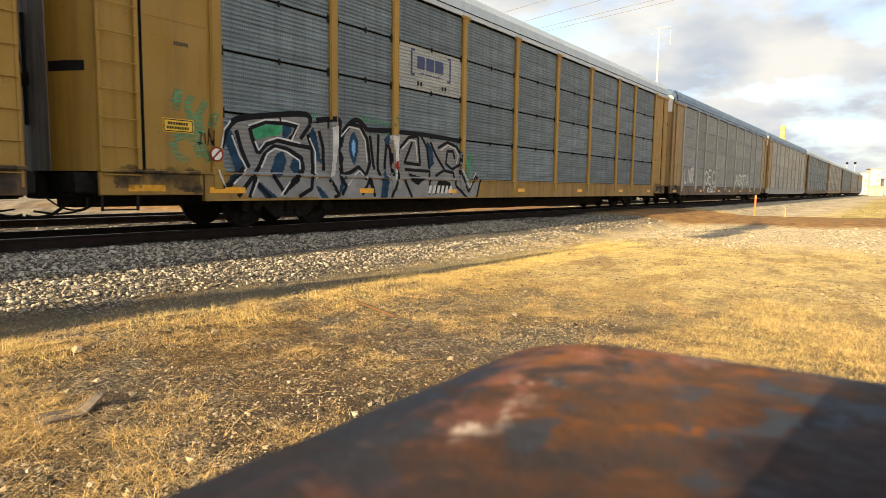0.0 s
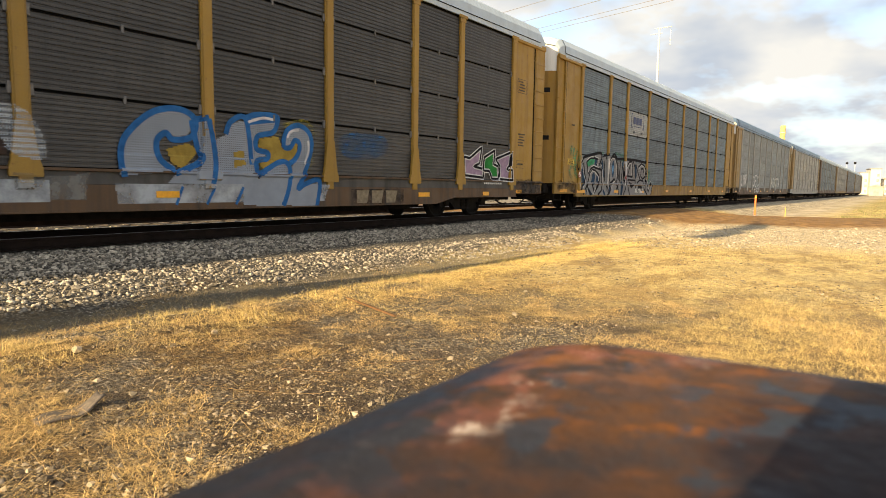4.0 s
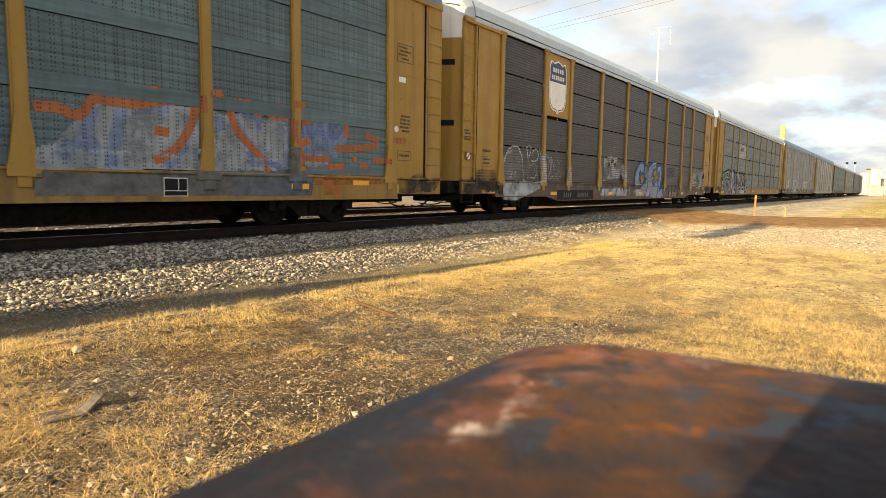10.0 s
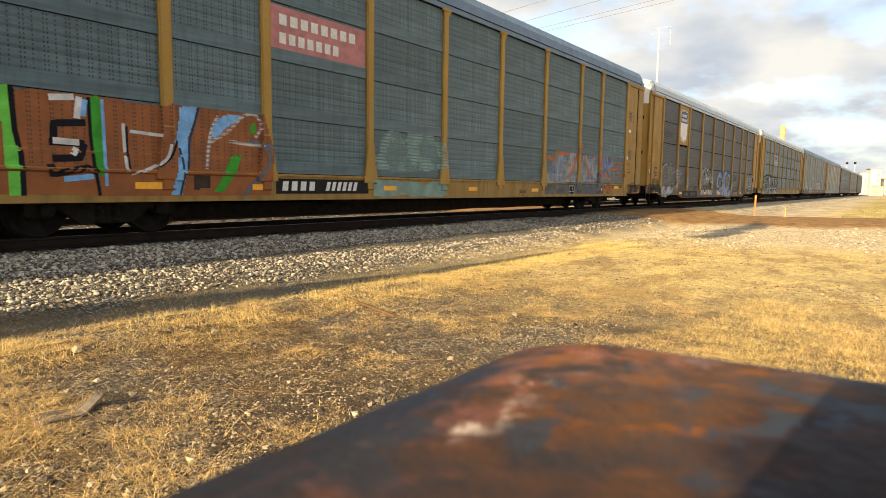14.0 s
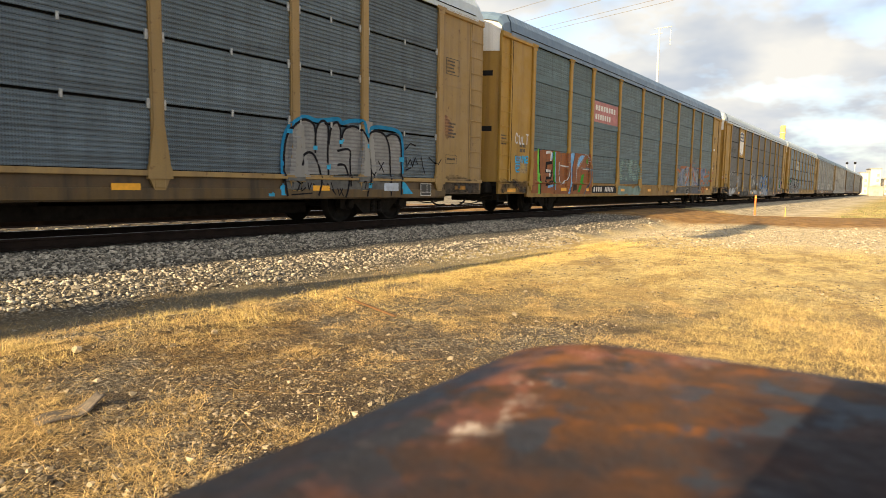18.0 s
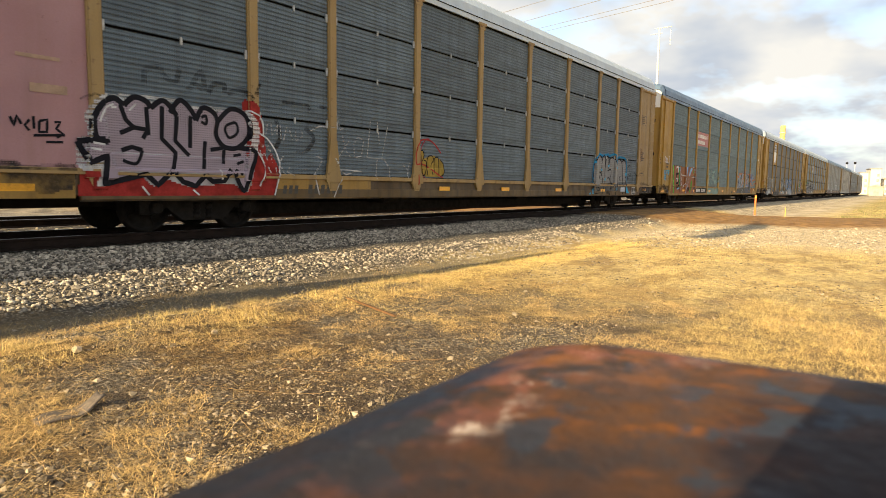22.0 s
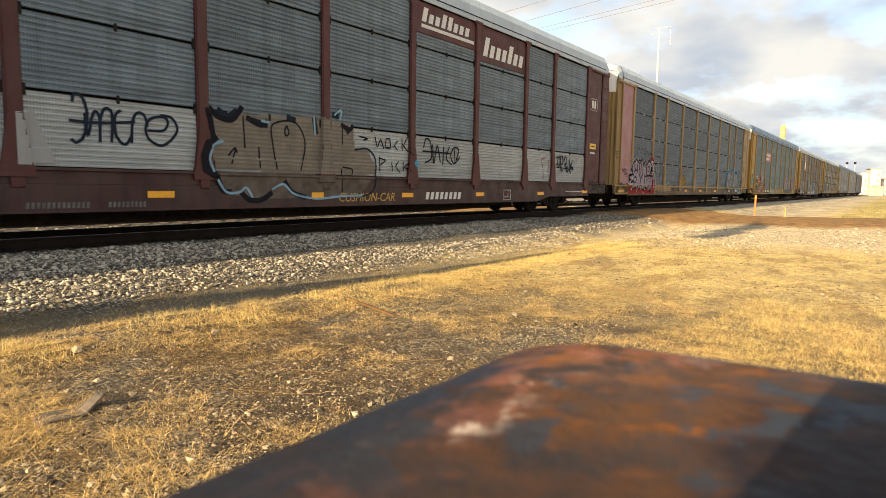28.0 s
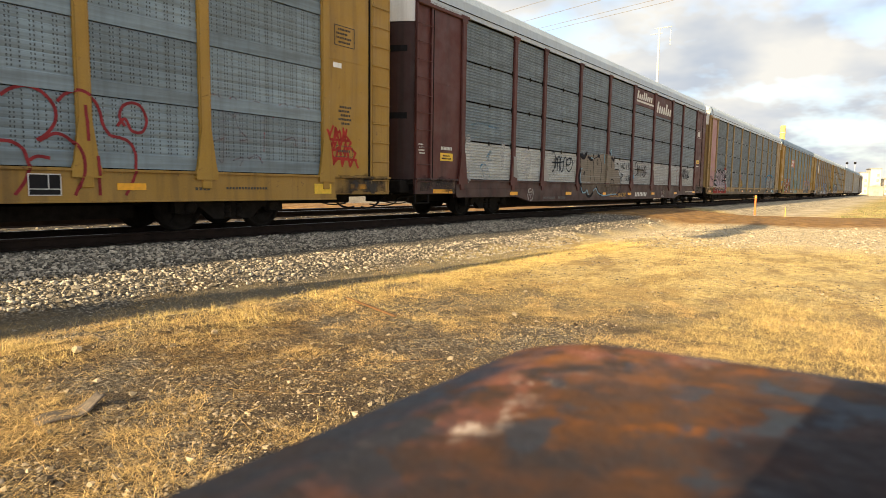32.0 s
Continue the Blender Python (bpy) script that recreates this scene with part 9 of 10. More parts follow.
def piece_fifth(car):
    strokes(car, [[(7.91, 1.97), (7.95, 2.09), (8.05, 2.05), (8.11, 1.83), (8.06, 1.51), (7.95, 1.4), (7.88, 1.45)], [(7.86, 1.71), (8.07, 1.7), (8.47, 1.72), (8.82, 1.77)], [(8.08, 1.83), (8.11, 1.51), (8.19, 1.82), (8.25, 1.86), (8.29, 1.74), (8.28, 1.42)], [(8.29, 1.74), (8.35, 1.91), (8.45, 1.9), (8.47, 1.74), (8.45, 1.43)], [(8.6, 1.92), (8.51, 1.82), (8.52, 1.54), (8.65, 1.41), (8.76, 1.56)], [(8.75, 1.44), (8.78, 1.78), (8.86, 1.91), (8.97, 1.87), (9.01, 1.7)], [(9.01, 1.65), (9.27, 1.67), (9.35, 1.8), (9.28, 1.88), (9.07, 1.84), (8.98, 1.69), (9.03, 1.52), (9.23, 1.43), (9.42, 1.55), (9.51, 1.72), (9.42, 1.88), (9.22, 1.91)]], 0.044, SP_INKBLUE, "graffiti_tag", 0.006, True, True, None, "looping dark tag")
    shape(car, [(10.12, 2.07), (10.66, 2.09), (11.66, 2.13), (12.52, 2.21), (13.15, 2.16), (13.57, 2.12), (13.62, 1.64), (14.01, 1.62), (14.27, 1.3), (14.27, 1.08), (13.48, 1.06), (10.16, 1.08)], RIB_TAN, 0.004, "graffiti_ground", "dull tan graffiti fill over the ribs", True, False)
    shape(car, [(10.22, 1.04), (11.65, 1.06), (12.82, 1.02), (14.2, 1.02), (13.83, 0.69), (13.14, 0.58), (11.92, 0.58), (10.87, 0.57), (10.39, 0.69)], SILL_TAN, 0.0035, "graffiti_ground", "dull tan graffiti fill on the sill", True, False)
    strokes(car, [[(10.05, 2.12), (10.11, 1.9), (10.15, 1.66), (10.24, 1.55), (10.04, 1.52), (9.95, 1.3), (9.98, 1.08), (10.18, 0.97)]], 0.14, SP_BLACK, "graffiti_outline", 0.0075, True, False, None, "thick black graffiti outline")
    strokes(car, [[(10.22, 0.97), (10.3, 0.73), (10.49, 0.69)], [(10.68, 0.69), (10.87, 0.55), (11.14, 0.55), (11.38, 0.69)], [(11.67, 0.91), (11.86, 0.69), (12.21, 0.58)], [(10.1, 2.13), (10.27, 1.99), (10.54, 1.96), (10.71, 2.13), (10.76, 2.22)], [(10.85, 2.03), (11.17, 1.92), (11.32, 2.01)], [(13.21, 2.11), (13.45, 2.02), (13.58, 2.12)]], 0.10, SP_BLACK, "graffiti_outline", 0.0078, True, True)
    strokes(car, [[(10.24, 1.55), (10.37, 1.58), (10.17, 1.49), (10.05, 1.27), (10.13, 1.04)], [(10.22, 0.91), (10.39, 0.69), (10.65, 0.69), (10.8, 0.77), (10.94, 0.59)], [(11.38, 0.74), (11.65, 0.84), (11.92, 0.65), (12.51, 0.56), (13.14, 0.6), (13.83, 0.62)], [(11.17, 2), (11.37, 1.98)], [(12.46, 2.21), (12.49, 1.83)], [(13.02, 2.28), (13.22, 2.4), (13.18, 2.18)]], 0.045, SP_SKYOUT, "graffiti_stroke", 0.0086, True, True, None, "thin blue graffiti line")
    strokes(car, [[(10.25, 2.11), (10.47, 2.01), (10.66, 2.13)], [(10.97, 1.98), (11.32, 1.93)], [(11.77, 2.12), (11.99, 2.07)], [(12.46, 2.18), (12.52, 1.85)], [(13.35, 2.08), (13.45, 1.94)], [(12.96, 2.28), (13.15, 2.27)]], 0.12, SP_INKBLUE, "graffiti_stroke", 0.0072, True, True)
    strokes(car, [[(10.78, 2.04), (10.81, 1.48)], [(10.52, 1.19), (10.62, 1.47)], [(10.46, 1.33), (10.6, 1.47), (10.64, 1.38)], [(11.11, 1.52), (11.13, 1.13)], [(11.52, 1.12), (11.44, 1.54), (11.4, 1.89), (11.56, 2.01), (11.94, 2.05), (12.16, 1.85), (12.22, 1.56), (12.1, 1.12)], [(11.72, 1.88), (11.77, 1.95), (11.82, 1.82), (11.74, 1.77), (11.72, 1.88)], [(13.25, 1.69), (13.25, 2.05)], [(13.21, 1.17), (13.21, 0.69)], [(13.24, 1.22), (13.52, 1.18), (13.52, 1.06)]], 0.034, SP_BLACK, "graffiti_stroke", 0.008, True, True)
    strokes(car, [[(13.62, 1.6), (14.01, 1.64), (14.27, 1.45), (14.27, 1.08), (14.2, 0.75), (13.83, 0.6), (13.34, 0.62)]], 0.04, SP_INKBLUE, "graffiti_outline", 0.008, True, True)
    strokes(car, [[(14.27, 1.93), (14.34, 1.69), (14.46, 1.89), (14.57, 1.67)], [(14.65, 1.91), (14.61, 1.7), (14.81, 1.71), (14.77, 1.92), (14.65, 1.91)], [(15.05, 1.88), (14.93, 1.77), (15.05, 1.67)], [(15.21, 1.95), (15.22, 1.66)], [(15.42, 1.99), (15.26, 1.79), (15.56, 1.57)], [(13.76, 1.9), (14.05, 1.87), (13.9, 1.83)], [(14.42, 1.49), (14.42, 1.16)], [(14.42, 1.46), (14.65, 1.42), (14.46, 1.31)], [(14.85, 1.4), (14.85, 1.17)], [(15.09, 1.41), (14.97, 1.28), (15.14, 1.15)], [(15.26, 1.42), (15.26, 1.18)], [(15.43, 1.37), (15.3, 1.29), (15.48, 1.18)]], 0.034, SP_BLACK, "graffiti_tag", 0.006, True, False, None, "thin black tag")
    strokes(car, [[(16.04, 1.78), (16.13, 2.01), (16.31, 1.94), (16.37, 1.55), (16.09, 1.42)], [(16, 1.7), (17.25, 1.7)], [(16.41, 1.89), (16.47, 1.41), (16.6, 1.87), (16.75, 1.45)], [(16.89, 1.86), (16.85, 1.39)], [(17.14, 1.87), (17, 1.57), (17.26, 1.41)], [(17.35, 1.86), (17.41, 1.44)], [(17.46, 1.54), (17.56, 1.81), (17.35, 1.86), (17.2, 1.64), (17.36, 1.44), (17.62, 1.63)]], 0.04, SP_BLACK, "graffiti_tag", 0.006, True, True, None, "looping black tag")
    strokes(car, [[(23.38, 1.86), (23.73, 1.95), (23.75, 1.68), (23.4, 1.63)], [(23.91, 1.92), (23.86, 1.37)], [(24.1, 1.85), (24.23, 1.38)], [(24.38, 1.82), (24.32, 1.42), (24.68, 1.59)], [(23.41, 1.55), (24.78, 1.51)], [(24.47, 1.78), (24.78, 1.51)]], 0.03, SP_BLACK, "graffiti_tag", 0.006, True, False, None, "small black tag")
    shape(car, [(15.62, 1.43), (15.78, 1.47), (15.82, 1.33), (15.67, 1.3)], SP_CYAN, 0.006, "graffiti_dot", "", True, True)
    strokes(car, [[(23.73, 1.86), (23.56, 1.86), (23.54, 1.69), (23.6, 1.59), (23.71, 1.65), (23.7, 1.84)], [(23.81, 1.59), (23.75, 1.79), (23.8, 1.93), (23.94, 1.91), (23.97, 1.72), (23.78, 1.62), (23.88, 1.51), (23.96, 1.43)], [(23.78, 1.62), (23.8, 1.42)], [(24.08, 1.8), (24.07, 1.92), (24.22, 1.9), (24.25, 1.71), (24.08, 1.66), (24.21, 1.55), (24.22, 1.37)], [(24.25, 1.62), (24.28, 1.43), (24.37, 1.4)], [(24.52, 1.91), (24.48, 1.71), (24.55, 1.55), (24.65, 1.69), (24.72, 1.84)], [(24.47, 1.55), (24.59, 1.65), (24.65, 1.49), (24.59, 1.37), (24.51, 1.48), (24.71, 1.57), (24.83, 1.5), (24.77, 1.61)]], 0.044, SP_INKBLUE, "graffiti_tag", 0.006, True, True, None, "looping dark spray-painted tag")
    strokes(car, [[(22.3, 1.67), (22.41, 1.59), (22.47, 1.38), (22.47, 1.12)], [(22.33, 1.72), (22.39, 1.78), (22.63, 1.84)], [(22.79, 1.7), (22.88, 1.76), (22.81, 1.4), (22.72, 1.38)]], 0.03, SP_RUSTLINE, "graffiti_tag", 0.006, True, True, None, "rusty red spray mark")
    strokes(car, [[(2.93, 2.51), (3.31, 2.6), (3.81, 2.58), (4.35, 2.52)], [(3.72, 1.68), (3.96, 1.87), (3.8, 1.62), (4.01, 1.61)], [(3.39, 1.39), (3.56, 1.5), (3.77, 1.37), (3.89, 1.12)], [(3.48, 1.36), (3.56, 1.11)]], 0.06, MIST_SKY, "graffiti_tag", 0.005, True, True, None, "faint blue spray mark")
    shape(car, [(3.41, 1.45), (3.66, 1.41), (3.87, 1.12), (3.51, 1.11)], MIST_WASH, 0.0045, "paint_patch", "", True, True)
    shape(car, [(2.66, 2.14), (2.88, 2.15), (2.86, 1.09), (2.7, 1.08)], MIST_WASH, 0.004, "paint_patch", "streak of white paint", True, True)
    shape(car, [(4.49, 2.08), (4.72, 2.08), (4.65, 1.37), (4.54, 1.47)], MIST_WASH, 0.004, "paint_patch", "streak of white paint", True, True)
    shape(car, [(5.75, 2.01), (6.38, 1.94), (6.24, 1.19), (5.82, 1.3)], MIST_WASH, 0.004, "paint_patch", "streak of white paint", True, True)
    shape(car, [(5.17, 1.78), (5.39, 1.79), (5.55, 1.17), (5.52, 1.1), (5.16, 1.16)], POST_COVER, 0.0055, "cover_paint", "pale cover paint on the post", True, False)
    shape(car, [(7.17, 1.76), (7.41, 1.78), (7.67, 1.1), (7.18, 1.06)], POST_COVER, 0.0055, "cover_paint", "pale cover paint on the post", True, False)


def piece_sixth(car):
    strokes(car, [[(20.14, 1.96), (20.27, 2.06), (20.46, 2.12), (20.65, 2.05), (20.79, 1.87), (20.79, 1.67), (20.68, 1.5), (20.55, 1.4)], [(20.11, 1.37), (20.24, 1.36), (20.37, 1.27), (20.43, 1.07)], [(20.83, 1.95), (20.94, 2.07), (21.12, 2.14), (21.31, 2.04), (21.4, 1.88), (21.44, 1.69), (21.54, 1.53)], [(21.54, 1.53), (21.8, 1.47), (21.91, 1.28), (21.88, 0.95), (21.73, 0.64)], [(21.18, 1.94), (21.2, 1.43)], [(21.65, 1.68), (21.77, 1.8), (21.87, 1.63), (22.03, 1.62), (22.11, 1.8), (22.03, 2), (21.89, 2.05), (21.75, 1.99), (21.69, 1.83), (21.77, 1.69)], [(20.58, 1.39), (20.8, 1.51), (21, 1.41), (21.12, 1.21), (21.12, 0.94), (21, 0.64)]], 0.045, SP_MAROON2, "graffiti_tag", 0.006, True, True, None, "looping maroon graffiti line")
    strokes(car, [[(21.32, 1.22), (21.34, 0.94), (21.35, 0.64)], [(20.24, 0.65), (20.37, 0.84), (20.44, 1.07)], [(20.44, 1.12), (20.54, 1.18), (20.7, 1.16)]], 0.045, SP_MAROON2, "graffiti_tag", 0.006, True, True)
    strokes(car, [[(23.04, 2.28), (23.45, 2.29), (23.47, 1.28), (23.36, 1.26)], [(23.54, 2.26), (23.71, 2.36), (23.82, 2.19), (23.72, 2.03), (23.58, 2.07)], [(23.72, 2.09), (23.79, 1.83), (23.97, 1.65), (23.81, 1.6)], [(23.82, 2.1), (24.01, 2.28), (24.26, 2.32), (24.36, 2.15)], [(24.56, 2.07), (24.67, 2.29), (24.86, 2.37), (25.02, 2.15)], [(25.05, 2.11), (25.17, 2.34), (25.45, 2.33), (25.42, 2.12), (25.16, 2.14)], [(23.26, 1.56), (23.48, 1.62)], [(23.66, 1.25), (23.87, 1.3), (23.8, 1.16)], [(23.99, 1.29), (24.19, 1.36), (24.29, 1.22)], [(24.77, 1.66), (25.05, 1.74), (25.1, 1.55)], [(25.24, 1.65), (25.33, 1.76), (25.36, 1.48)], [(24.36, 2.15), (24.34, 1.43)]], 0.022, MIST_MAROON, "graffiti_tag", 0.006, True, True, None, "thin faded maroon graffiti line")
    strokes(car, [[(25.88, 1.98), (25.97, 1.79), (26.1, 2.07)], [(26.16, 2.05), (26.13, 1.8), (26.29, 1.99), (26.32, 1.79)], [(26.39, 2.05), (26.39, 1.77)], [(26.49, 2.03), (26.46, 1.89), (26.63, 1.73)], [(26, 1.67), (26.19, 1.73), (26.06, 1.54), (26.26, 1.62)], [(26.29, 1.67), (26.32, 1.46)], [(26.46, 1.75), (26.39, 1.51), (26.59, 1.64)], [(26.1, 1.44), (26.06, 1.26), (26.26, 1.41)], [(26.36, 1.43), (26.36, 1.22)], [(26.49, 1.44), (26.63, 1.25)], [(26.73, 1.4), (26.84, 1.21)], [(26.59, 1.64), (26.77, 1.52)]], 0.05, SP_RED2, "graffiti_tag", 0.006, True, False, None, "bright red spray-painted scrawl")
    strokes(car, [[(25.91, 1.94), (26.06, 1.63), (26.19, 2.01), (26.29, 1.62), (26.42, 1.98), (26.49, 1.58), (26.63, 1.76)], [(26.03, 1.6), (26.13, 1.28), (26.26, 1.66), (26.36, 1.24), (26.49, 1.63), (26.59, 1.23), (26.77, 1.55)], [(25.94, 1.78), (26.59, 1.78)], [(26.06, 1.4), (26.8, 1.38)]], 0.055, SP_RED2, "graffiti_stroke", 0.0064, True, False, None, "")


def decorate_first(car):
    """Silver piece, white logo plate, warning placard."""
    y = FACE - 0.003
    for u0, u1, z in ((8.0, 8.28, 3.66), (8.36, 8.66, 3.66), (8.72, 9.05, 3.66)):
        part("logo_block", MB().box(u0, u1, y - 0.004, y, z, z + 0.3, 0.0), NAVY, car, "dark blue block of a company mark")
    for u, s in ((7.78, 1), (9.35, -1)):
        mb = MB().box(u - 0.025, u + 0.025, y - 0.004, y, 3.48, 4.1).box(min(u, u + s * 0.12), max(u, u + s * 0.12), y - 0.004, y, 4.05, 4.1).box(min(u, u + s * 0.12), max(u, u + s * 0.12), y - 0.004, y, 3.48, 3.53)
        part("logo_bracket", mb, NAVY, car)
    for u in (8.0, 8.12, 9.0, 9.12):
        plate(car, u, 3.26, 0.07, 0.1, BLACK, "logo_dot", "small dark mark", y)
    bars(car, 8.1, 3.54, 0.9, 0.035, 14, NAVY, y)
    p = plate(car, 1.49, 1.66, 0.54, 0.22, LABEL_YELLOW, "placard", "yellow warning placard with black border", SIDE + 0.028)
    rect_line(p, 1.51, 2.01, 1.68, 1.86, SIDE + 0.0235, BLACK)
    bars(p, 1.58, 1.78, 0.36, 0.045, 8, BLACK, SIDE + 0.0235), bars(p, 1.56, 1.71, 0.4, 0.045, 9, BLACK, SIDE + 0.0235)
    bars(car, 1.72, 3.05, 0.26, 0.06, 6, INK, SIDE + 0.026)
    no_entry(car, 2.42, 1.34, SIDE - 0.03)
    words(car, "CAR", 26.3, 2.2, 0.1, INK, SIDE + 0.026)
    piece_first(car)
    marks(car, 8.42, 0.66, 1.05, 0.2, 6, WHITE_INK, SIDE - 0.012, 0.3)
    tag(car, "ZIN", 2.1, 2.4, 1.5, 1.72, 0.02, SP_BLACK, 1, flare=False)


def decorate_second(car):
    y = SIDE - 0.001
    # yellow logo plate with a shield
    sp = part("logo_plate", MB().box(5.31, 7.08, FACE - 0.01, FACE + 0.03, 3.22, EAVE - 0.02, 0.01), YELLOW, car, "yellow plate with a company shield")
    c, h = 6.14, 0.62

    def shield(s, z0, z1, yy, mat, name):
        pts = [(-0.5, 1.0), (-0.3, 0.96), (0, 1.02), (0.3, 0.96), (0.5, 1.0), (0.6, 0.88), (0.59, 0.74), (0.63, 0.5), (0.60, 0.26), (0.52, 0.10), (0.36, 0.02), (0.12, 0.0), (0, -0.05), (-0.12, 0.0), (-0.36, 0.02), (-0.52, 0.10), (-0.60, 0.26), (-0.63, 0.5), (-0.59, 0.74), (-0.6, 0.88)]
        p = [(c + x * s, yy, 3.45 + 1.55 * (0.5 + (v - 0.5) * s)) for x, v in pts]
        p = [(x, q, max(z0, min(z1, v))) for x, q, v in p]
        part(name, MB().poly(p), mat, sp)
    shield(1.06, 0, 9, FACE - 0.012, WHITE_PAINT, "shield_rim")
    shield(1.0, 0, 9, FACE - 0.014, NAVY, "shield_border")
    shield(0.96, 0, 9, FACE - 0.016, WHITE_PAINT, "shield_field")
    shield(0.96, 4.36, 9, FACE - 0.019, NAVY, "shield_top")
    bars(sp, 5.72, 4.68, 0.84, 0.14, 5, WHITE_INK, FACE - 0.020, label="white letter-like bars")
    bars(sp, 5.66, 4.44, 0.96, 0.14, 7, WHITE_INK, FACE - 0.020, label="white letter-like bars")
    words(car, "deliver", 2.75, 3.45, 0.55, plain("faint_dark_paint", (0.07, 0.062, 0.055), 0.7), FACE - 0.002, label="faded dark word on the sheet")
    end_notices(car, seed=1)
    no_entry(car, 0.80, 1.68, SIDE + 0.03)
    pl = plate(car, 6.3, 0.43, 3.1, 0.34, BLACK, "number_panel", "black panel on the sill with white lettering", y)
    marks(pl, 6.78, 0.51, 0.7, 0.17, 4, SP_DUSTY, y - 0.004, 0.1), marks(pl, 7.95, 0.51, 1.0, 0.17, 6, SP_DUSTY, y - 0.004, 0.25)
    patch(car, 18.95, 20.75, 0.42, 0.79, MIST_GRIME, 0.003, "paint_patch", 0.06, True, 12, "dark brown panel on the sill")
    mb = MB()
    for k in range(3):
        u = 19.15 + 0.48 * k
        mb.poly([(u + a, SIDE - 0.006, z) for a, z in ((0.02, 0.45), (0.33, 0.45), (0.40, 0.73), (0.0, 0.73))])
    part("company_mark", mb, plain("worn_tan_letters", (0.24, 0.19, 0.12), 0.7, 0, 0.35, 12, 0.05), car, "worn tan company mark in plain shapes")
    piece_second(car)
    tag(car, "DNY", 5.3, 6.6, 1.45, 1.9, 0.03, MIST_CHALK, 5), tag(car, "ANP", 5.7, 6.6, 1.1, 1.35, 0.026, MIST_CHALK, 6)
    patch(car, 7.0, 7.35, 1.04, 1.62, MIST_PALE, 0.006, "cover_paint", 0.08, True, 4, "pale paint on the post foot")
    patch(car, 0.95, 2.35, 0.98, 1.42, MIST_SOOT, 0.004, "grease_stain", 0.2, True, 5, "black grease on the end sheet")
    patch(car, 0.6, 3.4, 0.62, 0.98, MIST_SOOT, 0.003, "grease_stain", 0.15, True, 8, "black grease on the sill")
    # lilac and green letters near the leading end
    for k, (pts, m) in enumerate((([(23.35, 1.15), (23.32, 1.65), (23.6, 1.62), (24.2, 1.95), (24.1, 1.5), (23.8, 1.4), (24.3, 1.35), (24.28, 1.1)], SP_PLUM), ([(24.3, 1.5), (24.35, 1.68), (24.9, 1.9), (24.85, 1.5), (25.1, 1.45), (25.1, 1.08), (24.75, 1.08), (24.6, 1.3), (24.3, 1.3)], SP_LEAF),
                                     ([(24.95, 1.65), (25.2, 1.72), (25.8, 1.88), (25.75, 1.5), (25.6, 1.38), (25.82, 1.35), (25.85, 1.05), (25.15, 1.08), (25.2, 1.45)], SP_PLUM))):
        strokes(car, [pts + pts[:1]], 0.13, SP_WHITE, "graffiti_glow", 0.0072 + 0.001 * k, True, False, None, "white edge round the letters")
        b = strokes(car, [pts + pts[:1]], 0.065, SP_BLACK, "graffiti_letter", 0.009 + 0.001 * k, True, False, None, "lilac and green graffiti letter with a black outline")
        part("letter_fill", MB().poly([(u, FACE - 0.006 - 0.001 * k, z) for u, z in pts]), m, b)
    bars(car, 24.3, 0.92, 1.0, 0.05, 9, WHITE_INK, SIDE - 0.002)
    patch(car, 5.0, 5.45, 1.04, 1.95, MIST_PALE, 0.005, "cover_paint", 0.06, True, 9, "pale paint over the post")
    patch(car, 10.0, 13.6, 0.58, 0.98, MIST_PALE_THIN, 0.003, "cover_paint", 0.1, True, 19, "thin grey paint on the sill")


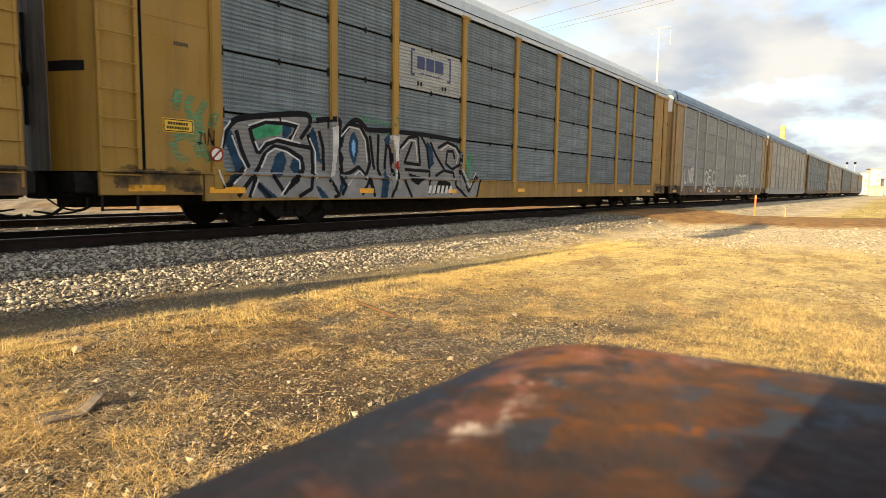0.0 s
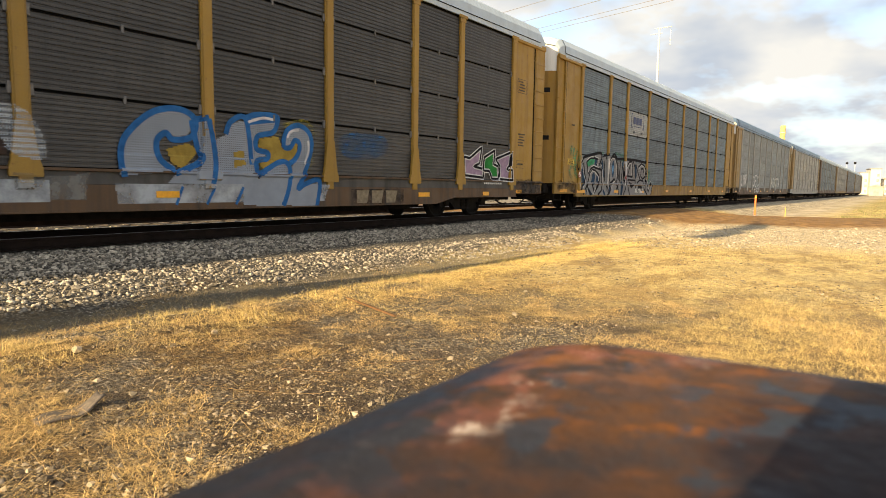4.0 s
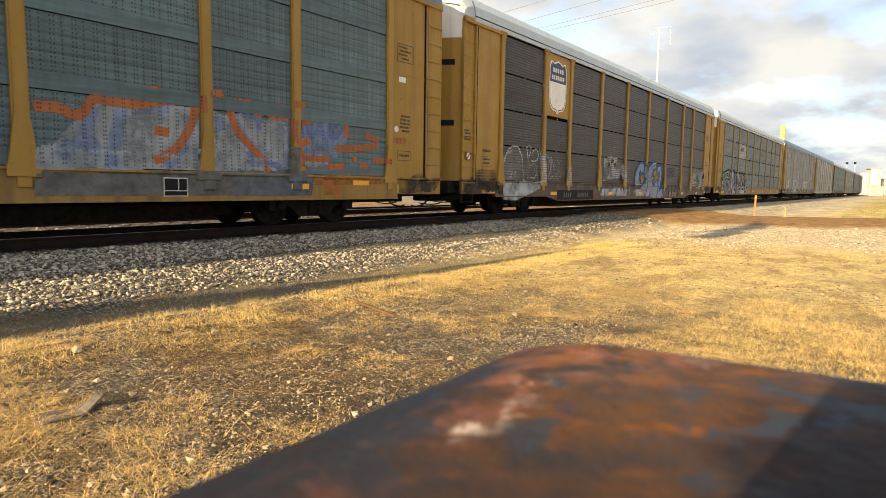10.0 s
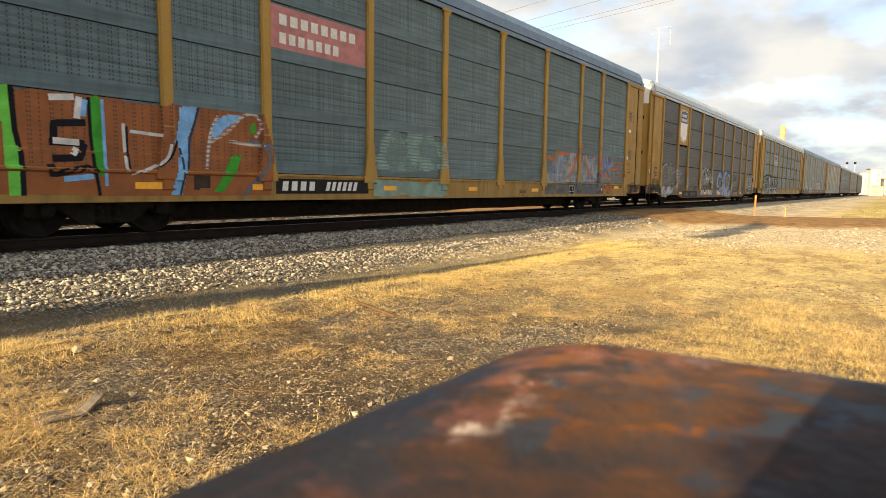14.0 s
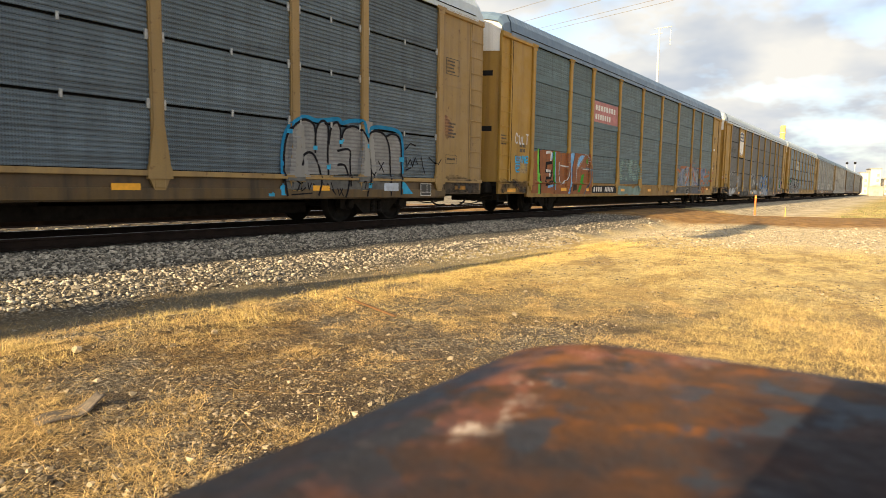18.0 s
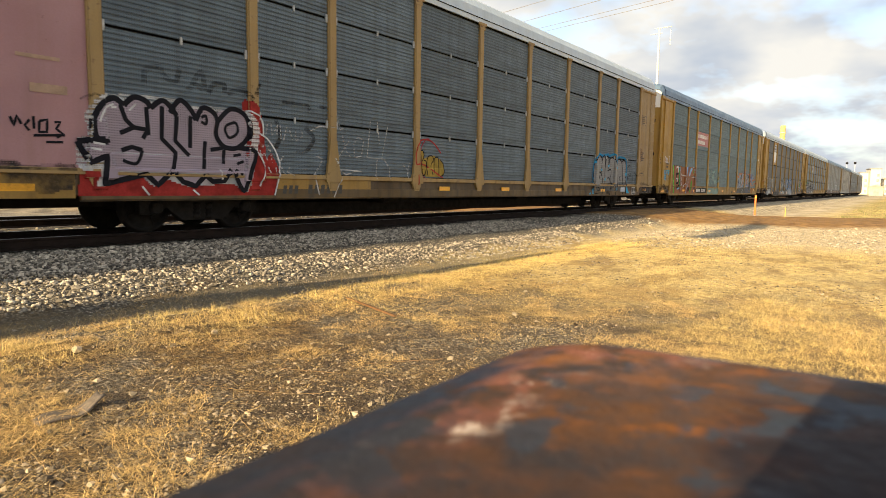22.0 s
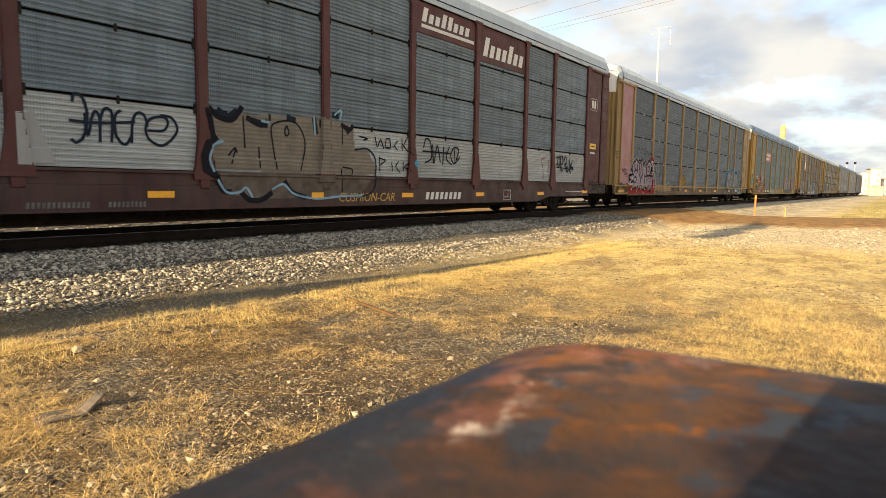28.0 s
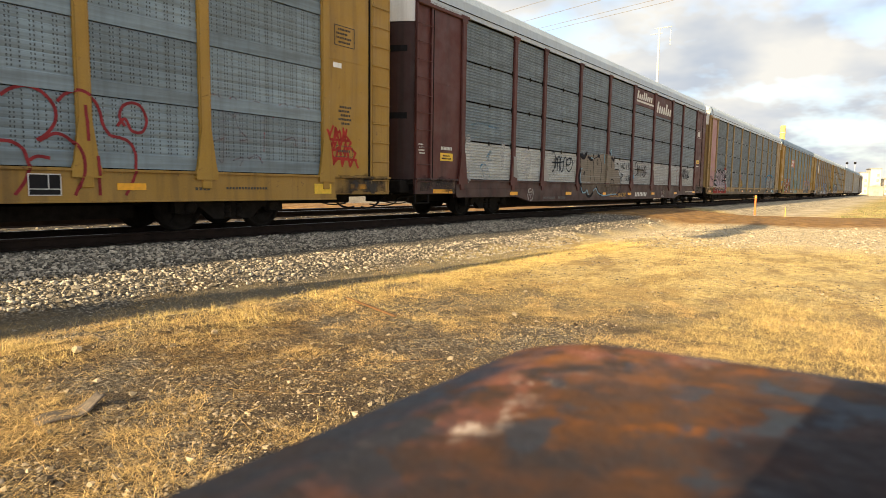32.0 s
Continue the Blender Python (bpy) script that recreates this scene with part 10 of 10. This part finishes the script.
def decorate_third(car):
    y = SIDE - 0.001
    end_notices(car, True, False, seed=4)
    plate(car, 26.2, 3.25, 0.25, 0.12, WHITE_PAINT, "label_strip", "small white label", SIDE + 0.028)
    part("round_sticker", MB().lathe([(0.0, -0.004), (0.075, -0.004), (0.075, 0)], (26.12, SIDE + 0.026, 2.16), 16), WHITE_PAINT, car)
    plate(car, 25.75, 0.68, 0.45, 0.19, LABEL_YELLOW, "placard", "grubby yellow sill placard", SIDE + 0.016)
    # red-pink company sheet
    words_y = FACE + 0.008
    sp = part("company_sheet", MB().box(7.3, 9.84, FACE - 0.008, FACE + 0.01, 3.34, 4.16, 0.004), plain("faded_red_paint", (0.42, 0.17, 0.17), 0.65, 0, 0.25, 5), car, "faded red company sheet with white lettering")
    bars(sp, 7.5, 3.82, 2.1, 0.2, 8, WHITE_INK, FACE - 0.008), bars(sp, 7.5, 3.48, 1.6, 0.2, 7, WHITE_INK, FACE - 0.008)
    pl = plate(car, 7.36, 0.66, 2.55, 0.29, BLACK, "number_panel", "black panel on the sill with white lettering", y)
    marks(pl, 7.5, 0.72, 0.9, 0.18, 4, WHITE_INK, y - 0.004, 0.12), marks(pl, 8.62, 0.72, 0.95, 0.18, 6, WHITE_INK, y - 0.004, 0.3)
    piece_third(car)
    # tags on the end sheet
    tag(car, "CULT", 1.4, 2.25, 2.18, 2.42, 0.045, SP_WHITE, 2, label="white spray-painted tag")
    bars(car, 1.7, 2.08, 0.4, 0.1, 4, INK, SIDE + 0.026), bars(car, 1.72, 1.93, 0.36, 0.1, 4, INK, SIDE + 0.026)
    patch(car, 1.4, 2.35, 1.28, 1.85, HAZE_BLUE, 0.004, "spray_mist", 0.15, True, 2, "blue spray scrawl")
    tag(car, "LINE", 1.42, 2.3, 1.6, 1.8, 0.045, SP_CYAN, 9), tag(car, "E", 1.45, 1.8, 1.32, 1.52, 0.04, SP_CYAN, 10)
    patch(car, 10.0, 13.0, 0.57, 1.0, SP_MINT_DULL, 0.003, "paint_patch", 0.12, True, 15, "mint-green paint over the sill")
    service_panel(car, 20.35, 0.62)
    words(car, "JLN18", 16.75, 0.66, 0.17, INK, SIDE - 0.003)
    patch(car, 1.4, 2.2, 0.66, 0.95, HAZE_RUST, 0.003, "stain", 0.1, True, 6, "rusty stain")


def decorate_fourth(car):
    end_notices(car, True, False, seed=7)
    shape(car, [(26.12, 2.66), (26.30, 2.58), (26.40, 2.45), (26.44, 2.2), (26.16, 2.08)], MIST_MAROON, 0.004, "paint_drip", "smear of dark red paint")
    piece_fourth(car)
    plate(car, 23.75, 0.72, 0.5, 0.18, plain("pale_blue_label", (0.45, 0.52, 0.62), 0.5), "label_strip", "pale blue label", SIDE - 0.008)
    service_panel(car, 25.1, 0.60, plain("dark_grey_panel", (0.03, 0.032, 0.034), 0.5))
    plate(car, 0.62, 0.6, 1.5, 0.36, SILL_GOLD, "sill_panel", "yellow paint on the end of the sill", SIDE + 0.018, 0.003)
    p = plate(car, 5.72, 0.575, 2.6, 0.385, SILL_GOLD, "sill_panel", "patch of newer yellow paint on the sill", SIDE, 0.0032)
    marks(p, 5.85, 0.66, 0.42, 0.16, 3, INK, SIDE - 0.0032, 0.15, label="unreadable dark lettering"), marks(p, 6.48, 0.66, 1.0, 0.18, 6, INK, SIDE - 0.0032, 0.15, label="unreadable dark lettering")
    bars(car, 1.45, 2.5, 0.8, 0.05, 1, plain("tan_stain", (0.36, 0.24, 0.16), 0.7), SIDE + 0.026, "stain", "tan band of exposed paint"), bars(car, 1.6, 2.05, 0.7, 0.12, 1, plain("tan_stain_low", (0.36, 0.24, 0.16), 0.7), SIDE + 0.026, "stain", "tan band of exposed paint")


def decorate_fifth(car):
    y = SIDE - 0.001
    # maroon company boards with white lettering
    for (a, b), z0, rows in (((15.67, 18.27), 4.52, ((15.9, 4.80, 2.1, 0.34, 8),)), ((18.47, 21.07), 4.3, ((18.65, 4.46, 2.3, 0.52, 7),))):
        p = part("company_board", MB().box(a, b, FACE - 0.012, FACE + 0.02, z0, EAVE - 0.03, 0.006), RED_OXIDE, car, "maroon company board with white letter-like bars")
        for u, z, w, h, n in rows:
            marks(p, u, z, w, h, n, WHITE_INK, FACE - 0.0135, 0.28, 0.66, (0, 3, 4) if n == 8 else (0, 4), "white slanted letter-like shapes")
    part("company_stripe", MB().box(15.9, 18.2, FACE - 0.016, FACE - 0.012, 4.66, 4.74), WHITE_INK, car)
    piece_fifth(car)
    # stencils on the sill
    words(car, "CUSHION-CAR", 13.1, 0.49, 0.27, plain("yellow_stencil", (0.50, 0.30, 0.06), 0.6), y - 0.002, 0.2, label="yellow stencilled words on the sill")
    marks(car, 16.1, 0.51, 1.6, 0.18, 8, WHITE_INK, y, 0.25), marks(car, 8.35, 0.46, 0.6, 0.085, 9, SP_DUSTY, y, 0.1), marks(car, 7.25, 0.46, 0.85, 0.085, 13, SP_DUSTY, y, 0.1)
    ring = [(6.35 + 0.19 * math.cos(radians(a)), 0.62 + 0.19 * math.sin(radians(a))) for a in range(0, 361, 15)]
    mb = MB()
    for k in range(0, 24, 6):
        ribbon(mb, ring[k:k + 5], 0.022, y - 0.003)
    part("round_stencil", flat_mesh(mb, "round_stencil", WHITE_INK), None, car, "broken white stencilled ring")
    words(car, "EXCEEDS", 6.2, 0.67, 0.065, WHITE_INK, y - 0.002), words(car, "PLATE", 6.24, 0.59, 0.065, WHITE_INK, y - 0.002), words(car, "C", 6.33, 0.51, 0.065, WHITE_INK, y - 0.002)
    service_panel(car, 19.9, 0.46, RED_OXIDE)
    p = plate(car, 26.22, 2.33, 0.56, 0.2, LABEL_YELLOW, "placard", "yellow warning placard", SIDE + 0.028)
    bars(p, 26.3, 2.4, 0.4, 0.05, 8, BLACK, SIDE + 0.0235)
    rect_line(car, 26.18, 26.8, 3.78, 4.2, SIDE + 0.026, WHITE_INK, True)
    for k in range(2):
        plate(car, 26.3 + k * 0.22, 3.85, 0.14, 0.28, WHITE_INK, "lettering", "unreadable white stencil", SIDE + 0.028)
    bars(car, 26.25, 2.15, 0.5, 0.06, 8, WHITE_INK, SIDE + 0.026)
    p = plate(car, 1.5, 1.5, 0.55, 0.2, LABEL_YELLOW, "placard", "yellow warning placard", SIDE + 0.028)
    bars(p, 1.62, 1.61, 0.3, 0.04, 6, BLACK, SIDE + 0.0235), bars(p, 1.56, 1.54, 0.42, 0.04, 8, BLACK, SIDE + 0.0235)
    bars(car, 1.52, 1.78, 0.5, 0.08, 8, WHITE_INK, SIDE + 0.026)
    text_block(car, 0.64, 1.85, 0.28, 4, WHITE_INK, SIDE + 0.058, 0.035, 0.07, 3)
    bars(car, 22.1, 0.6, 0.45, 0.06, 6, WHITE_INK, y), bars(car, 24.2, 0.7, 1.6, 0.04, 20, WHITE_INK, y)


def decorate_sixth(car):
    end_notices(car, True, True, seed=9)
    plate(car, 26.1, 3.26, 0.24, 0.1, WHITE_PAINT, "label_strip", "small white label", SIDE + 0.028)
    service_panel(car, 20.4, 0.64)
    plate(car, 25.55, 0.66, 0.46, 0.2, LABEL_YELLOW, "placard", "grubby yellow sill placard", SIDE - 0.001)
    piece_sixth(car)
    bars(car, 22.9, 0.72, 0.3, 0.05, 4, INK, SIDE - 0.002), bars(car, 23.5, 0.74, 0.9, 0.04, 14, INK, SIDE - 0.002)


def decorate_far(car):
    tag(car, "LINR", 3.0, 5.0, 1.2, 2.0, 0.12, SP_WHITE, 3, label="large white graffiti letters"), tag(car, "GEC", 7.4, 10.0, 1.2, 2.0, 0.12, SP_WHITE, 4, label="large white graffiti letters")
    tag(car, "GSC", 8.0, 10.0, 0.7, 1.0, 0.09, SP_WHITE, 4, label="large white graffiti letters"), tag(car, "AGOTA", 16, 21, 1.2, 2.0, 0.14, SP_WHITE, 5, label="large white graffiti letters")


for _k, _f in ((0, decorate_first), (1, decorate_second), (2, decorate_third), (3, decorate_fourth), (4, decorate_fifth), (5, decorate_sixth), (-1, decorate_far)):
    _f(CARS[_k])
    end_grime(CARS[_k], _k + 40)



# ---- what moves: the train rolls away along the line, its wheels turning ----
DRIFT = ((0, -0.45), (3, -0.40), (6, -0.27), (9, -0.08), (12, 0.20), (14.5, 0.40), (17, 0.47), (20, 0.46), (23, 0.43), (26, 0.33), (29, 0.22), (32, 0.10))


def rolled(t):
    return 3.75901 * t - 0.003564 * t * t + 0.0001123 * t ** 3 + float(np.interp(t, [d[0] for d in DRIFT], [d[1] for d in DRIFT]))


def wagon_pose(k, t):
    s = GAP0 - (k + 1) * L + rolled(t)
    a, _ = along(s + 4.42)
    b, _ = along(s + L - 4.42)
    turn = math.atan2(b.y - a.y, b.x - a.x)
    o = a - Vector((math.cos(turn), math.sin(turn), 0)) * 4.42
    return pose(o.x, o.y, 0, 0, 0, math.degrees(turn))


def motions():
    for k, car in CARS.items():
        walk(car, [(t, wagon_pose(k, t)) for t in [2.0 * i for i in range(17)]])
    steps = [i * 0.16 for i in range(200)] + [32.0]
    turned = [(t, rolled(t) / 0.425) for t in steps]
    for w, d in WHEELSETS:
        walk(w, [(t, Matrix.Translation((d, 0, 0.425)) @ Matrix.Rotation(a, 4, "Y")) for t, a in turned])


motions()
